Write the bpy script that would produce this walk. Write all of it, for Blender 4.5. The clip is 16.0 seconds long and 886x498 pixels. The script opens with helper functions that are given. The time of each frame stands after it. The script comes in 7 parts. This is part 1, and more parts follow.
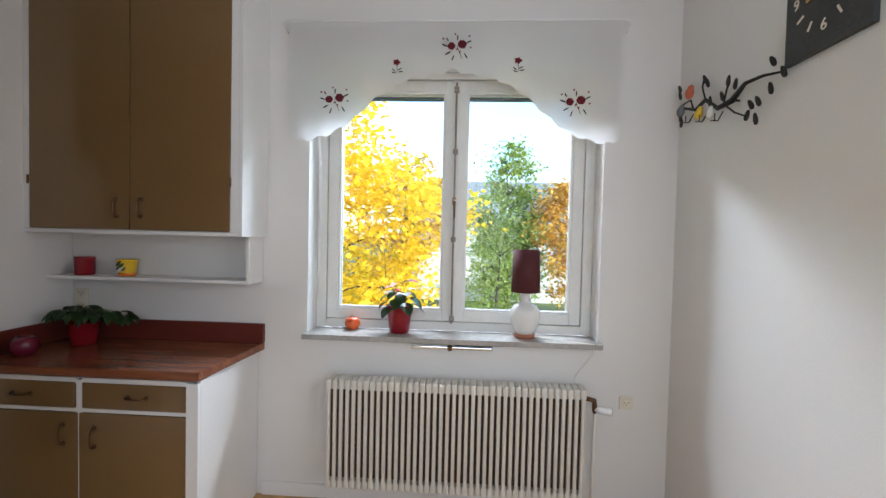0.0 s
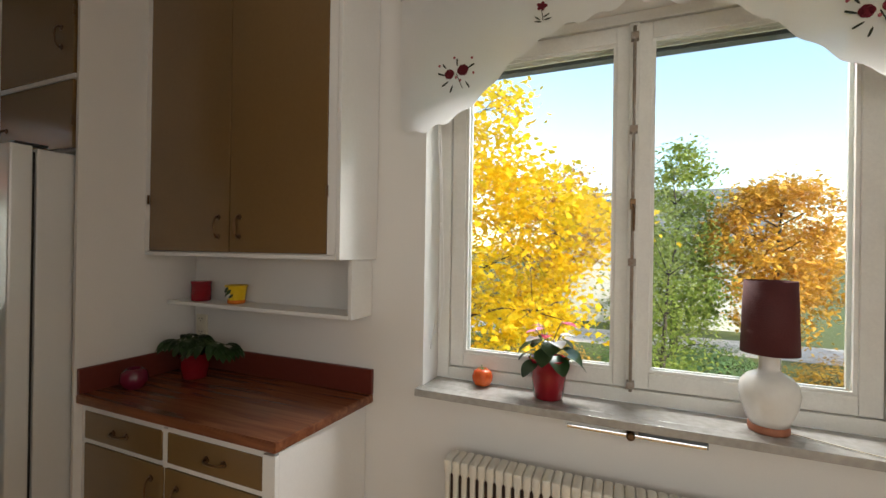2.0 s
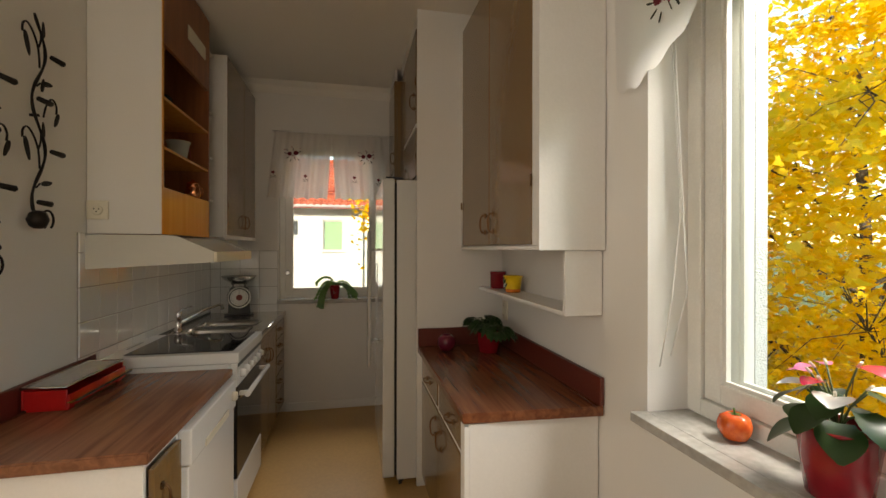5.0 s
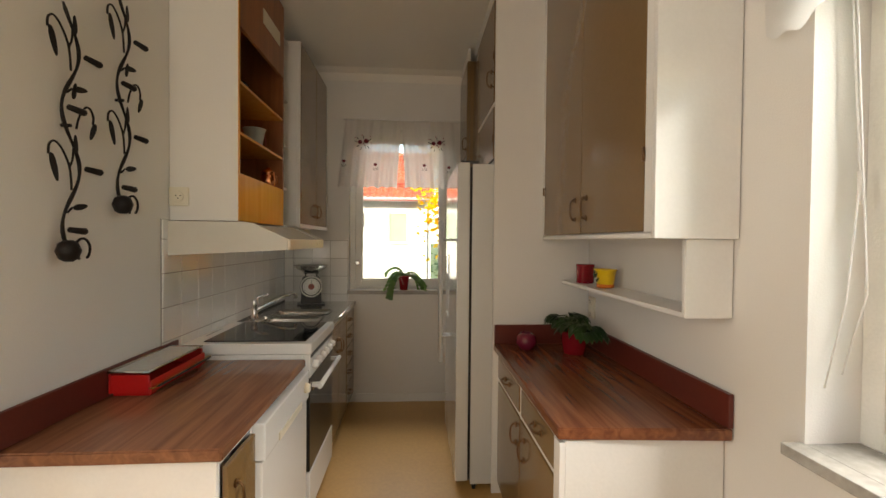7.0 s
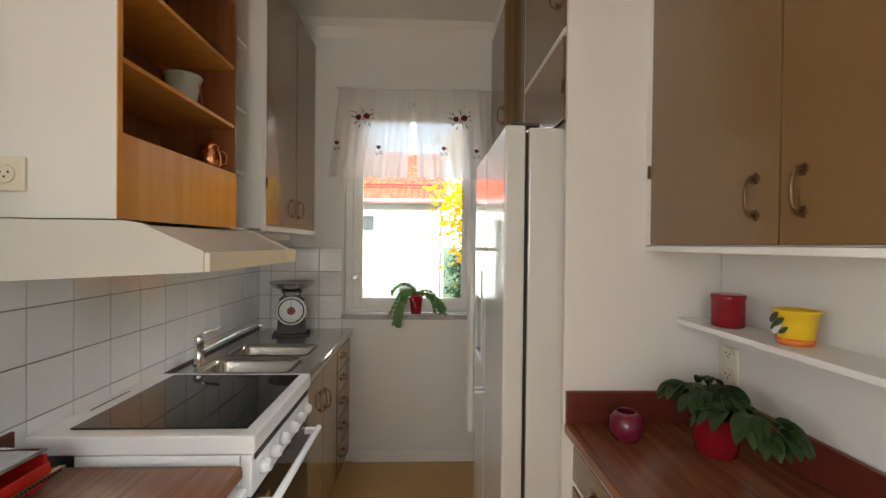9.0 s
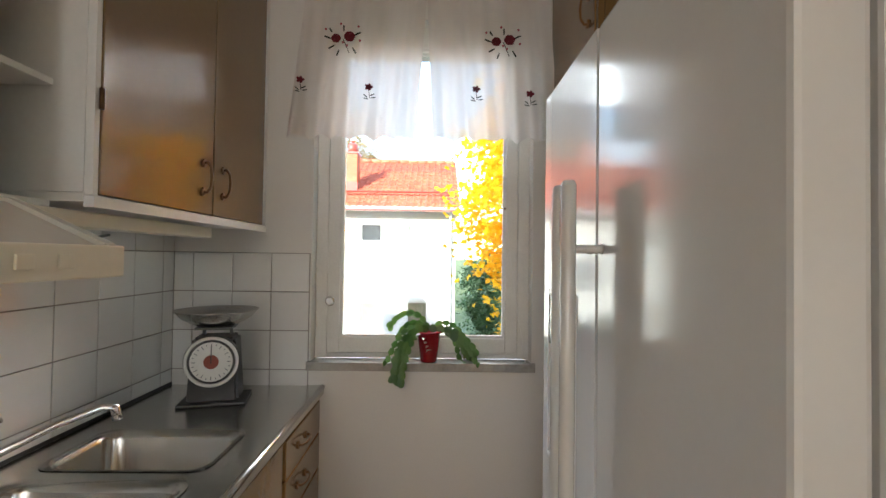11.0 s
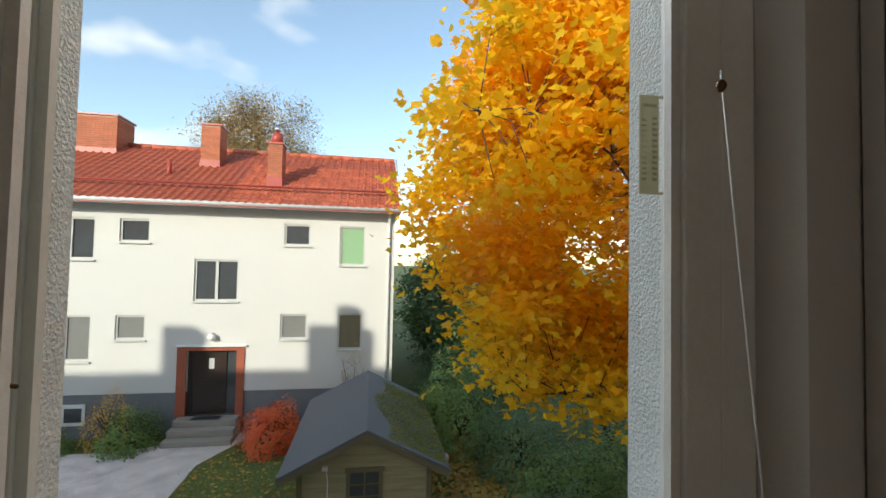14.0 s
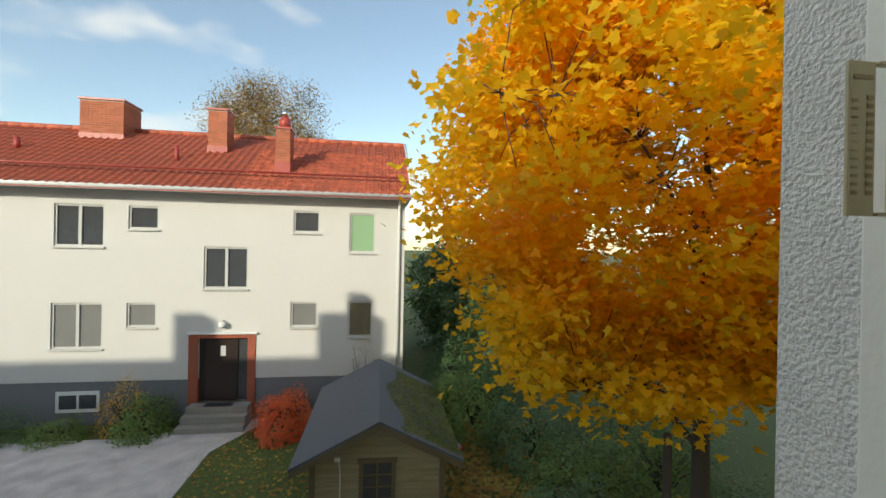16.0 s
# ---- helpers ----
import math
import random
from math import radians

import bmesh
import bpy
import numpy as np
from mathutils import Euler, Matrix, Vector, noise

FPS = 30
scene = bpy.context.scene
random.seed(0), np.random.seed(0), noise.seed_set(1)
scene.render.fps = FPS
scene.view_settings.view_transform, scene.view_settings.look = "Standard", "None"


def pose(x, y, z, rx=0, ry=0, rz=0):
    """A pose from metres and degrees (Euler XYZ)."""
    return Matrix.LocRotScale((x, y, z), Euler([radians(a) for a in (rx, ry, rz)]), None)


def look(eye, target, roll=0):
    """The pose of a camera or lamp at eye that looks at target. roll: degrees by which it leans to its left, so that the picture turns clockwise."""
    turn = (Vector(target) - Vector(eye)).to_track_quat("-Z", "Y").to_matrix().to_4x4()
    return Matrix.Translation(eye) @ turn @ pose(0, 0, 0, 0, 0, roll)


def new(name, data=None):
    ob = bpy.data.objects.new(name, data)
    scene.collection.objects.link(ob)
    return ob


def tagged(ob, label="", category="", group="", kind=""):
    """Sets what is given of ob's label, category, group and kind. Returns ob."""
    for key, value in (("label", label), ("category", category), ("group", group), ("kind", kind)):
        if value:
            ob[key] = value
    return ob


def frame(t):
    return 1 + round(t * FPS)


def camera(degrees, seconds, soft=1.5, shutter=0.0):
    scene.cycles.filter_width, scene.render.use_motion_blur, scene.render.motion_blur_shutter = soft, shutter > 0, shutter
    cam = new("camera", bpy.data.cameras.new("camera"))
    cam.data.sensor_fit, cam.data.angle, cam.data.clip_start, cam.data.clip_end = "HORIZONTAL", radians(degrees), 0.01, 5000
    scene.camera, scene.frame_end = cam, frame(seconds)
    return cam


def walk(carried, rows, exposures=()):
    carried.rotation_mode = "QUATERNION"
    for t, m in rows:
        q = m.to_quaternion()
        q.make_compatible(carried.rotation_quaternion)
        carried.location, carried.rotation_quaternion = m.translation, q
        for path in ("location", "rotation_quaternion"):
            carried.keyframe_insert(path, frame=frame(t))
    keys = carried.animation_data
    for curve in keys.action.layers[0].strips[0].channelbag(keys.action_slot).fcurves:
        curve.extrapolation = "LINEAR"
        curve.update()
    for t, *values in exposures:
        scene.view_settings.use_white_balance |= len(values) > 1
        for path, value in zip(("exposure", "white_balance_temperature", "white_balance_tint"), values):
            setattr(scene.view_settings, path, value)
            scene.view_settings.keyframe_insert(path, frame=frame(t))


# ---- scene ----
cam = camera(92.13, 16.0)
# seconds, x, y, z, pitch, roll, yaw
PATH = [
    (0, 0.119, -0.023, 1.479, -1.68, -1.36, 3.12),
    (0.5, 0.084, 0.147, 1.509, -1.52, -1.45, 7.39),
    (1, 0.019, 0.339, 1.534, -1.04, -1.57, 10.98),
    (1.5, -0.017, 0.500, 1.510, -0.02, -1.09, 15.76),
    (2, 0.008, 0.673, 1.500, 0.11, -0.86, 22.68),
    (2.5, 0.104, 0.844, 1.468, 0.00, -0.40, 31.71),
    (3, 0.217, 0.975, 1.477, -0.31, -0.34, 39.48),
    (3.5, 0.360, 1.088, 1.471, -0.22, -0.09, 48.09),
    (4, 0.417, 1.171, 1.458, -0.27, -0.24, 57.84),
    (4.5, 0.404, 1.253, 1.458, -0.29, -0.52, 68.04),
    (5, 0.467, 1.360, 1.460, -0.07, -0.08, 78.06),
    (7.5, 0.083, 1.296, 1.437, -1.03, -0.54, 86.70),
    (8, -0.161, 1.304, 1.455, -0.94, -0.61, 87.20),
    (8.5, -0.398, 1.282, 1.454, -0.76, -0.67, 87.43),
    (9, -0.674, 1.268, 1.469, -0.60, -0.61, 87.79),
    (11.5, -2.070, 1.200, 1.427, 1.24, -0.82, 89.08),
    (12, -2.340, 1.179, 1.435, 1.37, -0.66, 88.51),
    (12.5, -2.582, 1.182, 1.422, 1.75, -0.23, 86.00),
    (13, -2.818, 1.169, 1.426, 1.98, -0.63, 83.47),
    (13.5, -3.036, 1.146, 1.418, 2.16, -1.12, 81.65),
    (14, -3.171, 1.159, 1.447, 2.04, -1.15, 80.33),
    (14.5, -3.303, 1.166, 1.470, 1.66, -1.13, 79.54),
    (15, -3.408, 1.154, 1.494, 1.18, -0.99, 79.39),
    (15.5, -3.439, 1.131, 1.521, 0.76, -1.21, 79.33),
    (16, -3.418, 1.103, 1.525, -0.06, -1.11, 81.41),
]
EXPOSURES = [(0.0, 2.35, 5700, 10), (0.5, 2.4, 6700, 10), (1.5, 2.05, 6900, 10), (2.5, 1.75, 7200, 11), (3.5, 1.55, 7700, 12), (5.0, 2.0, 8100, 11), (7.5, 2.75, 7600, 11), (9.0, 3.2, 6600, 10),
             (11.5, 3.15, 6500, 10), (12.0, 3.05, 6900, 10), (12.5, 2.8, 7100, 10), (13.0, 2.3, 6900, 11), (13.5, 1.65, 6700, 12), (14.0, 1.25, 7000, 12), (14.5, 1.1, 7300, 12), (16.0, 0.97, 7400, 12)]
walk(cam, [(t, pose(x, y, z, 90 + pitch, roll, yaw)) for t, x, y, z, pitch, roll, yaw in PATH], EXPOSURES)

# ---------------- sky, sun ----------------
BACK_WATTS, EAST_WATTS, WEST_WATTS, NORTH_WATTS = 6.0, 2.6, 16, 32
SUN_EL, SUN_AZ = radians(20), radians(-34)   # azimuth counted from +x towards +y


def make_world():
    w = bpy.data.worlds.new("sky")
    scene.world = w
    w.use_nodes = True
    nt = w.node_tree
    n, l = nt.nodes, nt.links
    n.clear()
    out, bg = n.new("ShaderNodeOutputWorld"), n.new("ShaderNodeBackground")
    sky = n.new("ShaderNodeTexSky")
    sky.sky_type, sky.sun_disc = "NISHITA", False
    sky.sun_elevation, sky.sun_rotation = SUN_EL, radians(90) - SUN_AZ
    sky.air_density, sky.dust_density, sky.ozone_density = 1.0, 0.6, 1.5
    bg.inputs["Strength"].default_value = 0.14
    tc, mp = n.new("ShaderNodeTexCoord"), n.new("ShaderNodeMapping")
    mp.inputs["Scale"].default_value = (1.0, 1.0, 2.3)
    mp.inputs["Location"].default_value = (0.35, 0.1, 0.2)
    noi, ramp, mix = n.new("ShaderNodeTexNoise"), n.new("ShaderNodeValToRGB"), n.new("ShaderNodeMix")
    noi.inputs["Scale"].default_value, noi.inputs["Detail"].default_value, noi.inputs["Roughness"].default_value = 3.6, 7, 0.5
    ramp.color_ramp.elements[0].position, ramp.color_ramp.elements[1].position = 0.56, 0.74
    ramp.color_ramp.elements[0].color = (0.06, 0.06, 0.06, 1)
    mix.data_type = "RGBA"
    mix.inputs["B"].default_value = (3.8, 3.9, 4.3, 1)
    l.new(tc.outputs["Generated"], mp.inputs["Vector"])
    l.new(mp.outputs["Vector"], noi.inputs["Vector"])
    l.new(noi.outputs["Fac"], ramp.inputs["Fac"])
    l.new(ramp.outputs["Color"], mix.inputs["Factor"])
    l.new(sky.outputs["Color"], mix.inputs["A"])
    l.new(mix.outputs["Result"], bg.inputs["Color"])
    l.new(bg.outputs["Background"], out.inputs["Surface"])


make_world()
sun = new("sun", bpy.data.lights.new("sun", "SUN"))
sun.data.energy, sun.data.angle, sun.data.color = 2.1, radians(0.6), (1.0, 0.94, 0.86)
sun.matrix_world = look((math.cos(SUN_AZ) * 30, math.sin(SUN_AZ) * 30, math.tan(SUN_EL) * 30), (0, 0, 0))


# added fill lamp at an unseen opening behind the camera, toned like sky light
back = new("fill_light_back", bpy.data.lights.new("fill_light_back", "AREA"))
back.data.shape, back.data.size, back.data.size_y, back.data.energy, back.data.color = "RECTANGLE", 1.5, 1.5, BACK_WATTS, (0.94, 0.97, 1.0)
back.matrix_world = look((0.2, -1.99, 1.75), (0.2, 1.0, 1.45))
# added fill lamp from the east, where no window is in view
east = new("fill_light_east", bpy.data.lights.new("fill_light_east", "AREA"))
east.data.shape, east.data.size, east.data.size_y, east.data.energy, east.data.color = "RECTANGLE", 0.95, 1.4, EAST_WATTS, (1.0, 0.97, 0.94)
east.matrix_world = look((1.235, 0.60, 1.70), (-1.0, 0.60, 1.45))

# lamp added out of view above the west window, strengthens its daylight
west = new("window_light_west", bpy.data.lights.new("window_light_west", "AREA"))
west.data.shape, west.data.size, west.data.size_y, west.data.energy, west.data.color = "RECTANGLE", 2.4, 1.0, WEST_WATTS, (0.93, 0.96, 1.0)
west.matrix_world = look((-4.75, 1.17, 3.05), (-2.2, 1.17, 1.4))
# added lamp outside, above the north window's head, topping up the bright sky
north = new("window_light_north", bpy.data.lights.new("window_light_north", "AREA"))
north.data.shape, north.data.size, north.data.size_y, north.data.energy, north.data.color = "RECTANGLE", 1.5, 0.26, NORTH_WATTS, (0.94, 0.97, 1.0)
north.matrix_world = look((0.0, 3.5, 2.93), (-0.8, 0.15, 0.9))


# ---------------- materials ----------------
def mat(name, col, rough=0.5, metal=0.0, var=0.12, scale=6.0, fine=60.0, bump=0.1, coat=0.0, vec=(1, 1, 1), spec=None,
        rand=0.0, second=None):
    """A surface with colour variation at two scales, relief, and a random share per object."""
    m = bpy.data.materials.new(name)
    m.use_nodes = True
    n, l = m.node_tree.nodes, m.node_tree.links
    p = n["Principled BSDF"]
    tc, mp = n.new("ShaderNodeTexCoord"), n.new("ShaderNodeMapping")
    mp.inputs["Scale"].default_value = vec
    l.new(tc.outputs["Object"], mp.inputs["Vector"])
    a, b = n.new("ShaderNodeTexNoise"), n.new("ShaderNodeTexNoise")
    a.inputs["Scale"].default_value, b.inputs["Scale"].default_value = scale, fine
    a.inputs["Detail"].default_value, b.inputs["Detail"].default_value = 4, 3
    for t in (a, b):
        l.new(mp.outputs["Vector"], t.inputs["Vector"])
    add = n.new("ShaderNodeMath")
    add.operation = "ADD"
    l.new(a.outputs["Fac"], add.inputs[0])
    l.new(b.outputs["Fac"], add.inputs[1])
    r = n.new("ShaderNodeMapRange")
    r.inputs["From Min"].default_value, r.inputs["From Max"].default_value = 0.6, 1.4
    l.new(add.outputs[0], r.inputs["Value"])
    mix = n.new("ShaderNodeMix")
    mix.data_type = "RGBA"
    c2 = second or tuple(min(1, c * (1 + var)) for c in col)
    mix.inputs["A"].default_value = (*[c * (1 - var) for c in col], 1)
    mix.inputs["B"].default_value = (*c2, 1)
    l.new(r.outputs["Result"], mix.inputs["Factor"])
    last = mix.outputs["Result"]
    if rand:
        oi, rr, hs = n.new("ShaderNodeObjectInfo"), n.new("ShaderNodeMapRange"), n.new("ShaderNodeHueSaturation")
        rr.inputs["To Min"].default_value, rr.inputs["To Max"].default_value = 1 - rand, 1 + rand
        l.new(oi.outputs["Random"], rr.inputs["Value"])
        l.new(rr.outputs["Result"], hs.inputs["Value"])
        l.new(last, hs.inputs["Color"])
        last = hs.outputs["Color"]
    l.new(last, p.inputs["Base Color"])
    p.inputs["Metallic"].default_value = metal
    rm = n.new("ShaderNodeMapRange")
    rm.inputs["To Min"].default_value, rm.inputs["To Max"].default_value = max(0.02, rough * 0.85), min(1, rough * 1.15)
    l.new(a.outputs["Fac"], rm.inputs["Value"])
    l.new(rm.outputs["Result"], p.inputs["Roughness"])
    if coat:
        p.inputs["Coat Weight"].default_value, p.inputs["Coat Roughness"].default_value = coat, 0.12
    if spec is not None:
        p.inputs["Specular IOR Level"].default_value = spec
    if bump:
        bp = n.new("ShaderNodeBump")
        bp.inputs["Strength"].default_value, bp.inputs["Distance"].default_value = bump, 0.01
        l.new(b.outputs["Fac"], bp.inputs["Height"])
        l.new(bp.outputs["Normal"], p.inputs["Normal"])
    return m


def wood(name, dark, light, rough=0.3, axis=0, coat=0.0, ring=10.0):
    m = mat(name, dark, rough, var=0.1, scale=3, fine=90, bump=0.03, coat=coat)
    n, l = m.node_tree.nodes, m.node_tree.links
    p = n["Principled BSDF"]
    tc, mp, w = n.new("ShaderNodeTexCoord"), n.new("ShaderNodeMapping"), n.new("ShaderNodeTexNoise")
    s = [ring, ring, ring]
    s[axis] = ring * 0.06
    mp.inputs["Scale"].default_value = s
    l.new(tc.outputs["Object"], mp.inputs["Vector"])
    l.new(mp.outputs["Vector"], w.inputs["Vector"])
    w.inputs["Scale"].default_value, w.inputs["Detail"].default_value, w.inputs["Distortion"].default_value = 2.2, 7, 1.0
    ramp = n.new("ShaderNodeValToRGB")
    ramp.color_ramp.elements[0].position, ramp.color_ramp.elements[1].position = 0.35, 0.65
    ramp.color_ramp.elements[0].color, ramp.color_ramp.elements[1].color = (*dark, 1), (*light, 1)
    l.new(w.outputs["Fac"], ramp.inputs["Fac"])
    l.new(ramp.outputs["Color"], p.inputs["Base Color"])
    return m


def leafy(name, cols, rough=0.55, trans=0.35, patch=0.6, spot=0.35):
    """Foliage: colour by leaf and by patch of the crown; thin, so that light comes through."""
    m = bpy.data.materials.new(name)
    m.use_nodes = True
    n, l = m.node_tree.nodes, m.node_tree.links
    p, out = n["Principled BSDF"], n["Material Output"]
    geo, tc, noi = n.new("ShaderNodeNewGeometry"), n.new("ShaderNodeTexCoord"), n.new("ShaderNodeTexNoise")
    noi.inputs["Scale"].default_value = patch
    l.new(tc.outputs["Object"], noi.inputs["Vector"])
    r1, add = n.new("ShaderNodeMapRange"), n.new("ShaderNodeMath")
    r1.inputs["From Min"].default_value, r1.inputs["From Max"].default_value = 0.3, 0.7
    r1.inputs["To Max"].default_value = 1 - spot
    l.new(noi.outputs["Fac"], r1.inputs["Value"])
    add.operation = "MULTIPLY_ADD"
    add.inputs[1].default_value = spot
    l.new(geo.outputs["Random Per Island"], add.inputs[0])
    l.new(r1.outputs["Result"], add.inputs[2])
    ramp = n.new("ShaderNodeValToRGB")
    for k in range(len(cols) - 2):
        ramp.color_ramp.elements.new(0.5)
    for k, c in enumerate(cols):
        ramp.color_ramp.elements[k].position = k / (len(cols) - 1)
        ramp.color_ramp.elements[k].color = (*c, 1)
    l.new(add.outputs[0], ramp.inputs["Fac"])
    l.new(ramp.outputs["Color"], p.inputs["Base Color"])
    p.inputs["Roughness"].default_value = rough
    tr, mx = n.new("ShaderNodeBsdfTranslucent"), n.new("ShaderNodeMixShader")
    l.new(ramp.outputs["Color"], tr.inputs["Color"])
    mx.inputs["Fac"].default_value = trans
    l.new(p.outputs["BSDF"], mx.inputs[1])
    l.new(tr.outputs["BSDF"], mx.inputs[2])
    l.new(mx.outputs["Shader"], out.inputs["Surface"])
    return m


def cloth(name, col, trans=0.35, see=0.06):
    m = mat(name, col, 0.85, var=0.03, scale=4, fine=300, bump=0.15)
    n, l = m.node_tree.nodes, m.node_tree.links
    p, out = n["Principled BSDF"], n["Material Output"]
    tr, mx, tp, mx2 = n.new("ShaderNodeBsdfTranslucent"), n.new("ShaderNodeMixShader"), n.new("ShaderNodeBsdfTransparent"), n.new("ShaderNodeMixShader")
    tr.inputs["Color"].default_value = (*col, 1)
    mx.inputs["Fac"].default_value, mx2.inputs["Fac"].default_value = trans, see
    l.new(p.outputs["BSDF"], mx.inputs[1])
    l.new(tr.outputs["BSDF"], mx.inputs[2])
    l.new(mx.outputs["Shader"], mx2.inputs[1])
    l.new(tp.outputs["BSDF"], mx2.inputs[2])
    l.new(mx2.outputs["Shader"], out.inputs["Surface"])
    return m


def pane_glass(name, gloss=0.003, tint=(0.96, 0.98, 0.97)):
    m = bpy.data.materials.new(name)
    m.use_nodes = True
    n, l = m.node_tree.nodes, m.node_tree.links
    out = n["Material Output"]
    n.remove(n["Principled BSDF"])
    tp, gl, mx, fr = n.new("ShaderNodeBsdfTransparent"), n.new("ShaderNodeBsdfGlossy"), n.new("ShaderNodeMixShader"), n.new("ShaderNodeFresnel")
    tp.inputs["Color"].default_value = (*tint, 1)
    gl.inputs["Roughness"].default_value = 0.02
    n.remove(fr)
    mx.inputs["Fac"].default_value = gloss
    l.new(tp.outputs["BSDF"], mx.inputs[1])
    l.new(gl.outputs["BSDF"], mx.inputs[2])
    l.new(mx.outputs["Shader"], out.inputs["Surface"])
    return m


def glow(name, col, strength):
    m = bpy.data.materials.new(name)
    m.use_nodes = True
    p = m.node_tree.nodes["Principled BSDF"]
    p.inputs["Base Color"].default_value = (*col, 1)
    p.inputs["Emission Color"].default_value = (*col, 1)
    p.inputs["Emission Strength"].default_value = strength
    return m


M_WALL = mat("painted_wall", (0.72, 0.70, 0.67), 0.7, var=0.025, scale=1.5, fine=180, bump=0.08)
M_CEIL = mat("painted_ceiling", (0.76, 0.73, 0.68), 0.8, var=0.03, scale=1.2, fine=140, bump=0.06)
M_WHITE = mat("white_gloss_paint", (0.76, 0.75, 0.73), 0.36, var=0.03, scale=5, fine=90, bump=0.05)
M_FRAME = mat("old_white_frame_paint", (0.72, 0.71, 0.67), 0.4, var=0.06, scale=14, fine=120, bump=0.12)
M_TAUPE = mat("taupe_door_paint", (0.185, 0.108, 0.043), 0.225, var=0.05, scale=2.5, fine=70, bump=0.03, spec=0.6, coat=0.4)
M_TOPR = wood("red_brown_worktop", (0.14, 0.043, 0.02), (0.25, 0.09, 0.04), 0.22, axis=0, ring=14)
M_TOPL = wood("brown_worktop", (0.17, 0.068, 0.038), (0.27, 0.115, 0.062), 0.225, axis=0, ring=14)
M_SPLASH = mat("dark_red_backsplash", (0.12, 0.022, 0.014), 0.37, var=0.1, bump=0.02)
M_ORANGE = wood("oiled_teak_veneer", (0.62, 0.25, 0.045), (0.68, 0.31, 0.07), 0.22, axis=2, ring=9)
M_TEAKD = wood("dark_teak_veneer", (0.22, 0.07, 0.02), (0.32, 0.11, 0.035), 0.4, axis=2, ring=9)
M_FLOOR = mat("yellow_linoleum", (0.52, 0.31, 0.11), 0.37, var=0.1, scale=3, fine=40, bump=0.02)
M_TILE = mat("white_wall_tile", (0.76, 0.755, 0.74), 0.08, var=0.02, scale=3, fine=30, bump=0.006, rand=0.03, spec=0.7, coat=0.8)
M_GROUT = mat("grey_grout", (0.30, 0.28, 0.26), 0.8, var=0.15)
M_STEEL = mat("brushed_steel", (0.55, 0.54, 0.51), 0.22, 1.0, var=0.05, scale=3, fine=200, bump=0.03, vec=(1, 12, 1))
M_CHROME = mat("chrome", (0.75, 0.75, 0.75), 0.06, 1.0, var=0.02, bump=0)
M_HOOD = mat("cream_hood_enamel", (0.60, 0.58, 0.52), 0.2, var=0.02, scale=2, fine=40, bump=0.01)
M_ENAMEL = mat("white_enamel", (0.78, 0.78, 0.77), 0.16, var=0.015, scale=2, fine=40, bump=0.01)
M_FRIDGE = mat("white_fridge_lacquer", (0.60, 0.60, 0.58), 0.14, var=0.015, scale=2, fine=60, bump=0.01, coat=0.5)
M_BLACKG = mat("black_glass", (0.008, 0.008, 0.009), 0.04, var=0.1, bump=0)
M_BLACK = mat("black_plastic", (0.02, 0.02, 0.02), 0.4, var=0.2)
M_IRON = mat("black_wrought_iron", (0.018, 0.015, 0.014), 0.5, 0.6, var=0.2, fine=90, bump=0.2)
M_BRONZE = mat("old_bronze", (0.16, 0.09, 0.045), 0.35, 0.9, var=0.3, fine=90, bump=0.1)
M_STONE = mat("grey_marble_sill", (0.36, 0.345, 0.32), 0.22, var=0.25, scale=7, fine=40, bump=0.03)
M_REDG = mat("dark_red_glaze", (0.24, 0.008, 0.016), 0.2, var=0.1, bump=0.02)
M_REDP = mat("red_lacquer", (0.45, 0.012, 0.012), 0.25, var=0.06, bump=0.01)
M_APPLE = mat("tomato_red_glaze", (0.60, 0.045, 0.015), 0.2, var=0.2, scale=10, second=(0.75, 0.16, 0.03), bump=0.02)
M_CERAM = mat("white_ceramic", (0.72, 0.71, 0.68), 0.25, var=0.04, bump=0.03)
M_SHADE = mat("burgundy_lampshade", (0.075, 0.012, 0.014), 0.8, var=0.15, fine=200, bump=0.15)
M_COPPER = mat("polished_copper", (0.75, 0.30, 0.14), 0.18, 1.0, var=0.1, bump=0.05)
M_YELLOW = mat("yellow_glaze", (0.75, 0.50, 0.02), 0.3, var=0.06, bump=0.02)
M_GREENP = mat("dark_green_paint", (0.03, 0.06, 0.02), 0.4, var=0.2)
M_CURTAIN = cloth("white_curtain", (0.80, 0.79, 0.78), 0.5)
M_CURTAIN2 = cloth("thin_white_curtain", (0.74, 0.70, 0.67), 0.3, 0.08)
M_THREADR = mat("red_thread", (0.15, 0.006, 0.016), 0.8, var=0.3, fine=200)
M_THREADG = mat("dark_green_thread", (0.012, 0.018, 0.010), 0.8, var=0.3, fine=200)
M_THREADP = mat("pink_thread", (0.34, 0.07, 0.09), 0.8, var=0.3, fine=200)
M_YELLOWED = mat("yellowed_clear_plastic", (0.46, 0.40, 0.25), 0.3, var=0.1, bump=0.02)
M_RUSTW = mat("worn_grey_rusty_paint", (0.42, 0.39, 0.35), 0.5, var=0.2, scale=30, second=(0.22, 0.14, 0.09), fine=120)
M_BEIGE = mat("beige_plastic", (0.70, 0.65, 0.53), 0.35, var=0.03, bump=0.01)
M_RAD = mat("cream_radiator_enamel", (0.66, 0.63, 0.56), 0.35, var=0.04, bump=0.03)
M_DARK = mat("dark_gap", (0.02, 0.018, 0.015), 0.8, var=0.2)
M_SLATE = mat("grey_slate", (0.035, 0.038, 0.04), 0.6, var=0.3, scale=12, fine=60, bump=0.4)
M_BRASS = mat("polished_brass", (0.60, 0.40, 0.12), 0.25, 1.0, var=0.1)
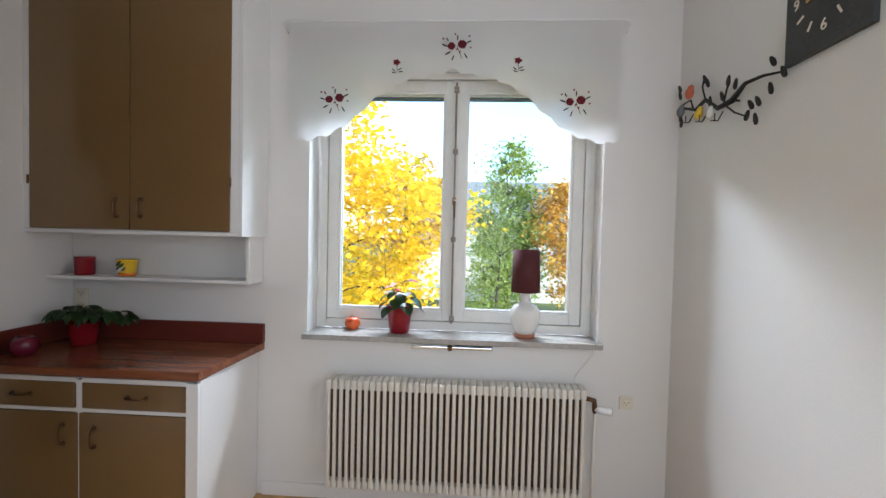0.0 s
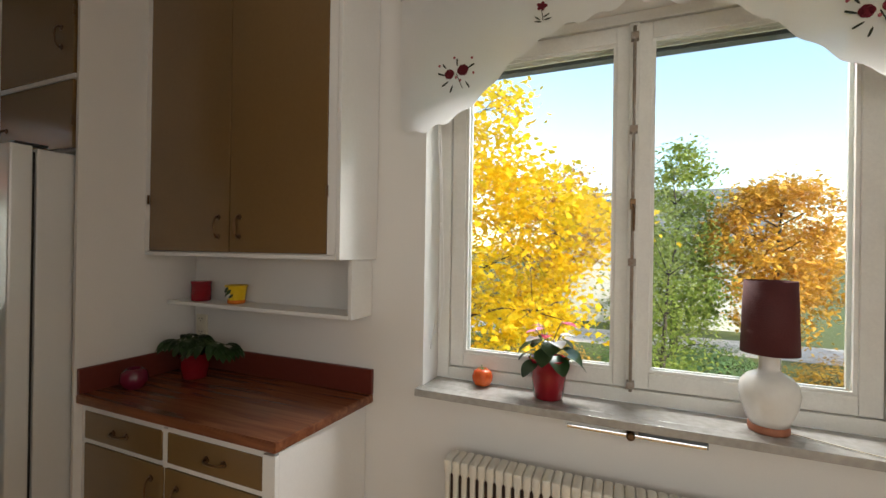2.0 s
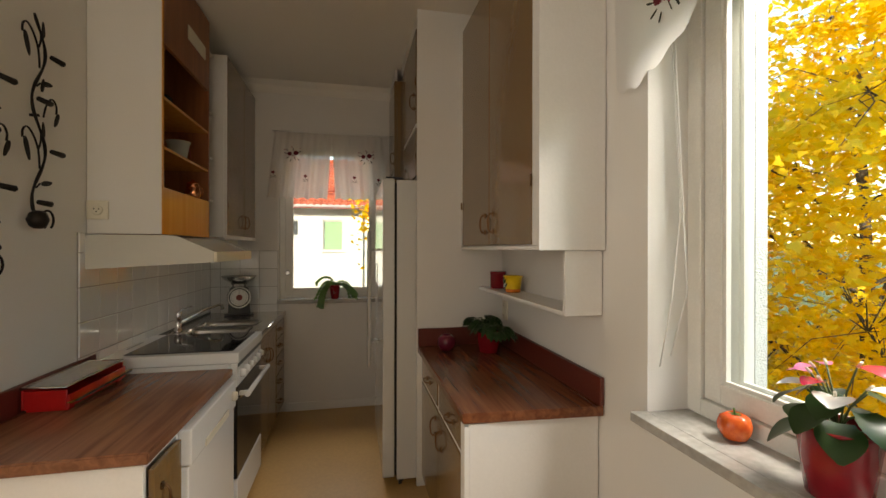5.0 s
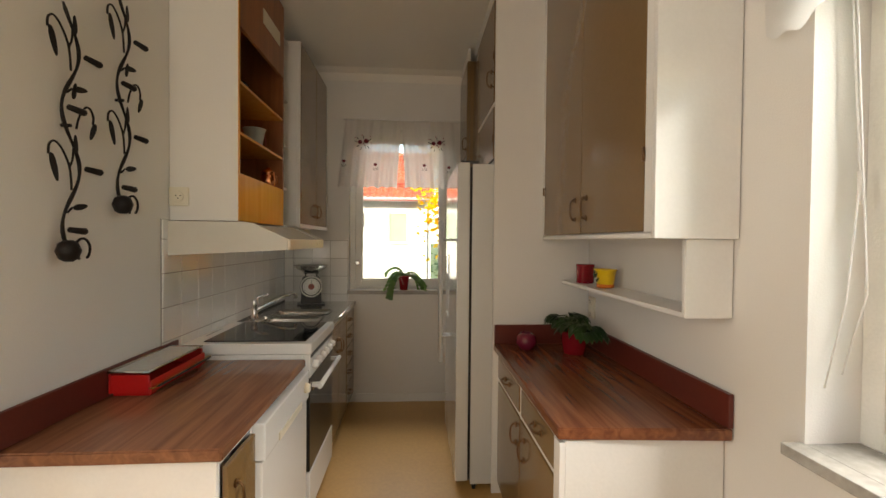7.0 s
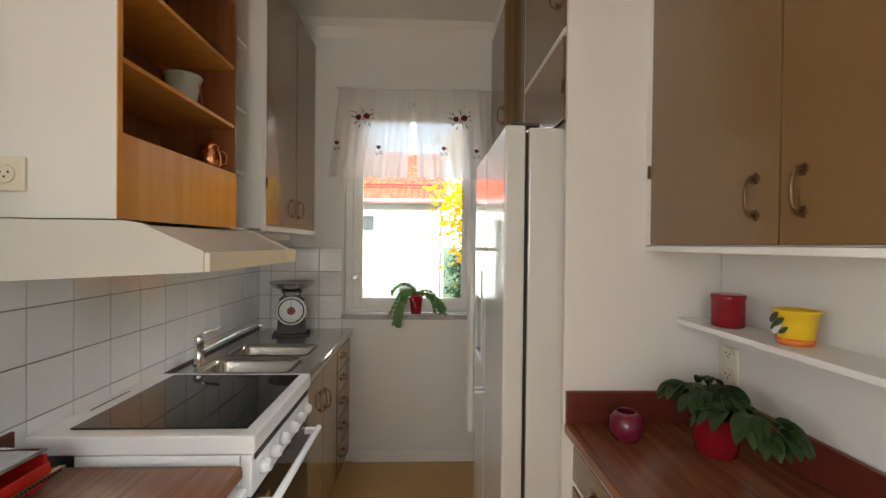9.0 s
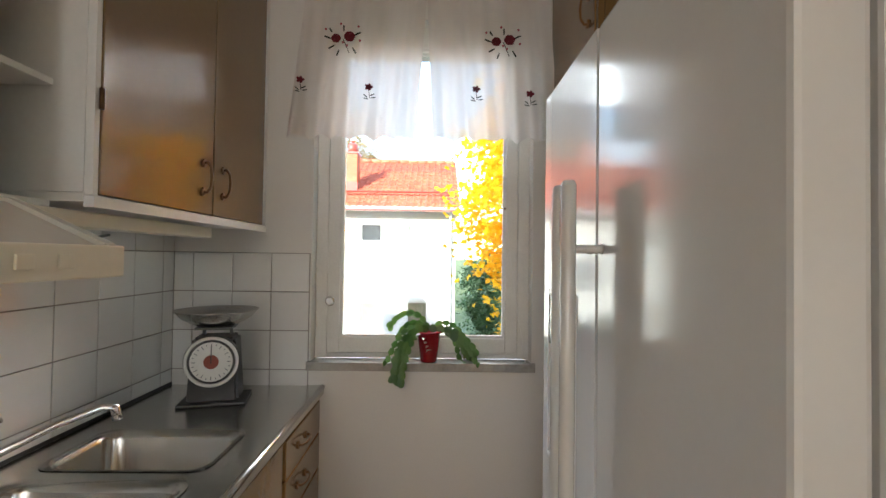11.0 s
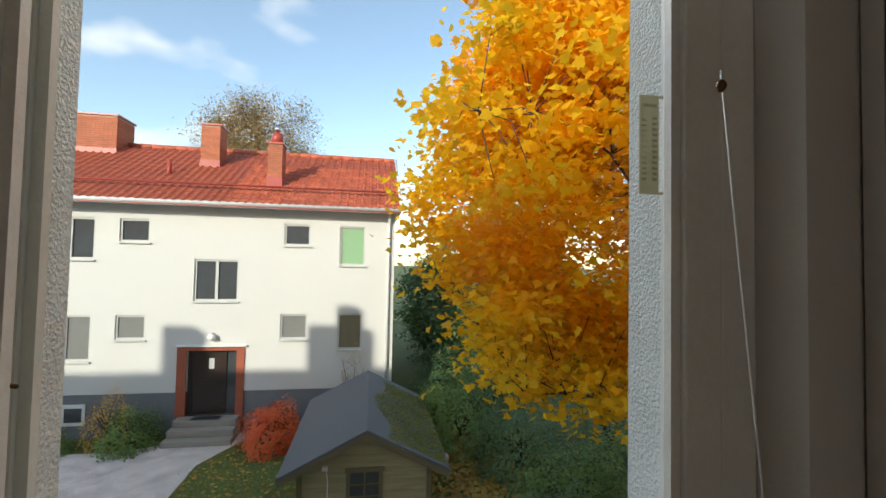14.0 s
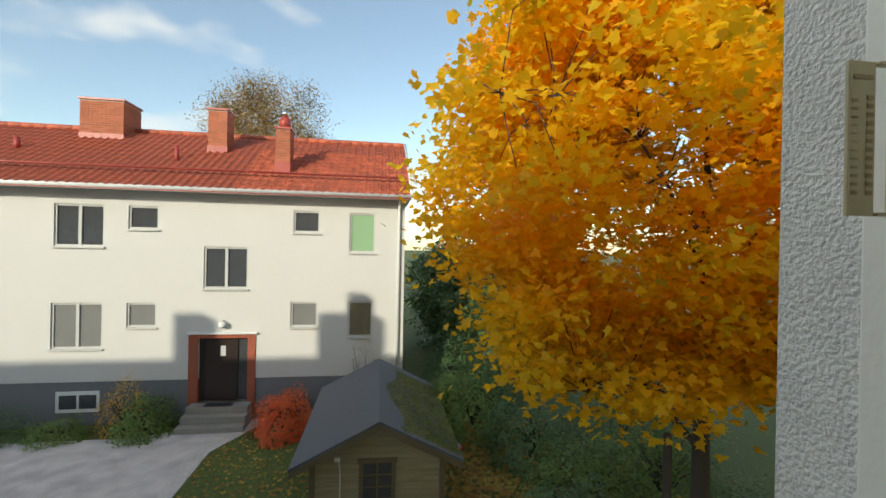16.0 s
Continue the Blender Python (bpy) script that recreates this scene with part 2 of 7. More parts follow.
M_GLASS = pane_glass("window_glass")
M_LEAFD = leafy("dark_plant_leaves", [(0.012, 0.03, 0.008), (0.02, 0.055, 0.014), (0.035, 0.085, 0.02)], 0.3, 0.15, 6, 0.6)
M_LEAFC = leafy("cactus_leaves", [(0.03, 0.09, 0.02), (0.07, 0.17, 0.03), (0.16, 0.28, 0.06)], 0.35, 0.25, 8, 0.6)
M_STEM = mat("plant_stem", (0.07, 0.10, 0.03), 0.5)
M_SOIL = mat("potting_soil", (0.03, 0.02, 0.014), 0.9, var=0.4, fine=90, bump=0.6)
M_PINK = mat("pink_spathe", (0.60, 0.15, 0.28), 0.3, var=0.15)
M_SPATHE = mat("red_spathe", (0.50, 0.02, 0.05), 0.25, var=0.15)
# outdoors
M_RENDER = mat("cream_facade_render", (0.60, 0.59, 0.565), 0.85, var=0.04, scale=1.2, fine=90, bump=0.25)
M_PLASTER = mat("rough_grey_plaster", (0.66, 0.665, 0.67), 0.9, var=0.12, scale=14, fine=150, bump=0.9)
M_PLINTH = mat("grey_plinth", (0.16, 0.17, 0.18), 0.8, var=0.12, fine=50, bump=0.2)
M_ROOFT = mat("red_clay_tile", (0.40, 0.088, 0.042), 0.6, var=0.25, scale=3, fine=60, bump=0.2, rand=0.22)
M_BRICK = mat("red_chimney_brick", (0.40, 0.115, 0.055), 0.8, var=0.2, scale=5, fine=80, bump=0.3, rand=0.2)
M_MORTAR = mat("pale_mortar", (0.40, 0.30, 0.24), 0.9)
M_REDM = mat("red_sheet_metal", (0.36, 0.05, 0.035), 0.4, var=0.12)
M_WHITEM = mat("white_sheet_metal", (0.72, 0.72, 0.70), 0.4, var=0.04)
M_WINDK = mat("dark_window_glass", (0.06, 0.065, 0.07), 0.05, var=0.2, bump=0)
# white frames toned down to grey, shade of the reveals put into the colour
M_WINFR = mat("reveal_shaded_white_wood", (0.50, 0.50, 0.48), 0.6, var=0.08)
M_WINGR = mat("green_blind_behind_glass", (0.25, 0.42, 0.24), 0.3, var=0.06, bump=0)
M_WINCU = mat("olive_curtain_behind_glass", (0.16, 0.14, 0.09), 0.3, var=0.3, scale=2, fine=14, vec=(1, 4, 0.2), bump=0)
M_WINPALE = mat("pale_blind_behind_glass", (0.20, 0.20, 0.19), 0.2, var=0.15, bump=0)
M_BRICKW = mat("red_brick_surround", (0.33, 0.085, 0.045), 0.8, var=0.3, scale=5, fine=24, bump=0.4)
M_DOOR = mat("dark_brown_door", (0.035, 0.022, 0.018), 0.3, var=0.2)
M_CONC = mat("concrete_steps", (0.30, 0.27, 0.23), 0.85, var=0.15, fine=60, bump=0.3)
M_GRAVEL = mat("gravel", (0.58, 0.52, 0.50), 0.95, var=0.4, scale=2.2, fine=34, bump=1.0)
M_FELT = mat("grey_roofing_felt", (0.10, 0.105, 0.12), 0.75, var=0.12, scale=2, fine=120, bump=0.2)
M_SHEDW = wood("olive_shed_boards", (0.24, 0.20, 0.11), (0.33, 0.27, 0.16), 0.7, axis=1, ring=6)
M_SHEDT = mat("dark_olive_trim", (0.13, 0.10, 0.055), 0.6, var=0.15)
M_MOSS = leafy("yellow_green_moss", [(0.07, 0.09, 0.015), (0.17, 0.18, 0.025), (0.26, 0.25, 0.035)], 0.9, 0.1, 2, 0.5)
M_BARK = mat("maple_bark", (0.07, 0.055, 0.045), 0.9, var=0.3, scale=8, fine=50, bump=0.8, vec=(1, 1, 0.3))
M_MAPLE = leafy("yellow_maple_leaves", [(0.40, 0.42, 0.035), (0.88, 0.62, 0.03), (0.95, 0.62, 0.028), (0.96, 0.59, 0.028), (0.96, 0.54, 0.028), (0.94, 0.46, 0.025)], 0.5, 0.62, 0.7, 0.5)
M_MAPLE2 = leafy("golden_maple_leaves", [(0.62, 0.55, 0.04), (0.88, 0.68, 0.04), (0.90, 0.62, 0.03), (0.88, 0.50, 0.02)], 0.5, 0.55, 0.5, 0.5)
M_GREENL = leafy("green_leaves", [(0.11, 0.19, 0.045), (0.20, 0.31, 0.075), (0.34, 0.42, 0.11)], 0.6, 0.4, 0.5, 0.5)
M_DKGREEN = leafy("dark_green_leaves", [(0.07, 0.14, 0.06), (0.13, 0.23, 0.09), (0.21, 0.31, 0.11)], 0.6, 0.3, 0.5, 0.5)
M_ORANGEL = leafy("orange_leaves", [(0.45, 0.24, 0.04), (0.70, 0.38, 0.05), (0.80, 0.50, 0.08)], 0.6, 0.3, 0.6, 0.5)
M_REDL = leafy("scarlet_leaves", [(0.66, 0.07, 0.03), (0.85, 0.16, 0.04), (0.85, 0.30, 0.08)], 0.6, 0.3, 1.5, 0.5)
M_LIME = leafy("light_green_leaves", [(0.15, 0.22, 0.04), (0.27, 0.34, 0.07), (0.42, 0.44, 0.12)], 0.6, 0.5, 0.5, 0.5)
M_BIRCH = leafy("thin_birch_leaves", [(0.17, 0.12, 0.05), (0.34, 0.22, 0.07), (0.45, 0.29, 0.08)], 0.7, 0.3, 0.5, 0.5)
M_LITTER = leafy("fallen_leaves", [(0.22, 0.10, 0.03), (0.45, 0.25, 0.04), (0.55, 0.42, 0.10)], 0.8, 0.1, 1.0, 0.7)


# ---------------- mesh helpers ----------------
def box(bm, x0, y0, z0, x1, y1, z1, bevel=0.0, m=None):
    x0, x1, y0, y1, z0, z1 = min(x0, x1), max(x0, x1), min(y0, y1), max(y0, y1), min(z0, z1), max(z0, z1)
    r = bmesh.ops.create_cube(bm, size=1, matrix=Matrix.Translation(((x0 + x1) / 2, (y0 + y1) / 2, (z0 + z1) / 2))
                              @ Matrix.Diagonal((x1 - x0, y1 - y0, z1 - z0, 1)))
    if bevel:
        es = list({e for v in r["verts"] for e in v.link_edges})
        r2 = bmesh.ops.bevel(bm, geom=es, offset=min(bevel, 0.45 * min(x1 - x0, y1 - y0, z1 - z0)), segments=2, affect="EDGES", profile=0.6)
        vs = r2["verts"]
    else:
        vs = r["verts"]
    if m is not None:
        bmesh.ops.transform(bm, matrix=m, verts=list({v for v in vs}))
    return bm


def boxes(*bs, bevel=0.0):
    bm = bmesh.new()
    for b in bs:
        box(bm, *b, bevel=bevel)
    return bm


def tube(bm, pts, r, seg=8, closed=False):
    """A round rod along points; r a number or one per point."""
    pts = [Vector(p) for p in pts]
    rs = r if hasattr(r, "__len__") else [r] * len(pts)
    rings, up = [], None
    for i, p in enumerate(pts):
        a, b = pts[max(0, i - 1)], pts[min(len(pts) - 1, i + 1)]
        if closed:
            a, b = pts[i - 1], pts[(i + 1) % len(pts)]
        d = (b - a).normalized() if (b - a).length > 1e-9 else Vector((0, 0, 1))
        if up is None:
            up = d.orthogonal().normalized()
        up = (up - d * up.dot(d))
        up = up.normalized() if up.length > 1e-6 else d.orthogonal().normalized()
        side = d.cross(up)
        rings.append([bm.verts.new(p + (up * math.cos(2 * math.pi * k / seg) + side * math.sin(2 * math.pi * k / seg)) * rs[i]) for k in range(seg)])
    n = len(rings)
    for i in range(n if closed else n - 1):
        A, B = rings[i], rings[(i + 1) % n]
        for k in range(seg):
            bm.faces.new((A[k], A[(k + 1) % seg], B[(k + 1) % seg], B[k])).smooth = True
    if not closed:
        bm.faces.new(rings[0][::-1])
        bm.faces.new(rings[-1])
    return bm


def lathe(bm, prof, at=(0, 0, 0), seg=32, squash=(1, 1)):
    """A turned shape: profile of (radius, height)."""
    rings = []
    for r, z in prof:
        rings.append([bm.verts.new((at[0] + math.cos(2 * math.pi * k / seg) * r * squash[0], at[1] + math.sin(2 * math.pi * k / seg) * r * squash[1], at[2] + z)) for k in range(seg)])
    for A, B in zip(rings, rings[1:]):
        for k in range(seg):
            bm.faces.new((A[k], A[(k + 1) % seg], B[(k + 1) % seg], B[k])).smooth = True
    bm.faces.new(rings[0][::-1])
    bm.faces.new(rings[-1])
    return bm


def prism(bm, poly, a, b, axis="x"):
    """A polygon pushed from a to b along an axis; the polygon's numbers are the other two axes in order."""
    def p(u, v, w):
        return {"x": (w, u, v), "y": (u, w, v), "z": (u, v, w)}[axis]
    A, B = [bm.verts.new(p(u, v, a)) for u, v in poly], [bm.verts.new(p(u, v, b)) for u, v in poly]
    n = len(poly)
    bm.faces.new(A[::-1])
    bm.faces.new(B)
    for i in range(n):
        bm.faces.new((A[i], A[(i + 1) % n], B[(i + 1) % n], B[i]))
    bmesh.ops.recalc_face_normals(bm, faces=bm.faces[:])
    return bm


def part(name, bm, material, parent=None, label=""):
    me = bpy.data.meshes.new(name)
    bm.to_mesh(me)
    bm.free()
    me.materials.append(material)
    ob = new(name, me)
    if parent is not None:
        ob.parent = parent
        ob.matrix_parent_inverse = parent.matrix_world.inverted() if parent.parent is None else Matrix()
    if label:
        tagged(ob, label=label)
    return ob


def thing(name, at, label, category, group="", kind=""):
    """An Empty at a thing's base."""
    e = new(name)
    e.location = at
    e.empty_display_size = 0.1
    bpy.context.view_layer.update()
    return tagged(e, label, category, group, kind)


def pieces(name, parent, material, *bs, bevel=0.002):
    """Boards of one thing, each a part of its own."""
    for b in bs:
        part(name, boxes(b, bevel=bevel), material, parent)


def single(name, bm, material, label, category, group="", kind=""):
    return tagged(part(name, bm, material), label, category, group, kind)


def setting(name, bm, material, label="", category=""):
    return tagged(part(name, bm, material), label or name.replace("_", " "), category or name.split("_")[0], "", "structure")


def mesh_np(name, verts, faces, material, parent=None):
    me = bpy.data.meshes.new(name)
    me.from_pydata(verts, [], faces)
    me.materials.append(material)
    ob = new(name, me)
    if parent is not None:
        ob.parent = parent
        ob.matrix_parent_inverse = parent.matrix_world.inverted()
    return ob


# ---------------- the room ----------------
W, S, N, E, H = -3.56, 0.15, 2.30, 1.22, 2.93      # inner faces; H is the ceiling
SX = -0.85                                        # where the south wall of the galley ends
WALL_T = 0.42


def wall_with_opening(name, axis, face, out, a0, a1, z0, z1, o0, o1, oz0, oz1, material):
    """A wall in four blocks round one opening."""
    bm = bmesh.new()
    for u0, u1, v0, v1 in ((a0, o0, z0, z1), (o1, a1, z0, z1), (o0, o1, z0, oz0), (o0, o1, oz1, z1)):
        if axis == "y":
            box(bm, u0, face, v0, u1, out, v1)
        else:
            box(bm, face, u0, v0, out, u1, v1)
    return setting(name, bm, material, "off-white painted wall with a deep window opening", "wall")


AX0, AX1, AZ0, AZ1 = -0.755, 0.84, 0.93, 2.42
BY0, BY1, BZ0, BZ1 = 0.715, 1.625, 0.998, 2.42
wall_with_opening("wall_north", "y", N, N + WALL_T, W - 0.4, E + 0.1, -0.1, H + 0.1, AX0, AX1, AZ0 - 0.034, AZ1, M_WALL)
wall_with_opening("wall_west", "x", W, W - 0.148, -2.0, N, -0.1, H + 0.1, BY0, BY1, BZ0 - 0.038, BZ1, M_WALL)
setting("wall_south", boxes((W, S, -0.1, SX, S - 0.15, H + 0.1)), M_WALL, "off-white painted wall", "wall")
# the opening is unseen, cut only for the east fill lamp
setting("wall_east", boxes((E, -2.0, -0.1, E + 0.3, 0.1, H + 0.1), (E, 1.1, -0.1, E + 0.3, N, H + 0.1), (E, 0.1, -0.1, E + 0.3, 1.1, 0.95), (E, 0.1, 2.45, E + 0.3, 1.1, H + 0.1)), M_WALL, "off-white painted wall", "wall")
# never in view; its opening is made up to hold the back fill lamp
setting("wall_back", boxes((SX - 0.15, -2.0, -0.1, -0.6, -2.4, H + 0.1), (1.0, -2.0, -0.1, E + 0.15, -2.4, H + 0.1), (-0.6, -2.0, -0.1, 1.0, -2.4, 0.95), (-0.6, -2.0, 2.55, 1.0, -2.4, H + 0.1)), M_WALL, "off-white painted wall with an unseen opening for the fill lamp", "wall")
setting("wall_return", boxes((SX - 0.15, -2.0, -0.1, SX, S - 0.15, H + 0.1)), M_WALL, "off-white painted wall", "wall")
setting("floor", boxes((W, -2.0, -0.1, E, N, 0.0)), M_FLOOR, "worn yellow linoleum floor", "floor")
setting("ceiling", boxes((W, -2.0, H, E, N, H + 0.1)), M_CEIL, "white painted ceiling", "ceiling")
bm = bmesh.new()
prism(bm, [(S, H - 0.09), (S, H), (S + 0.09, H), (S + 0.03, H - 0.03)], W, SX, "x")
prism(bm, [(N, H - 0.09), (N, H), (N - 0.09, H), (N - 0.03, H - 0.03)], W, E, "x")
prism(bm, [(W, H - 0.09), (W, H), (W + 0.09, H), (W + 0.03, H - 0.03)], S, N, "y")
prism(bm, [(E, H - 0.09), (E, H), (E - 0.09, H), (E - 0.03, H - 0.03)], -2.0, N, "y")
setting("trim", bm, M_CEIL, "white coved cornice between wall and ceiling", "cornice")
bm = boxes((W, 0.78, 0, W + 0.014, 1.66, 0.075), (-1.0, N, 0, E, N - 0.014, 0.075), (E, -2.0, 0, E - 0.014, N, 0.075), bevel=0.003)
setting("baseboard", bm, M_WHITE, "white painted skirting board", "skirting board")
# the building's outer shell, which shades the yard
G = -3.60       # the yard
GT = -3.98      # the feet of the trees
setting("wall_outside_west", boxes((W - 0.15, -34, G, W - 0.385, BY0 - 0.03, 3.3), (W - 0.15, BY1 + 0.04, G, W - 0.385, N + 0.42, 3.3),
                                   (W - 0.15, BY0 - 0.03, G, W - 0.385, BY1 + 0.04, BZ0 - 0.03), (W - 0.15, BY0 - 0.03, BZ1, W - 0.385, BY1 + 0.04, 3.3)), M_PLASTER,
        "rough grey plastered outside wall", "wall")
setting("wall_outside_north", boxes((W - 0.385, N + 0.425, G, AX0, N + 0.475, 3.3), (AX1, N + 0.425, G, 4.0, N + 0.475, 3.3),
                                    (AX0, N + 0.425, G, AX1, N + 0.475, AZ0 - 0.03), (AX0, N + 0.425, AZ1, AX1, N + 0.475, 3.3)), M_PLASTER,
        "rough grey plastered outside wall", "wall")
# unseen wall, added to keep the sun out of the east opening
setting("wall_outside_east", boxes((3.9, -34, G, 3.99, N + 0.42, 5.3)), M_PLASTER, "rough grey plastered outside wall", "wall")
# unseen; ridge and chimneys set for the facade's shadow, east slope cut for sun
bm = bmesh.new()
prism(bm, [(-4.3, 3.2), (2.4, 6.56), (4.1, 5.75), (4.1, 5.6), (2.4, 6.36), (-4.3, 3.05)], -34, N + 0.8, "y")
box(bm, 2.1, -17.3, 5.8, 2.7, -16.5, 7.75)
box(bm, 2.1, -13.3, 5.8, 2.7, -11.7, 7.75)
box(bm, 2.2, -12.5, 7.75, 2.6, -12.0, 8.4)
setting("roof_own", bm, M_ROOFT, "red tiled roof of the building", "roof")


# ---------------- windows ----------------
def sash(parent, axis, plane, depth, a0, a1, z0, z1, w, material, glass=True, wb=None):
    """A rectangular sash: two stiles, two rails, a pane."""
    wb = wb or w
    def bx(u0, u1, v0, v1, t=depth, off=0.0):
        return (u0, plane + off, v0, u1, plane + off + t, v1) if axis == "y" else (plane + off, u0, v0, plane + off + t, u1, v1)
    fr = part("sash", boxes(bx(a0, a0 + w, z0, z1), bx(a1 - w, a1, z0, z1), bx(a0 + w, a1 - w, z0, z0 + wb), bx(a0 + w, a1 - w, z1 - w, z1), bevel=0.004), material, parent)
    b = 0.012 if depth > 0 else -0.012
    part("glazing_bead", boxes(bx(a0 + w, a0 + w + 0.012, z0 + wb, z1 - w, b, depth * 0.2), bx(a1 - w - 0.012, a1 - w, z0 + wb, z1 - w, b, depth * 0.2),
                               bx(a0 + w + 0.012, a1 - w - 0.012, z0 + wb, z0 + wb + 0.012, b, depth * 0.2), bx(a0 + w + 0.012, a1 - w - 0.012, z1 - w - 0.012, z1 - w, b, depth * 0.2)), material, fr)
    if glass:
        g = part("pane", boxes(bx(a0 + w, a1 - w, z0 + wb, z1 - w, 0.003 if depth > 0 else -0.003, depth * 0.5)), M_GLASS, fr)
        g.visible_shadow = False
    return fr


def window_north():
    w = thing("window_1", (0, N + 0.2, AZ0), "old white painted double casement window with two tall sashes", "window", kind="structure")
    y = N + 0.15
    f = part("window_frame", boxes((AX0, y, AZ0, AX0 + 0.055, y + 0.14, AZ1), (AX1 - 0.055, y, AZ0, AX1, y + 0.14, AZ1),
                                   (AX0 + 0.055, y, AZ0, AX1 - 0.055, y + 0.14, AZ0 + 0.05), (AX0 + 0.055, y, AZ1 - 0.04, AX1 - 0.055, y + 0.14, AZ1), bevel=0.004), M_FRAME, w)
    mid = 0.045
    for a0, a1 in ((AX0 + 0.058, mid - 0.001), (mid + 0.001, AX1 - 0.058)):
        sash(w, "y", y + 0.012, 0.04, a0, a1, AZ0 + 0.053, AZ1 - 0.043, 0.062, M_FRAME)
        sash(w, "y", y + 0.09, 0.035, a0 + 0.006, a1 - 0.006, AZ0 + 0.06, AZ1 - 0.05, 0.045, M_FRAME)
    part("cover_strip", boxes((mid - 0.018, y - 0.006, AZ0 + 0.06, mid + 0.018, y + 0.012, AZ1 - 0.045), bevel=0.004), M_FRAME, w)
    bm = tube(bmesh.new(), [(mid, y - 0.03, AZ0 + 0.05), (mid, y - 0.03, AZ1 - 0.07)], 0.006, 8)
    for z in (0.99, 1.45, 1.95, 2.3):
        box(bm, mid - 0.014, y - 0.036, z, mid + 0.014, y - 0.006, z + 0.028, bevel=0.003)
    part("espagnolette", bm, M_RUSTW, w, "worn bronze espagnolette rod")
    bm = boxes((mid - 0.01, y - 0.05, 1.66, mid + 0.01, y - 0.024, 1.70), bevel=0.003)
    tube(bm, [(mid, y - 0.046, 1.68), (mid + 0.003, y - 0.058, 1.665), (mid + 0.004, y - 0.055, 1.58)], [0.005, 0.0065, 0.004], 8)
    part("window_handle", bm, M_BRONZE, w, "worn bronze window handle")
    bm = tube(bmesh.new(), [(AX0 + 0.02, N + 0.06, 2.3), (AX0 + 0.03, N + 0.1, 1.6), (AX0 + 0.05, N + 0.05, 1.3), (AX0 + 0.02, N + 0.03, 1.08)], 0.0022, 6)
    tube(bm, [(AX0 + 0.025, N + 0.07, 2.3), (AX0 + 0.045, N + 0.11, 1.32), (AX0 + 0.045, N + 0.05, 1.12)], 0.0022, 6)
    tube(bm, [(AX0 + 0.03, N + 0.1, 1.62), (AX0 + 0.03, N + 0.1, 1.54)], 0.006, 8)
    part("blind_cord", bm, M_WHITE, w, "thin white blind cord")
    part("outer_blind", boxes((AX0 + 0.06, y + 0.15, 2.315, AX1 - 0.06, y + 0.2, 2.385)), M_PLINTH, w, "rolled-up dark grey outer blind")
    bm = boxes((AX0 - 0.012, N - 0.055, AZ0 - 0.03, AX1 + 0.012, N + 0.0, AZ0), (AX0 + 0.002, N, AZ0 - 0.028, AX1 - 0.002, N + 0.149, AZ0), bevel=0.003)
    setting("window_sill_1", bm, M_STONE, "grey stone window sill", "window sill")


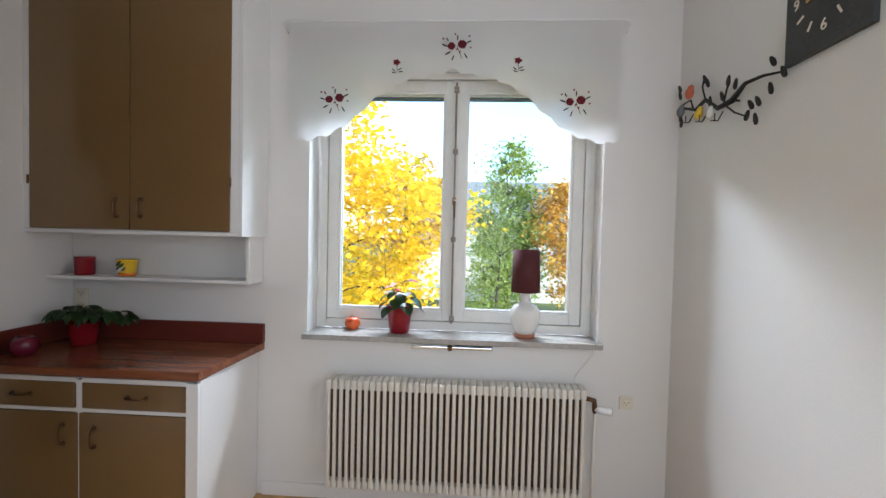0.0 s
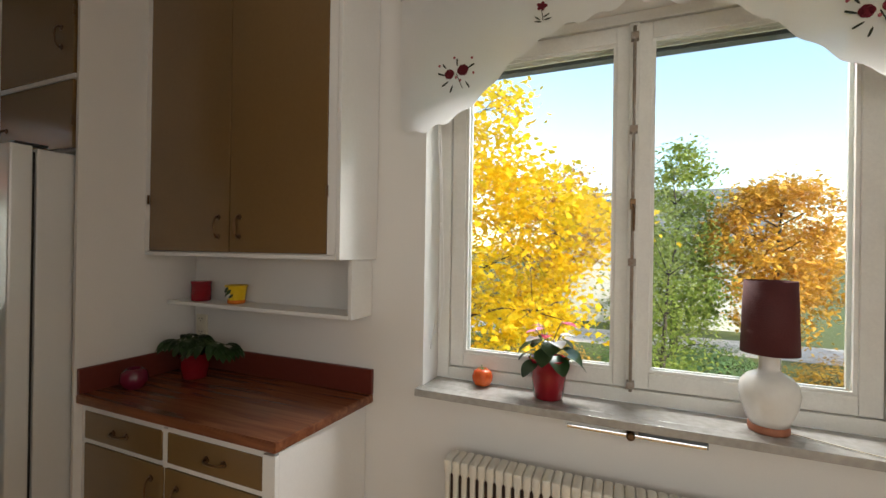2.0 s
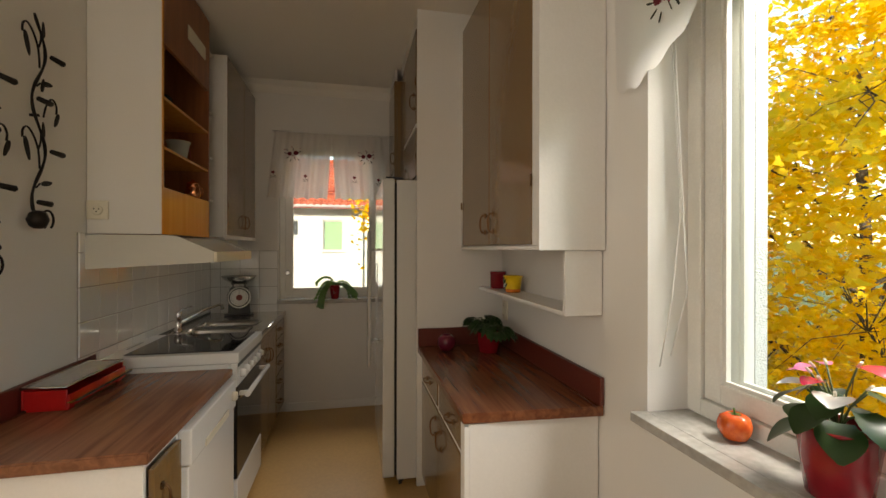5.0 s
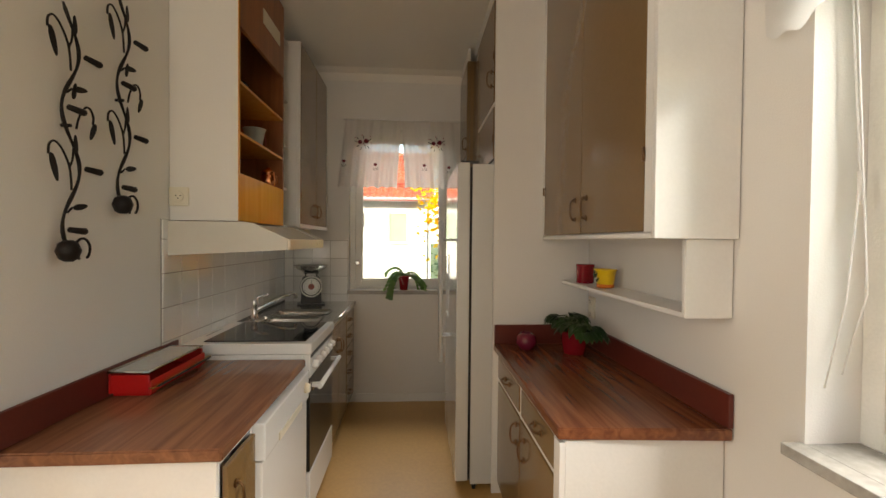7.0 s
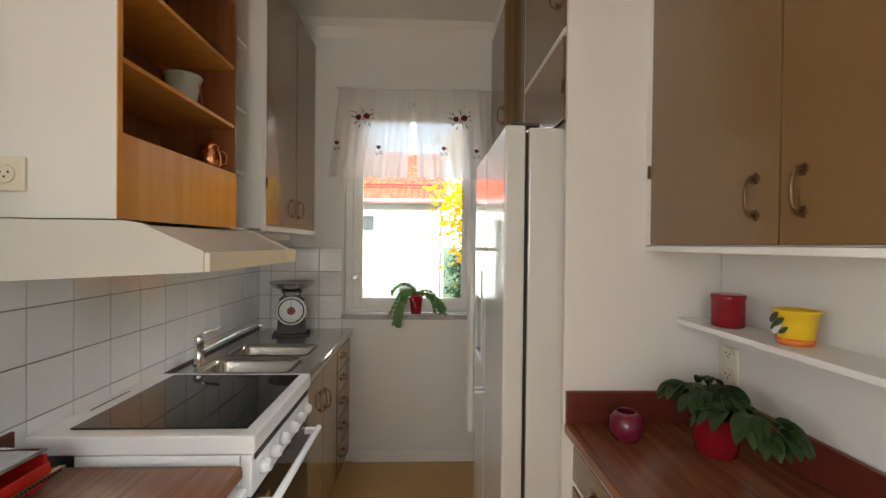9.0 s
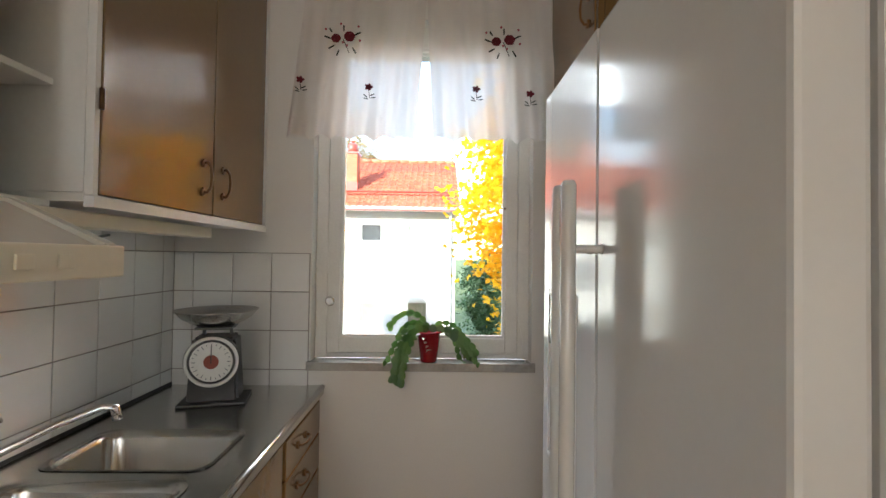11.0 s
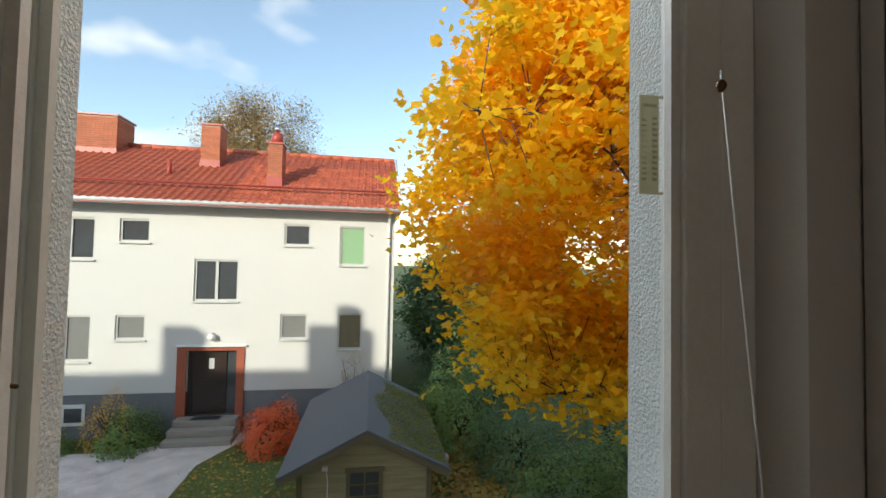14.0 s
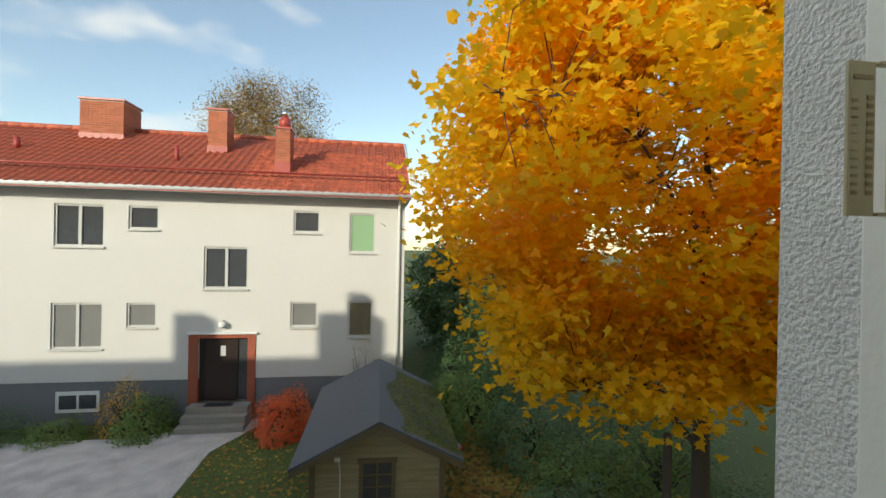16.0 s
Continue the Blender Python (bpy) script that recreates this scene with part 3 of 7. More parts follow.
def window_west():
    w = thing("window_2", (W - 0.2, 1.18, BZ0), "old white painted casement window with one tall sash", "window", kind="structure")
    x = W - 0.062
    part("window_frame", boxes((x, BY0, BZ0, x - 0.125, BY0 + 0.05, BZ1), (x, BY1 - 0.05, BZ0, x - 0.044, BY1, BZ1), (x - 0.046, BY1 + 0.02, BZ0, x - 0.125, BY1 + 0.039, BZ1),
                               (x, BY0 + 0.05, BZ0, x - 0.125, BY1 - 0.05, BZ0 + 0.022), (x, BY0 + 0.05, BZ1 - 0.035, x - 0.125, BY1 - 0.05, BZ1), bevel=0.004), M_FRAME, w)
    sash(w, "x", x + 0.006, -0.04, BY0 + 0.052, BY1 - 0.052, BZ0 + 0.024, BZ1 - 0.038, 0.051, M_FRAME, wb=0.063)
    part("outer_jamb", boxes((x - 0.127, BY1 + 0.024, BZ0, W - 0.27, BY1 + 0.0395, BZ1), bevel=0.003), M_WHITEM, w)
    sash(w, "x", x - 0.046, -0.032, BY0 + 0.052, BY1 + 0.018, BZ0 + 0.023, BZ1 - 0.042, 0.044, M_FRAME, wb=0.036)
    bm = bmesh.new()
    tube(bm, [(x + 0.006, BY0 + 0.07, 1.24), (x + 0.022, BY0 + 0.07, 1.24), (x + 0.026, BY0 + 0.07, 1.24), (x + 0.038, BY0 + 0.07, 1.24), (x + 0.044, BY0 + 0.07, 1.24)], [0.006, 0.006, 0.016, 0.02, 0.014], 16)
    part("window_knob", bm, M_STEEL, w, "nickel window knob")
    for yy, zz in ((BY0 + 0.11, 1.32), (BY1 - 0.02, 1.335)):
        part("hook_eye", tube(bmesh.new(), [(x - 0.03, yy, zz), (x - 0.03, yy - 0.02, zz + 0.004), (x - 0.028, yy - 0.024, zz - 0.006), (x - 0.03, yy - 0.012, zz - 0.012)], 0.0022, 6), M_BRONZE, w)
    cx = W + 0.014
    part("cord_bead", lathe(bmesh.new(), [(0.002, -0.006), (0.0045, -0.003), (0.0055, 0.0), (0.0045, 0.003), (0.002, 0.006)], (cx, 1.506, 1.634), 14), M_BRONZE, w, "small dark bead on the cord")
    bm = tube(bmesh.new(), [(cx, 1.504, 2.36), (cx, 1.504, 1.78)], 0.0012, 6)
    tube(bm, [(cx, 1.504, 1.80), (cx, 1.504, 1.765)], [0.0025, 0.006], 8)
    tube(bm, [(cx, 1.506, 1.65), (cx - 0.003, 1.53, 1.45), (cx - 0.01, 1.565, 1.2), (cx - 0.016, 1.60, 1.001)], 0.0012, 6)
    part("blind_cord", bm, M_WHITE, w, "thin white blind cord")
    bm = boxes((W + 0.022, BY0 - 0.012, BZ0 - 0.035, W + 0.0, BY1 + 0.012, BZ0), (W, BY0 + 0.002, BZ0 - 0.033, W - 0.061, BY1 - 0.002, BZ0), bevel=0.003)
    setting("window_sill_2", bm, M_STONE, "grey stone window sill", "window sill")
    # thermometer on the outer sash
    t = thing("outdoor_thermometer", (W - 0.24, 1.63, 1.62), "yellowed clear plastic window thermometer on the outer jamb", "thermometer")
    xx, ya, yb, z0, z1 = W - 0.238, 1.588, 1.6485, 1.568, 1.732
    part("scale", boxes((xx - 0.004, ya, z0, xx, ya + 0.034, z1), bevel=0.001), M_YELLOWED, t, "yellowed scale with dark marks")
    part("arm", boxes((xx - 0.004, ya + 0.0345, z0, xx + 0.004, yb - 0.006, z0 + 0.004), bevel=0.001), M_YELLOWED, t)
    part("arm", boxes((xx - 0.004, ya + 0.0345, z1 - 0.004, xx + 0.004, yb - 0.006, z1), bevel=0.001), M_YELLOWED, t)
    part("bracket", boxes((xx - 0.006, yb - 0.0055, z0 - 0.002, xx + 0.014, yb, z1 + 0.002), bevel=0.002), M_YELLOWED, t, "yellowed mounting strip")
    pieces("screw", t, M_SHEDT, (xx + 0.001, yb - 0.0075, z0 + 0.022, xx + 0.006, yb - 0.006, z0 + 0.027), (xx + 0.001, yb - 0.0075, z1 - 0.03, xx + 0.006, yb - 0.006, z1 - 0.025))
    bm = bmesh.new()
    for k in range(12):
        box(bm, xx + 0.0005, ya + 0.003, 1.59 + k * 0.0092, xx + 0.0012, ya + 0.011, 1.5945 + k * 0.0085)
        box(bm, xx + 0.0005, ya + 0.022, 1.59 + k * 0.0092, xx + 0.0012, ya + 0.030, 1.5945 + k * 0.0092)
    box(bm, xx + 0.0005, ya + 0.005, 1.712, xx + 0.0012, ya + 0.029, 1.717)
    tagged(part("marks", bm, mat("faded_brown_print", (0.30, 0.23, 0.13), 0.6), t), kind="stuff")


window_north()
window_west()


# ---------------- cabinets ----------------
def handle(parent, x, y, z, normal, vertical=True, size=0.085):
    """A bronze drop-shaped pull with two round feet."""
    h = size / 2
    bm = bmesh.new()
    pts = [(-h, 0), (-h * 1.05, 0.014), (-h * 0.7, 0.024), (0, 0.027), (h * 0.7, 0.024), (h * 1.05, 0.014), (h, 0)]
    tube(bm, [(a, -d, 0) for a, d in pts], [0.006, 0.0045, 0.004, 0.005, 0.004, 0.0045, 0.006], 8)
    for s in (-h, h):
        for dx, dz in ((-0.006, 0), (0.006, 0), (0, 0.006), (0, -0.006)):
            box(bm, s + dx - 0.006, -0.006, dz - 0.006, s + dx + 0.006, 0, dz + 0.006, bevel=0.002)
    rot = Matrix.Rotation(radians(90), 4, "Y") if vertical else Matrix()
    turn = Matrix.Rotation(math.atan2(normal[1], normal[0]) + radians(90), 4, "Z")
    bmesh.ops.transform(bm, matrix=Matrix.Translation((x, y, z)) @ turn @ rot, verts=bm.verts)
    bmesh.ops.recalc_face_normals(bm, faces=bm.faces[:])
    return part("door_handle", bm, M_BRONZE, parent, "aged bronze bow handle")


def front(name, parent, x0, x1, y, z0, z1, facing, hx=None, hz=None, vertical=True, material=None):
    """A flat door or drawer front in a plane y, 18 mm thick, facing +1 (north) or -1 (south)."""
    ob = part(name, boxes((x0, y, z0, x1, y - facing * 0.018, z1), bevel=0.003), material or M_TAUPE, parent)
    if hx is not None:
        handle(ob, hx, y, hz, (0, facing), vertical)
    return ob


def hinge(parent, x, y, z, facing):
    part("hinge", tube(bmesh.new(), [(x, y + facing * 0.003, z - 0.022), (x, y + facing * 0.003, z + 0.022)], 0.005, 8), M_BRONZE, parent)


def base_cabinet_right():
    x0, x1, yf = -2.125, -1.03, 1.775
    c = thing("base_cabinet", (-1.58, 2.0, 0), "white framed base cabinet with two taupe drawers and two taupe doors", "cabinet")
    pieces("board", c, M_WHITE, (x0, yf, 0.07, x0 + 0.02, N - 0.005, 0.811), (x1 - 0.022, yf, 0, x1, N - 0.005, 0.819), (x0 + 0.02, yf + 0.02, 0.07, x1 - 0.022, N - 0.005, 0.09),
                       (x0 + 0.02, N - 0.02, 0.09, x1 - 0.022, N - 0.005, 0.811), (-1.607, yf + 0.001, 0.09, -1.58, N - 0.02, 0.80),
                       (x0 + 0.02, yf + 0.001, 0.785, -1.607, yf + 0.02, 0.811), (-1.58, yf + 0.001, 0.785, x1 - 0.022, yf + 0.02, 0.811),
                       (x0 + 0.02, yf + 0.001, 0.655, -1.607, yf + 0.02, 0.672), (-1.58, yf + 0.001, 0.655, x1 - 0.022, yf + 0.02, 0.672), bevel=0.002)
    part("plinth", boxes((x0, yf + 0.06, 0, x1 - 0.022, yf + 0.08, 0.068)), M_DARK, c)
    front("drawer", c, x0 + 0.025, -1.612, yf - 0.003, 0.674, 0.79, -1, -1.86, 0.73, False)
    front("drawer", c, -1.575, x1 - 0.06, yf - 0.003, 0.674, 0.79, -1, -1.32, 0.73, False)
    d = front("door", c, x0 + 0.025, -1.597, yf - 0.003, 0.085, 0.652, -1, -1.665, 0.555)
    d = front("door", c, -1.590, x1 - 0.06, yf - 0.003, 0.085, 0.652, -1, -1.52, 0.545)
    part("stile", boxes((x1 - 0.055, yf - 0.018, 0.07, x1, yf, 0.811), bevel=0.002), M_WHITE, c)
    hinge(c, x1 - 0.057, yf - 0.003, 0.5, -1)
    t = thing("worktop_right", (-1.58, 2.0, 0.81), "reddish-brown wood-grain laminate worktop with a raised dark red back edge", "worktop")
    bm = bmesh.new()
    prism(bm, [(x0, 1.75), (x1 + 0.004, 1.75), (x1 + 0.038, N - 0.005), (x0, N - 0.005)], 0.823, 0.861, "z")
    bmesh.ops.bevel(bm, geom=[e for e in bm.edges], offset=0.004, segments=2, affect="EDGES")
    part("board", bm, M_TOPR, t)
    part("backsplash", boxes((x0 + 0.02, N - 0.022, 0.862, x1 + 0.038, N - 0.004, 0.97), (x0 + 0.001, 1.752, 0.862, x0 + 0.019, N - 0.004, 0.97), bevel=0.003), M_SPLASH, t, "dark red back edge")


def upper_cabinet_right():
    x0, x1, yf = -2.125, -0.985, 2.025
    z0, zt = 1.472, 2.80
    c = thing("wall_cabinet", (-1.55, 2.2, 1.2), "white wall cabinet with two tall taupe doors and a niche", "cabinet")
    pieces("board", c, M_WHITE, (x0, yf + 0.019, z0, x1 - 0.02, N - 0.005, z0 + 0.018), (x1 - 0.018, yf, z0 - 0.018, x1, N - 0.005, zt), (x0, yf + 0.019, zt - 0.02, x1 - 0.02, N - 0.005, zt),
                       (x0, yf + 0.019, z0 + 0.019, x0 + 0.02, N - 0.005, zt - 0.021), (x0, yf, z0 - 0.018, x1 - 0.019, yf + 0.018, z0 - 0.001), bevel=0.002)
    part("face_stile", boxes((x0 + 0.001, yf, z0 + 0.002, x0 + 0.033, yf + 0.018, zt)), M_WHITE, c)
    part("face_stile", boxes((x1 - 0.06, yf, z0 + 0.002, x1 - 0.019, yf + 0.018, zt)), M_WHITE, c)
    mid = -1.563
    front("door", c, x0 + 0.035, mid - 0.003, yf - 0.002, z0 + 0.004, zt - 0.004, -1, mid - 0.065, 1.585)
    front("door", c, mid + 0.003, x1 - 0.062, yf - 0.002, z0 + 0.004, zt - 0.004, -1, mid + 0.06, 1.585)
    hinge(c, x1 - 0.058, yf - 0.003, 1.72, -1)
    hinge(c, x0 + 0.03, yf - 0.003, 1.72, -1)
    bm = boxes((x0 + 0.001, 2.14, 1.205, x1 - 0.04, N - 0.005, 1.222), (x1 - 0.04, 2.14, 1.205, x1 - 0.022, N - 0.005, z0 - 0.019), bevel=0.002)
    part("niche_shelf", bm, M_WHITE, c, "thin white open shelf and end panel")
    s = thing("partition_panel", (x0 - 0.02, 2.0, 0), "tall white painted side panel", "panel", kind="structure")
    part("board", boxes((x0 - 0.02, 1.745, 0, x0 - 0.001, N - 0.002, H - 0.001), bevel=0.002), M_WALL, s)


def fridge():
    x0, x1, yd, yb = -3.025, -2.165, 1.54, 1.615
    f = thing("fridge_freezer", (-2.65, 1.95, 0), "tall white side-by-side fridge freezer with long bar handles", "fridge")
    part("body", boxes((x0 + 0.004, yb + 0.012, 0.03, x1 - 0.004, 2.28, 1.885), bevel=0.006), M_FRIDGE, f)
    part("gasket", boxes((x0 + 0.02, yb - 0.001, 0.05, x1 - 0.02, yb + 0.012, 1.87)), M_DARK, f)
    seam = -2.63
    z0, z1 = 0.05, 1.892
    a = part("door", boxes((seam + 0.003, yd, z0, x1, yb - 0.002, z1), bevel=0.008), M_FRIDGE, f)
    # the freezer door with the dispenser's recess
    dx0, dx1, dz0, dz1 = -2.968, -2.742, 0.90, 1.345
    b = part("door", boxes((x0, yd, z0, dx0, yb - 0.002, z1), (dx1, yd, z0, seam - 0.003, yb - 0.002, z1), (dx0, yd + 0.0005, z0, dx1, yb - 0.002, dz0), (dx0, yd + 0.0005, dz1, dx1, yb - 0.002, z1)), M_FRIDGE, f)
    part("dispenser_trim", boxes((dx0, yd - 0.005, dz1 - 0.012, dx1, yd + 0.01, dz1 + 0.004), (dx0, yd - 0.004, dz0, dx0 + 0.006, yd + 0.01, dz1 - 0.013), (dx1 - 0.006, yd - 0.004, dz0, dx1, yd + 0.01, dz1 - 0.013), (dx0 + 0.007, yd - 0.004, dz0, dx1 - 0.007, yd + 0.01, dz0 + 0.01), bevel=0.001), M_ENAMEL, b)
    part("control_panel", boxes((dx0 + 0.007, yd - 0.002, 1.20, dx1 - 0.007, yd + 0.02, dz1 - 0.013), bevel=0.002), M_BLACKG, b, "glossy black control panel")
    part("recess", boxes((dx0 + 0.007, yb - 0.012, dz0 + 0.011, dx1 - 0.007, yb - 0.004, 1.199)), M_STEEL, b, "grey dispenser recess")
    for k in range(3):
        part("button", boxes((-2.945 + 0.02 * k, yd - 0.003, 1.287, -2.938 + 0.02 * k, yd - 0.0022, 1.293)), M_BLACK, b)
    for hx in (seam + 0.031, seam - 0.031):
        bm = tube(bmesh.new(), [(hx, yd - 0.065, 0.62), (hx, yd - 0.065, 0.63), (hx, yd - 0.065, 1.572), (hx, yd - 0.065, 1.58)], [0.011, 0.0145, 0.0145, 0.011], 16)
        for z in (0.80, 1.45):
            tube(bm, [(hx, yd - 0.055, z), (hx, yd - 0.012, z), (hx, yd + 0.001, z)], [0.008, 0.008, 0.010], 12)
        part("bar_handle", bm, M_FRIDGE, a if hx > seam else b, "long white vertical bar handle")
    for x in (x0 + 0.06, x1 - 0.06):
        part("foot", tube(bmesh.new(), [(x, 1.66, 0), (x, 1.66, 0.032)], 0.018, 12), M_BLACK, f)
    part("top_hinge", boxes((x1 - 0.06, yd + 0.02, 1.893, x1 - 0.01, yb + 0.05, 1.903), bevel=0.002), M_BLACK, f, "black top hinge cover")
    part("kick_grille", boxes((x0 + 0.01, 1.64, 0.0, x1 - 0.01, 1.66, 0.029)), M_BLACK, f)


def cabinets_over_fridge():
    yf, yt, T = 1.745, 1.695, -3.034
    c = thing("high_cupboard", (-2.8, 2.0, 0), "tall white cupboard frame with taupe doors above and beside the fridge", "cupboard")
    W2 = W + 0.003
    zt = H - 0.10
    part("side_panel", boxes((T, yt + 0.02, 0.0, T - 0.017, N - 0.003, zt)), M_TAUPE, c)
    part("side_edge", boxes((T, yt, 0.0, T - 0.02, yt + 0.018, zt), bevel=0.001), M_TAUPE, c)
    pieces("board", c, M_WHITE, (-2.147, yf + 0.02, 1.905, T + 0.001, N - 0.003, 1.925), (-2.147, yf + 0.02, zt - 0.02, T + 0.001, N - 0.003, zt),
           (T - 0.018, yt + 0.02, 2.08, W2, N - 0.003, 2.1), (T - 0.018, yt + 0.02, zt - 0.02, W2, N - 0.003, zt), (-2.147, yf - 0.004, 2.212, -2.765, yf + 0.03, 2.232),
           (-2.765, yf, 1.905, -2.785, yf + 0.018, zt), (-3.535, yt, 0.0, W2, yt + 0.018, zt), bevel=0.001)
    part("filler", boxes((-2.147, yf + 0.005, zt + 0.001, T + 0.001, yf + 0.02, H - 0.001)), M_WHITE, c)
    part("filler", boxes((T, yt + 0.005, zt + 0.001, W2, yt + 0.02, H - 0.001)), M_WHITE, c)
    front("door", c, -2.762, -2.165, yf - 0.003, 1.915, 2.209, -1, -2.70, 1.99)
    front("door", c, -2.762, -2.165, yf - 0.003, 2.235, zt - 0.005, -1, -2.255, 2.40)
    front("door", c, T + 0.003, -2.788, yf - 0.003, 1.915, zt - 0.005, -1, -2.985, 1.99)
    front("door", c, -3.533, T - 0.022, yt - 0.003, 2.112, zt - 0.005, -1, -3.11, 2.21)
    front("door", c, -3.533, T - 0.022, yt - 0.003, 0.09, 2.09, -1, -3.10, 1.57)
    for z in (0.35, 1.07, 1.9):
        hinge(c, -3.537, yt - 0.003, z, -1)
    hinge(c, -2.16, yf - 0.003, 2.03, -1)
    hinge(c, -2.16, yf - 0.003, 2.5, -1)


def left_run():
    x1, x0, yf = -0.97, -1.235, 0.745
    c = thing("base_cabinet", (-1.1, 0.45, 0), "narrow white base cabinet with one taupe door", "cabinet")
    pieces("board", c, M_WHITE, (x1 - 0.02, S + 0.003, 0, x1, yf, 0.808), (x0, S + 0.003, 0.0, x0 + 0.018, yf, 0.808), (x0 + 0.019, S + 0.003, 0.07, x1 - 0.021, yf - 0.02, 0.088), (x0 + 0.019, S + 0.003, 0.09, x1 - 0.021, S + 0.012, 0.80),
                       (x0 + 0.019, yf - 0.018, 0.79, x1 - 0.021, yf, 0.808), bevel=0.002)
    front("door", c, x0 + 0.022, x1 - 0.03, yf + 0.019, 0.09, 0.78, 1, x1 - 0.08, 0.66)
    d = thing("dishwasher", (-1.55, 0.45, 0), "white front-loading dishwasher under the worktop", "dishwasher")
    a0, a1 = -1.86, -1.242
    part("body", boxes((a0, S + 0.02, 0.0, a1, 0.735, 0.80), bevel=0.004), M_ENAMEL, d)
    dd = part("door", boxes((a0 + 0.004, 0.737, 0.12, a1 - 0.004, 0.775, 0.66), bevel=0.006), M_ENAMEL, d)
    cp = part("control_panel", boxes((a0 + 0.004, 0.737, 0.665, a1 - 0.004, 0.785, 0.798), bevel=0.006), M_ENAMEL, d)
    part("grip", boxes((a0 + 0.15, 0.786, 0.67, a1 - 0.15, 0.792, 0.70), bevel=0.002), M_BEIGE, cp)
    part("dial", tube(bmesh.new(), [(a0 + 0.07, 0.784, 0.735), (a0 + 0.07, 0.806, 0.735)], [0.024, 0.02], 20), M_BEIGE, cp)
    part("kick_plate", boxes((a0 + 0.004, 0.70, 0.0, a1 - 0.004, 0.7349, 0.11)), M_ENAMEL, d)
    t = thing("worktop_left", (-1.4, 0.45, 0.81), "brown wood-grain laminate worktop with a raised back edge", "worktop")
    bm = bmesh.new()
    prism(bm, [(-1.875, S + 0.002), (-0.955, S + 0.002), (-0.955, 0.40), (-0.96, 0.765), (-1.875, 0.765)], 0.812, 0.85, "z")
    bmesh.ops.bevel(bm, geom=[e for e in bm.edges], offset=0.005, segments=2, affect="EDGES")
    part("board", bm, M_TOPL, t)
    part("backsplash", boxes((-1.86, S + 0.002, 0.851, -0.955, S + 0.018, 0.955), bevel=0.003), M_SPLASH, t, "reddish raised back edge")


def stove():
    x0, x1, y0, y1, zt = -2.485, -1.895, S + 0.01, 0.775, 0.922
    s = thing("electric_cooker", (-2.19, 0.46, 0), "white freestanding electric cooker with a black glass hob", "cooker")
    part("body", boxes((x0 + 0.003, y0 + 0.13, 0.04, x1 - 0.003, y1 - 0.03, 0.865), bevel=0.003), M_ENAMEL, s)
    part("top_frame", boxes((x0, y0, 0.868, x1, y1 + 0.012, zt), bevel=0.006), M_ENAMEL, s, "white enamel rim")
    part("hob", boxes((x0 + 0.035, y0 + 0.085, zt + 0.0005, x1 - 0.045, y1 - 0.025, zt + 0.005), bevel=0.002), M_BLACKG, s, "black ceramic glass hob")
    part("vent_slot", boxes((x0 + 0.22, y0 + 0.03, zt + 0.0005, x0 + 0.40, y0 + 0.036, zt + 0.002)), M_BLACK, s)
    p = part("control_panel", boxes((x0 + 0.003, y1 - 0.028, 0.745, x1 - 0.003, y1 + 0.004, 0.866), bevel=0.004), M_ENAMEL, s)
    part("panel_groove", boxes((x0 + 0.02, y1 + 0.0045, 0.845, x1 - 0.02, y1 + 0.0075, 0.862)), M_BLACK, p)
    for k in range(6):
        x = x1 - 0.075 - k * 0.088
        part("knob", tube(bmesh.new(), [(x, y1 + 0.004, 0.80), (x, y1 + 0.02, 0.80), (x, y1 + 0.034, 0.80)], [0.022, 0.021, 0.015], 20), M_ENAMEL, p)
    d = part("oven_door", boxes((x0 + 0.006, y1 - 0.028, 0.27, x1 - 0.006, y1 + 0.004, 0.74), bevel=0.004), M_BLACKG, s, "black glass oven door")
    bm = tube(bmesh.new(), [(x0 + 0.02, y1 + 0.05, 0.70), (x1 - 0.02, y1 + 0.05, 0.70)], 0.013, 12)
    for x in (x0 + 0.05, x1 - 0.05):
        box(bm, x - 0.012, y1 + 0.004, 0.69, x + 0.012, y1 + 0.05, 0.712, bevel=0.003)
    part("oven_handle", bm, M_ENAMEL, d, "white oven door bar")
    part("sticker", boxes((x0 + 0.45, y1 + 0.0045, 0.665, x0 + 0.53, y1 + 0.006, 0.69)), M_BRASS, d)
    part("lower_drawer", boxes((x0 + 0.006, y1 - 0.028, 0.06, x1 - 0.006, y1 + 0.006, 0.262), bevel=0.004), M_ENAMEL, s)


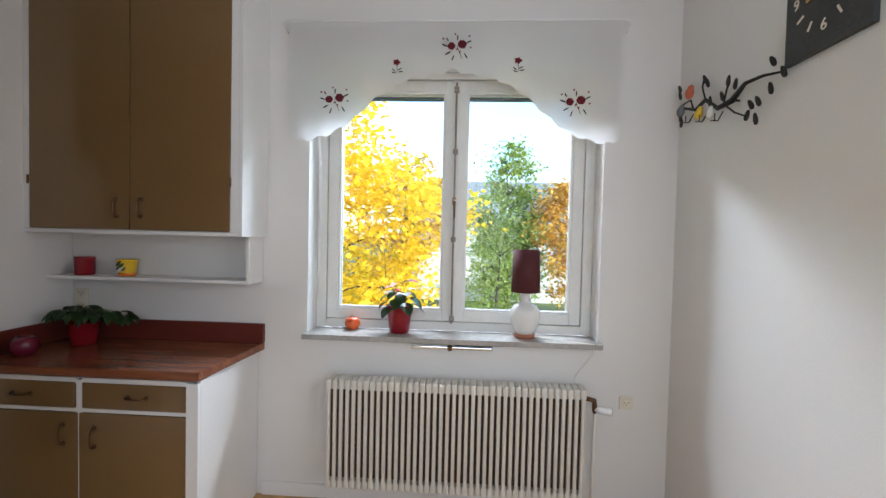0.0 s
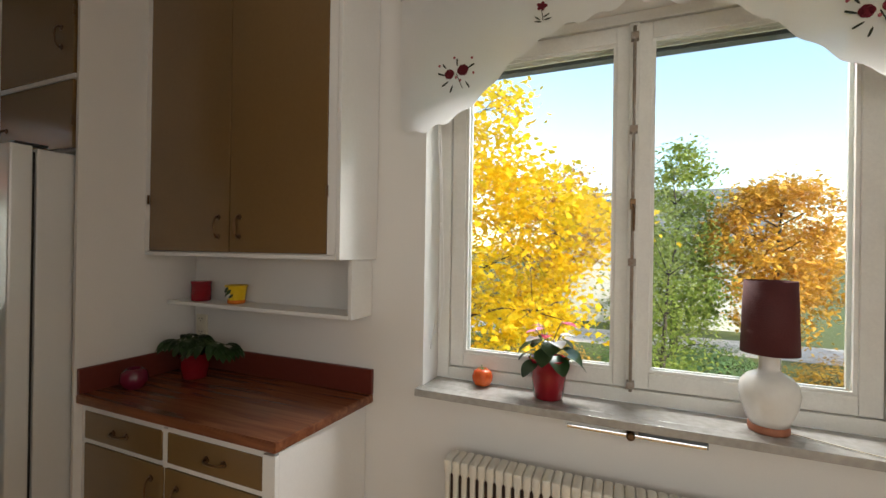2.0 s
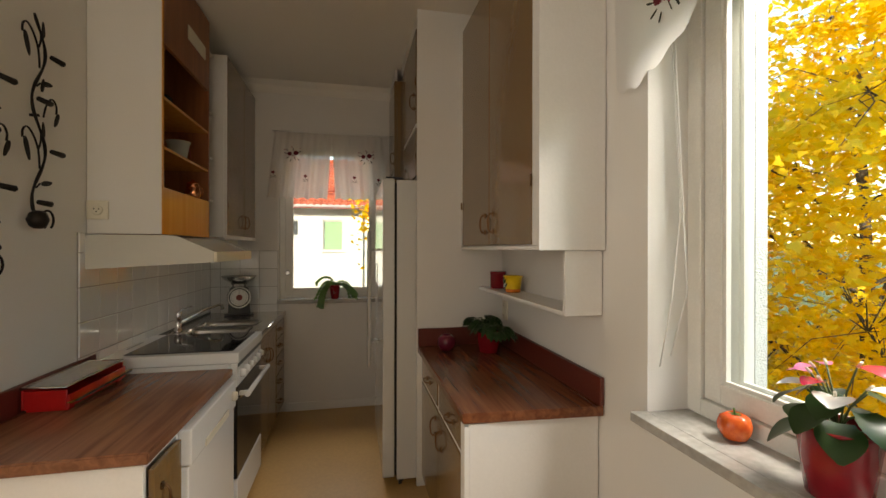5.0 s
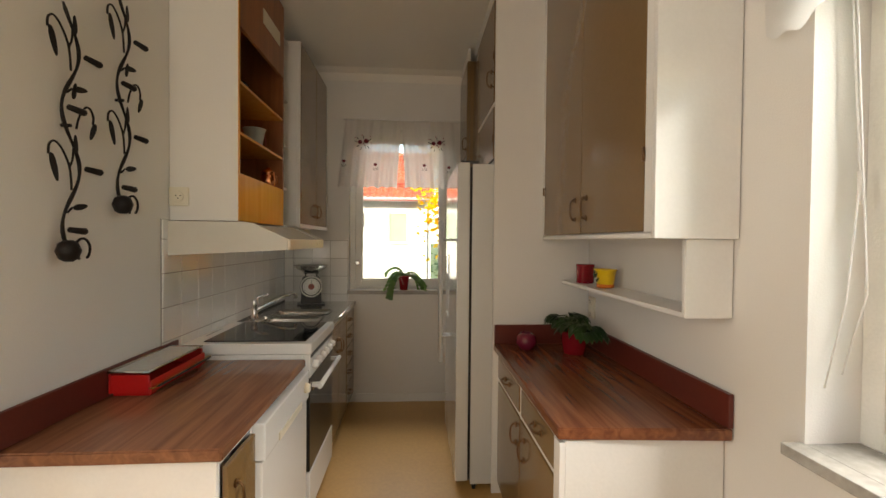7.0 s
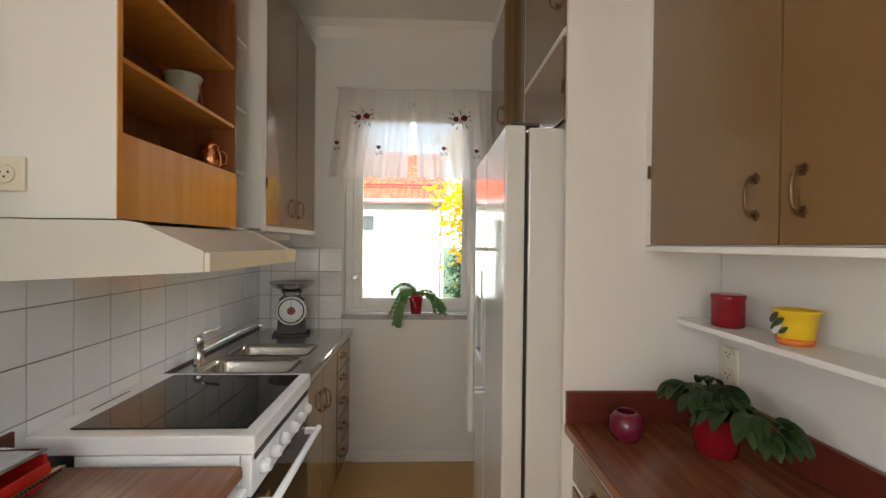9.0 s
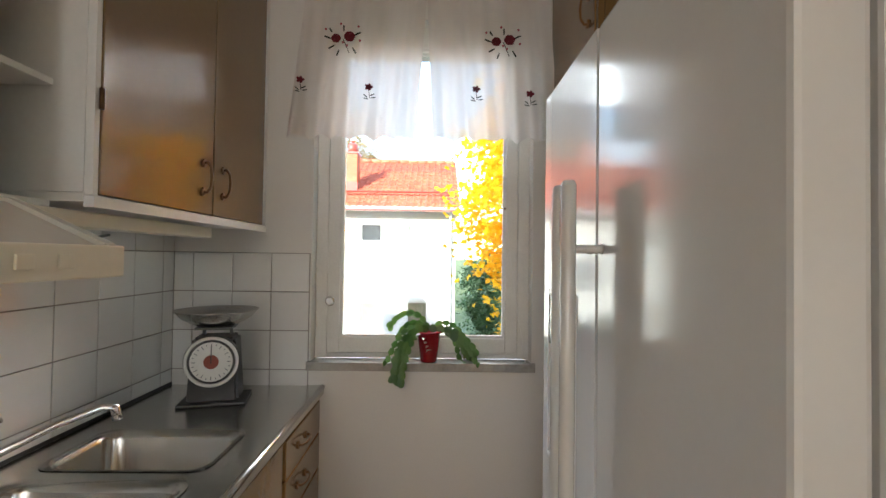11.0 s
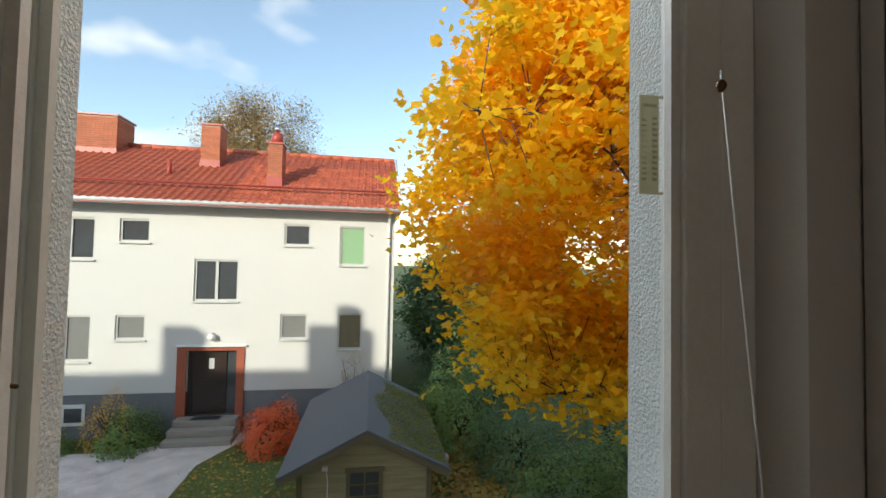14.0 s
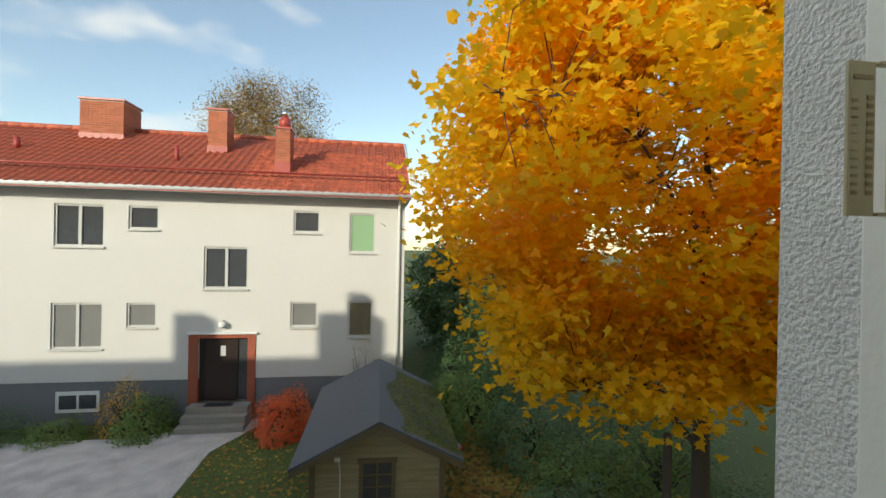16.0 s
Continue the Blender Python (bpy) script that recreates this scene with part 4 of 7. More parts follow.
def sink_run():
    x0, x1, yf, zt = W + 0.002, -2.49, 0.745, 0.90
    c = thing("sink_cabinet", (-2.95, 0.45, 0), "sink base cabinet with taupe doors and five taupe drawers", "cabinet")
    pieces("board", c, M_WHITE, (x0, S + 0.01, 0.07, x1, yf - 0.02, 0.70), (x0, yf - 0.018, 0.07, x1, yf - 0.001, 0.09), (x0, yf - 0.018, 0.855, x1, yf - 0.001, 0.872), (x0, yf - 0.018, 0.091, x0 + 0.02, yf - 0.001, 0.854),
                       (-3.15, yf - 0.018, 0.091, -3.13, yf - 0.001, 0.854))
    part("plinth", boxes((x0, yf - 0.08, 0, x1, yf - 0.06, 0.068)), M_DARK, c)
    front("door", c, -3.126, -2.812, yf + 0.018, 0.095, 0.85, 1, -2.86, 0.68)
    front("door", c, -2.808, -2.495, yf + 0.018, 0.095, 0.85, 1, -2.765, 0.70)
    zs = [0.095, 0.27, 0.43, 0.58, 0.72, 0.85]
    for a, b in zip(zs, zs[1:]):
        front("drawer", c, -3.545, -3.153, yf + 0.018, a, b - 0.006, 1, -3.31, (a + b) / 2, False)
    t = thing("double_sink", (-2.95, 0.45, 0.87), "brushed steel double sink top with a rolled front edge", "sink")
    # a steel sheet with two basins
    bm = bmesh.new()
    basins = [(-2.62, 0.30, 0.68), (-2.92, 0.30, 0.68)]
    xs = [x0, -3.09, -2.86, -2.80, -2.57, x1]
    for i in range(5):
        a, b = xs[i], xs[i + 1]
        if i in (1, 3):
            part("sheet", boxes((a, S + 0.003, zt - 0.004, b, 0.26, zt)), M_STEEL, t)
            part("sheet", boxes((a, 0.66, zt - 0.004, b, yf + 0.02, zt)), M_STEEL, t)
        else:
            part("sheet", boxes((a, S + 0.003, zt - 0.004, b, yf + 0.02, zt)), M_STEEL, t)
    bm.free()
    part("front_roll", tube(bmesh.new(), [(x0, yf + 0.022, zt - 0.008), (x1, yf + 0.022, zt - 0.008)], 0.011, 10), M_STEEL, t)
    part("front_lip", boxes((x0, yf + 0.012, zt - 0.035, x1, yf + 0.03, zt - 0.012), bevel=0.004), M_STEEL, t)
    part("back_edge", boxes((x0, S + 0.003, zt + 0.0005, x1, S + 0.014, zt + 0.012), bevel=0.003), M_BLACK, t)
    for a, b in ((-3.09, -2.86), (-2.80, -2.57)):
        bm = bmesh.new()
        rings = []
        for dz, ins in ((0.0025, -0.012), (0.0, 0.0), (-0.02, 0.008), (-0.13, 0.02), (-0.15, 0.05), (-0.155, 0.09)):
            ring = []
            xa, xb, ya, yb_ = a + ins, b - ins, 0.26 + ins, 0.66 - ins
            rr = 0.045
            for cx, cy, st in ((xb - rr, yb_ - rr, 0), (xa + rr, yb_ - rr, 90), (xa + rr, ya + rr, 180), (xb - rr, ya + rr, 270)):
                for k in range(5):
                    an = radians(st + k * 22.5)
                    ring.append(bm.verts.new((cx + rr * math.cos(an), cy + rr * math.sin(an), zt + dz)))
            rings.append(ring)
        for A, B in zip(rings, rings[1:]):
            for k in range(20):
                bm.faces.new((A[k], A[(k + 1) % 20], B[(k + 1) % 20], B[k])).smooth = True
        bm.faces.new(rings[-1])
        bmesh.ops.recalc_face_normals(bm, faces=bm.faces[:])
        bowl = part("basin", bm, M_STEEL, t, "deep steel basin")
        part("drain", lathe(bmesh.new(), [(0.035, 0), (0.035, 0.003), (0.02, 0.004)], ((a + b) / 2, 0.46, zt - 0.154), 20), M_CHROME, bowl)
    f = thing("kitchen_tap", (-2.70, 0.215, zt), "chrome single-lever kitchen tap with a long swivel spout", "tap")
    part("tap_body", lathe(bmesh.new(), [(0.028, 0), (0.028, 0.008), (0.02, 0.014), (0.02, 0.09), (0.024, 0.095), (0.024, 0.125), (0.018, 0.135)], (-2.70, 0.215, zt), 24), M_CHROME, f)
    part("lever", tube(bmesh.new(), [(-2.70, 0.215, zt + 0.13), (-2.71, 0.24, zt + 0.15), (-2.74, 0.29, zt + 0.165)], [0.012, 0.008, 0.006], 12), M_CHROME, f)
    part("spout", tube(bmesh.new(), [(-2.70, 0.215, zt + 0.05), (-2.72, 0.25, zt + 0.075), (-2.80, 0.36, zt + 0.135), (-2.85, 0.42, zt + 0.155), (-2.865, 0.44, zt + 0.15), (-2.868, 0.445, zt + 0.12)], [0.012, 0.011, 0.010, 0.010, 0.011, 0.012], 12), M_CHROME, f)


def hood_and_units():
    # extractor hood
    x0, x1 = -2.50, -1.785
    h = thing("cooker_hood", (-2.14, S + 0.2, 1.36), "white slim cooker hood with a control strip at its front", "cooker hood")
    bm = bmesh.new()
    prism(bm, [(S + 0.003, 1.362), (S + 0.003, 1.522), (0.50, 1.522), (0.545, 1.515), (0.70, 1.445), (0.70, 1.392)], x1, x1 - 0.018, "x")
    part("cheek", bm, M_HOOD, h)
    bm = bmesh.new()
    prism(bm, [(S + 0.003, 1.362), (S + 0.003, 1.522), (0.50, 1.522), (0.545, 1.515), (0.70, 1.445), (0.70, 1.392)], x0, x0 + 0.018, "x")
    part("cheek", bm, M_HOOD, h)
    bm = bmesh.new()
    prism(bm, [(S + 0.003, 1.40), (0.50, 1.40), (0.69, 1.40), (0.69, 1.44), (0.54, 1.51), (0.45, 1.518), (S + 0.003, 1.518)], x0 + 0.019, x1 - 0.019, "x")
    part("body", bm, M_HOOD, h)
    part("front_strip", boxes((x0, 0.701, 1.392, x1, 0.716, 1.442), bevel=0.003), M_BEIGE, h, "cream front control strip")
    for k in (0, 1):
        part("switch", boxes((x0 + 0.10 + k * 0.06, 0.7165, 1.408, x0 + 0.125 + k * 0.06, 0.7205, 1.428), bevel=0.002), M_BEIGE, h)
    part("filter", boxes((x0 + 0.03, S + 0.08, 1.388, x1 - 0.03, 0.66, 1.399)), M_STEEL, h)
    # open teak unit
    u0, u1, yf, zb, zt = -2.512, -1.812, 0.464, 1.527, H - 0.03
    u = thing("open_shelf_unit", (-2.16, 0.3, zb), "tall white-sided wall unit with open teak shelves", "shelf unit")
    part("cheek", boxes((u1 - 0.018, S + 0.003, zb, u1, yf, zt)), M_WALL, u, "white painted side")
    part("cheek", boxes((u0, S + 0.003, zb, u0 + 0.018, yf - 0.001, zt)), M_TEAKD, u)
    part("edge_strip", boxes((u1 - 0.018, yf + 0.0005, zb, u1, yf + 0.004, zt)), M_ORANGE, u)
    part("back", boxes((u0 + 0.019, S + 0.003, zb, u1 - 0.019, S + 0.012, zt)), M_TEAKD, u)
    part("front_board", boxes((u0 + 0.001, yf - 0.02, zb, u1 - 0.019, yf, 1.756), bevel=0.002), M_ORANGE, u, "smooth orange teak front board")
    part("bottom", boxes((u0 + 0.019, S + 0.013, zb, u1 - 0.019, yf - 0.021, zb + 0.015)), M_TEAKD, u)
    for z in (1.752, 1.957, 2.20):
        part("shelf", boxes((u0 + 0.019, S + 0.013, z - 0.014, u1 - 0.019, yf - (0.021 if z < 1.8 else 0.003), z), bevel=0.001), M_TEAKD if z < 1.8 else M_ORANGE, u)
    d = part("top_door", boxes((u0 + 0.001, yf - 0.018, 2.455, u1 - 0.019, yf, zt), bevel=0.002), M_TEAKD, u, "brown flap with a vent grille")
    part("vent", boxes((-2.42, yf + 0.0005, 2.62, -2.14, yf + 0.006, 2.70), bevel=0.002), M_BEIGE, d)
    # narrow white shelves
    v0, v1 = -2.672, -2.514
    v = thing("narrow_shelves", (-2.59, 0.3, 1.52), "narrow white open shelves", "shelf unit")
    part("back", boxes((v0, S + 0.003, 1.52, v1, S + 0.012, 2.75)), M_WHITE, v)
    for z in (1.522, 1.77, 2.05, 2.35, 2.74):
        part("shelf", boxes((v0 + 0.001, S + 0.013, z, v1 - 0.001, 0.44, z + 0.014), bevel=0.002), M_WHITE, v)
    # white cabinet with tall taupe doors
    c0, c1, yf, zb, zt = W + 0.002, -2.674, 0.522, 1.535, 2.77
    c = thing("wall_cabinet", (-3.08, 0.33, zb), "white wall cabinet with two tall taupe doors", "cabinet")
    pieces("board", c, M_WHITE, (c0, S + 0.003, zb, c1, yf - 0.019, zb + 0.018), (c0, S + 0.003, zb + 0.019, c0 + 0.02, yf - 0.019, zt), (c1 - 0.02, S + 0.003, zb + 0.019, c1, yf - 0.019, zt), (c0 + 0.021, S + 0.003, zt - 0.02, c1 - 0.021, yf - 0.019, zt),
                       (c0, yf - 0.018, zb - 0.012, c1, yf + 0.004, zb + 0.012), (c1 - 0.014, yf - 0.018, zb + 0.013, c1, yf, zt), (c0, yf - 0.018, zb + 0.013, c0 + 0.03, yf, zt), bevel=0.001)
    mid = -3.14
    front("door", c, c0 + 0.033, mid - 0.003, yf + 0.002, zb + 0.016, zt, 1, mid - 0.055, 1.66)
    front("door", c, mid + 0.003, c1 - 0.016, yf + 0.002, zb + 0.016, zt, 1, mid + 0.06, 1.66)
    hinge(c, c1 - 0.012, yf + 0.002, 1.75, 1)
    # strip lamp under the cabinet
    s = thing("strip_lamp", (-3.0, 0.4, 1.49), "cream strip lamp under the wall cabinet", "lamp")
    part("housing", boxes((-3.30, 0.36, 1.487, -2.60, 0.44, 1.5225), bevel=0.005), M_BEIGE, s)
    # wall tiles
    bm = boxes((W + 0.001, S + 0.0005, 0.84, -1.742, S + 0.004, 1.53))
    part_w = setting("tile_bed_south", bm, M_GROUT, "grey tile joints", "tiled wall")
    bm = boxes((W + 0.0005, S + 0.005, 0.84, W + 0.004, 0.709, 1.439))
    part_x = setting("tile_bed_west", bm, M_GROUT, "grey tile joints", "tiled wall")
    return part_w, part_x


base_cabinet_right()
upper_cabinet_right()
fridge()
cabinets_over_fridge()
left_run()
stove()
sink_run()
BED_S, BED_W = hood_and_units()

# ---------------- window dressing ----------------
def rose(parent, m, size, big=True):
    """Embroidered flowers and leaves, lying just before the cloth. m takes (across, up) to the cloth."""
    red, green, pink = bmesh.new(), bmesh.new(), bmesh.new()

    def blob(bm, cx, cy, rx, ry, an=0.0, n=10, wob=0.12, seed=0):
        rnd = random.Random(seed)
        vs = []
        for k in range(n):
            a = 2 * math.pi * k / n
            r = 1 + wob * (rnd.random() * 2 - 1)
            u, v = rx * r * math.cos(a), ry * r * math.sin(a)
            vs.append((cx + u * math.cos(an) - v * math.sin(an), cy + u * math.sin(an) + v * math.cos(an)))
        A = [bm.verts.new(m(u * size, v * size, 0.0012)) for u, v in vs]
        B = [bm.verts.new(m(u * size, v * size, 0.003)) for u, v in vs]
        bm.faces.new(B)
        for i in range(n):
            bm.faces.new((A[i], A[(i + 1) % n], B[(i + 1) % n], B[i]))
    if big:
        for cx, cy, s in ((-0.17, 0.0, 1.0), (0.16, 0.05, 1.15)):
            for k in range(6):
                a = k * 1.047 + s
                blob(red, cx + 0.078 * s * math.cos(a), cy + 0.070 * s * math.sin(a), 0.060 * s, 0.042 * s, a + 1.57, seed=k)
            blob(red, cx, cy, 0.055 * s, 0.045 * s, seed=9)
            blob(pink, cx + 0.03, cy + 0.065 * s, 0.05, 0.014, 0.2, seed=7)
            blob(pink, cx - 0.04, cy - 0.05 * s, 0.035, 0.012, 0.9, seed=8)
        for cx, cy, an, ln in ((-0.38, 0.02, 2.8, 0.10), (-0.3, 0.2, 2.2, 0.07), (0.02, 0.25, 1.6, 0.09), (0.36, 0.12, 0.5, 0.10), (0.28, -0.3, -1.0, 0.10), (-0.28, -0.22, -2.6, 0.10), (-0.12, -0.36, -1.9, 0.09)):
            blob(green, cx, cy, ln, 0.022, an, 8, 0.2, 3)
        for cx, cy in ((-0.05, 0.36), (0.38, 0.30), (-0.42, 0.22), (0.1, -0.18), (0.0, -0.1), (0.42, -0.05)):
            blob(pink, cx, cy, 0.028, 0.03, 0, 7, 0.2, 5)
        for k in range(5):
            blob(green, 0.02 + 0.03 * k, -0.05 - 0.07 * k, 0.05, 0.01, -1.1, 6, 0.1, k)
    else:
        for k in range(5):
            a = k * 1.256
            blob(red, 0.08 * math.cos(a), 0.12 + 0.06 * math.sin(a), 0.075, 0.055, a, seed=k)
        for k in range(4):
            blob(green, 0.01 * k, 0.0 - 0.08 * k, 0.012, 0.05, 0.1, 6, 0.1, k)
        for cx, cy, an in ((0.12, -0.16, 0.4), (-0.12, -0.2, 2.4), (0.16, -0.26, 0.1), (-0.1, -0.3, 2.9)):
            blob(green, cx, cy, 0.09, 0.02, an, 8, 0.2, 2)
    for nm, bm, mt in (("red_embroidery", red, M_THREADR), ("green_embroidery", green, M_THREADG), ("pink_embroidery", pink, M_THREADP)):
        if bm.verts:
            tagged(part(nm, bm, mt, parent), kind="stuff")


def curtain_sheet(fn, nu, nv):
    """A cloth sheet from fn(u, v) with u, v in 0..1."""
    bm = bmesh.new()
    g = [[bm.verts.new(fn(i / nu, j / nv)) for j in range(nv + 1)] for i in range(nu + 1)]
    for i in range(nu):
        for j in range(nv):
            bm.faces.new((g[i][j], g[i + 1][j], g[i + 1][j + 1], g[i][j + 1])).smooth = True
    return bm


def curtain_north():
    c = thing("valance_curtain", (0.03, N - 0.05, 2.61), "white embroidered arched valance with red flowers on a thin rod", "curtain")
    x0, x1, zt, y = -0.845, 0.895, 2.605, N - 0.055
    cx = (x0 + x1) / 2
    keys = [(0.0, 2.35), (0.25, 2.30), (0.36, 2.24), (0.42, 2.19), (0.5, 2.11), (0.60, 2.04), (0.68, 2.0), (0.78, 1.98), (0.84, 1.985), (0.88, 2.02)]

    def low(x):
        a = abs(x - cx)
        for (a0, z0), (a1, z1) in zip(keys, keys[1:]):
            if a <= a1:
                z = z0 + (z1 - z0) * (a - a0) / (a1 - a0)
                return z + 0.008 * math.cos(a * 62)
        return keys[-1][1]

    def fn(u, v):
        x = x0 + (x1 - x0) * u
        zb = low(x)
        return (x + 0.01 * math.sin(v * 3) * (1 if u > 0.5 else -1), y + (0.006 * math.sin(u * 46) + 0.004 * math.sin(u * 19 + 1)) * v, zt - (zt - zb) * v)
    part("cloth", curtain_sheet(fn, 160, 12), M_CURTAIN, c)
    r = part("curtain_rod", tube(bmesh.new(), [(-0.88, N - 0.002, 2.57), (-0.885, N - 0.045, 2.60), (-0.86, y, 2.612), (0.91, y, 2.612), (0.935, N - 0.045, 2.60), (0.93, N - 0.002, 2.57)], 0.005, 8), M_WHITE, c)
    for x, z, s, big in ((-0.60, 2.195, 0.17, True), (0.665, 2.19, 0.17, True), (0.045, 2.475, 0.17, True), (-0.27, 2.375, 0.13, False), (0.365, 2.385, 0.13, False)):
        rose(c, lambda u, v, d, x=x, z=z: (x + u, y - 0.0075 - d, z + v), s, big)


def curtain_west():
    c = thing("cafe_curtain", (W + 0.06, 1.17, 2.49), "thin white scalloped curtain in two panels with embroidered flowers", "curtain")
    x, zt = W + 0.06, 2.485
    for y0, y1, b0, b1 in ((0.69, 1.175, 0.625, 1.135), (1.175, 1.67, 1.205, 1.715)):
        def fn(u, v):
            y = (y0 + (y1 - y0) * u) * (1 - v) + (b0 + (b1 - b0) * u) * v
            zb = 1.895 + 0.016 * abs(math.sin(u * math.pi * 6.0))
            return (x + (0.014 * math.sin(u * 24 + y0) + 0.008 * math.sin(u * 53)) * (0.3 + 0.7 * v) + 0.002, y, zt - (zt - zb) * v)
        part("cloth", curtain_sheet(fn, 90, 14), M_CURTAIN2, c, "thin white cloth panel with a scalloped hem")
    part("curtain_rod", tube(bmesh.new(), [(x, 0.67, 2.49), (x, 1.72, 2.49)], 0.006, 8), M_WHITE, c)
    for y, z, s, big in ((0.845, 2.29, 0.16, True), (1.48, 2.29, 0.16, True), (0.95, 2.085, 0.11, False), (1.375, 2.085, 0.11, False), (0.68, 2.11, 0.11, False), (1.59, 2.07, 0.11, False)):
        rose(c, lambda u, v, d, y=y, z=z: (x + 0.026 + d, y + u, z + v), s, big)


# ---------------- plants and small things ----------------
def blade(bm, base, way, length, width, droop=0.4, fold=0.15, n=6, tip=1.0, heart=False):
    """One leaf: a folded blade along way, drooping."""
    base, way = Vector(base), Vector(way).normalized()
    side = way.cross(Vector((0, 0, 1)))
    side = side.normalized() if side.length > 1e-3 else Vector((1, 0, 0))
    rows, p, d = [], base.copy(), way.copy()
    for k in range(n + 1):
        f = k / n
        w = width * (math.sin(math.pi * min(1, f * 0.92 + 0.06)) ** 0.75) * (1.1 - 0.35 * f)
        if heart and k == 0:
            w = width * 0.55
        up = side.cross(d).normalized()
        rows.append([bm.verts.new(p + side * w / 2 + up * fold * w), bm.verts.new(p), bm.verts.new(p - side * w / 2 + up * fold * w)])
        p = p + d * (length / n)
        d = (d + Vector((0, 0, -droop / n))).normalized()
    for A, B in zip(rows, rows[1:]):
        for k in (0, 1):
            bm.faces.new((A[k], A[k + 1], B[k + 1], B[k])).smooth = True


def pot(parent, at, r0, r1, h, material, soil=True, rim=0.004):
    part("pot", lathe(bmesh.new(), [(r0 * 0.9, 0), (r0, 0.004), (r0 + (r1 - r0) * 0.5, h * 0.5), (r1, h - 0.008), (r1 + rim, h - 0.006), (r1 + rim, h), (r1 - 0.006, h), (r1 - 0.008, h * 0.8)], at, 36), material, parent)
    if soil:
        part("soil", lathe(bmesh.new(), [(r1 - 0.009, h * 0.8), (r1 * 0.5, h * 0.84)], at, 20), M_SOIL, parent)


def anthurium():
    at = Vector((-0.248, N + 0.072, AZ0 + 0.001))
    t = thing("anthurium_plant", at, "anthurium with glossy leaves and red spathes in a red pot", "potted plant")
    pot(t, at, 0.055, 0.074, 0.155, M_REDG)
    rnd = random.Random(3)
    top = at + Vector((0, 0, 0.14))
    for an, reach, z, ln in ((200, 0.055, 0.075, 0.10), (165, 0.06, 0.035, 0.10), (235, 0.06, 0.01, 0.11), (340, 0.06, 0.06, 0.11), (15, 0.07, 0.02, 0.11), (300, 0.05, 0.03, 0.11), (265, 0.05, 0.055, 0.10), (90, 0.05, 0.05, 0.09), (130, 0.05, 0.08, 0.09), (45, 0.05, 0.09, 0.09), (280, 0.03, 0.085, 0.09), (215, 0.02, 0.10, 0.08)):
        a = radians(an)
        d = Vector((math.cos(a), math.sin(a) * 0.75, 0))
        end = top + d * reach + Vector((0, 0, z))
        leaf = bmesh.new()
        blade(leaf, end, d + Vector((0, 0, -0.35)), ln * 0.85, ln * 0.78, 0.9, 0.08, 8, heart=True)
        part("leaf", leaf, M_LEAFD, t)
        part("stalk", tube(bmesh.new(), [top, top + d * reach * 0.4 + Vector((0, 0, z * 0.6)), end], 0.0022, 6), M_STEM, t)
    for an, z, m, ln in ((345, 0.15, M_SPATHE, 0.065), (225, 0.09, M_CERAM, 0.06), (20, 0.10, M_CERAM, 0.06), (205, 0.115, M_PINK, 0.045), (300, 0.085, M_CERAM, 0.075), (250, 0.135, M_PINK, 0.04), (270, 0.11, M_SPATHE, 0.05), (150, 0.13, M_PINK, 0.04)):
        a = radians(an)
        d = Vector((math.cos(a), math.sin(a), 0))
        end = top + d * 0.045 + Vector((0, 0, z))
        bm = bmesh.new()
        blade(bm, end, d + Vector((0, 0, 0.15)), ln, ln * 0.95, 0.6, 0.12, 6, heart=True)
        fl = part("flower", bm, m, t)
        part("spadix", tube(bmesh.new(), [end, end + d * 0.01 + Vector((0, 0, 0.012))], 0.003, 8), M_BEIGE, fl)
        part("stalk", tube(bmesh.new(), [top, top + d * 0.02 + Vector((0, 0, z * 0.6)), end], 0.002, 6), M_STEM, t)


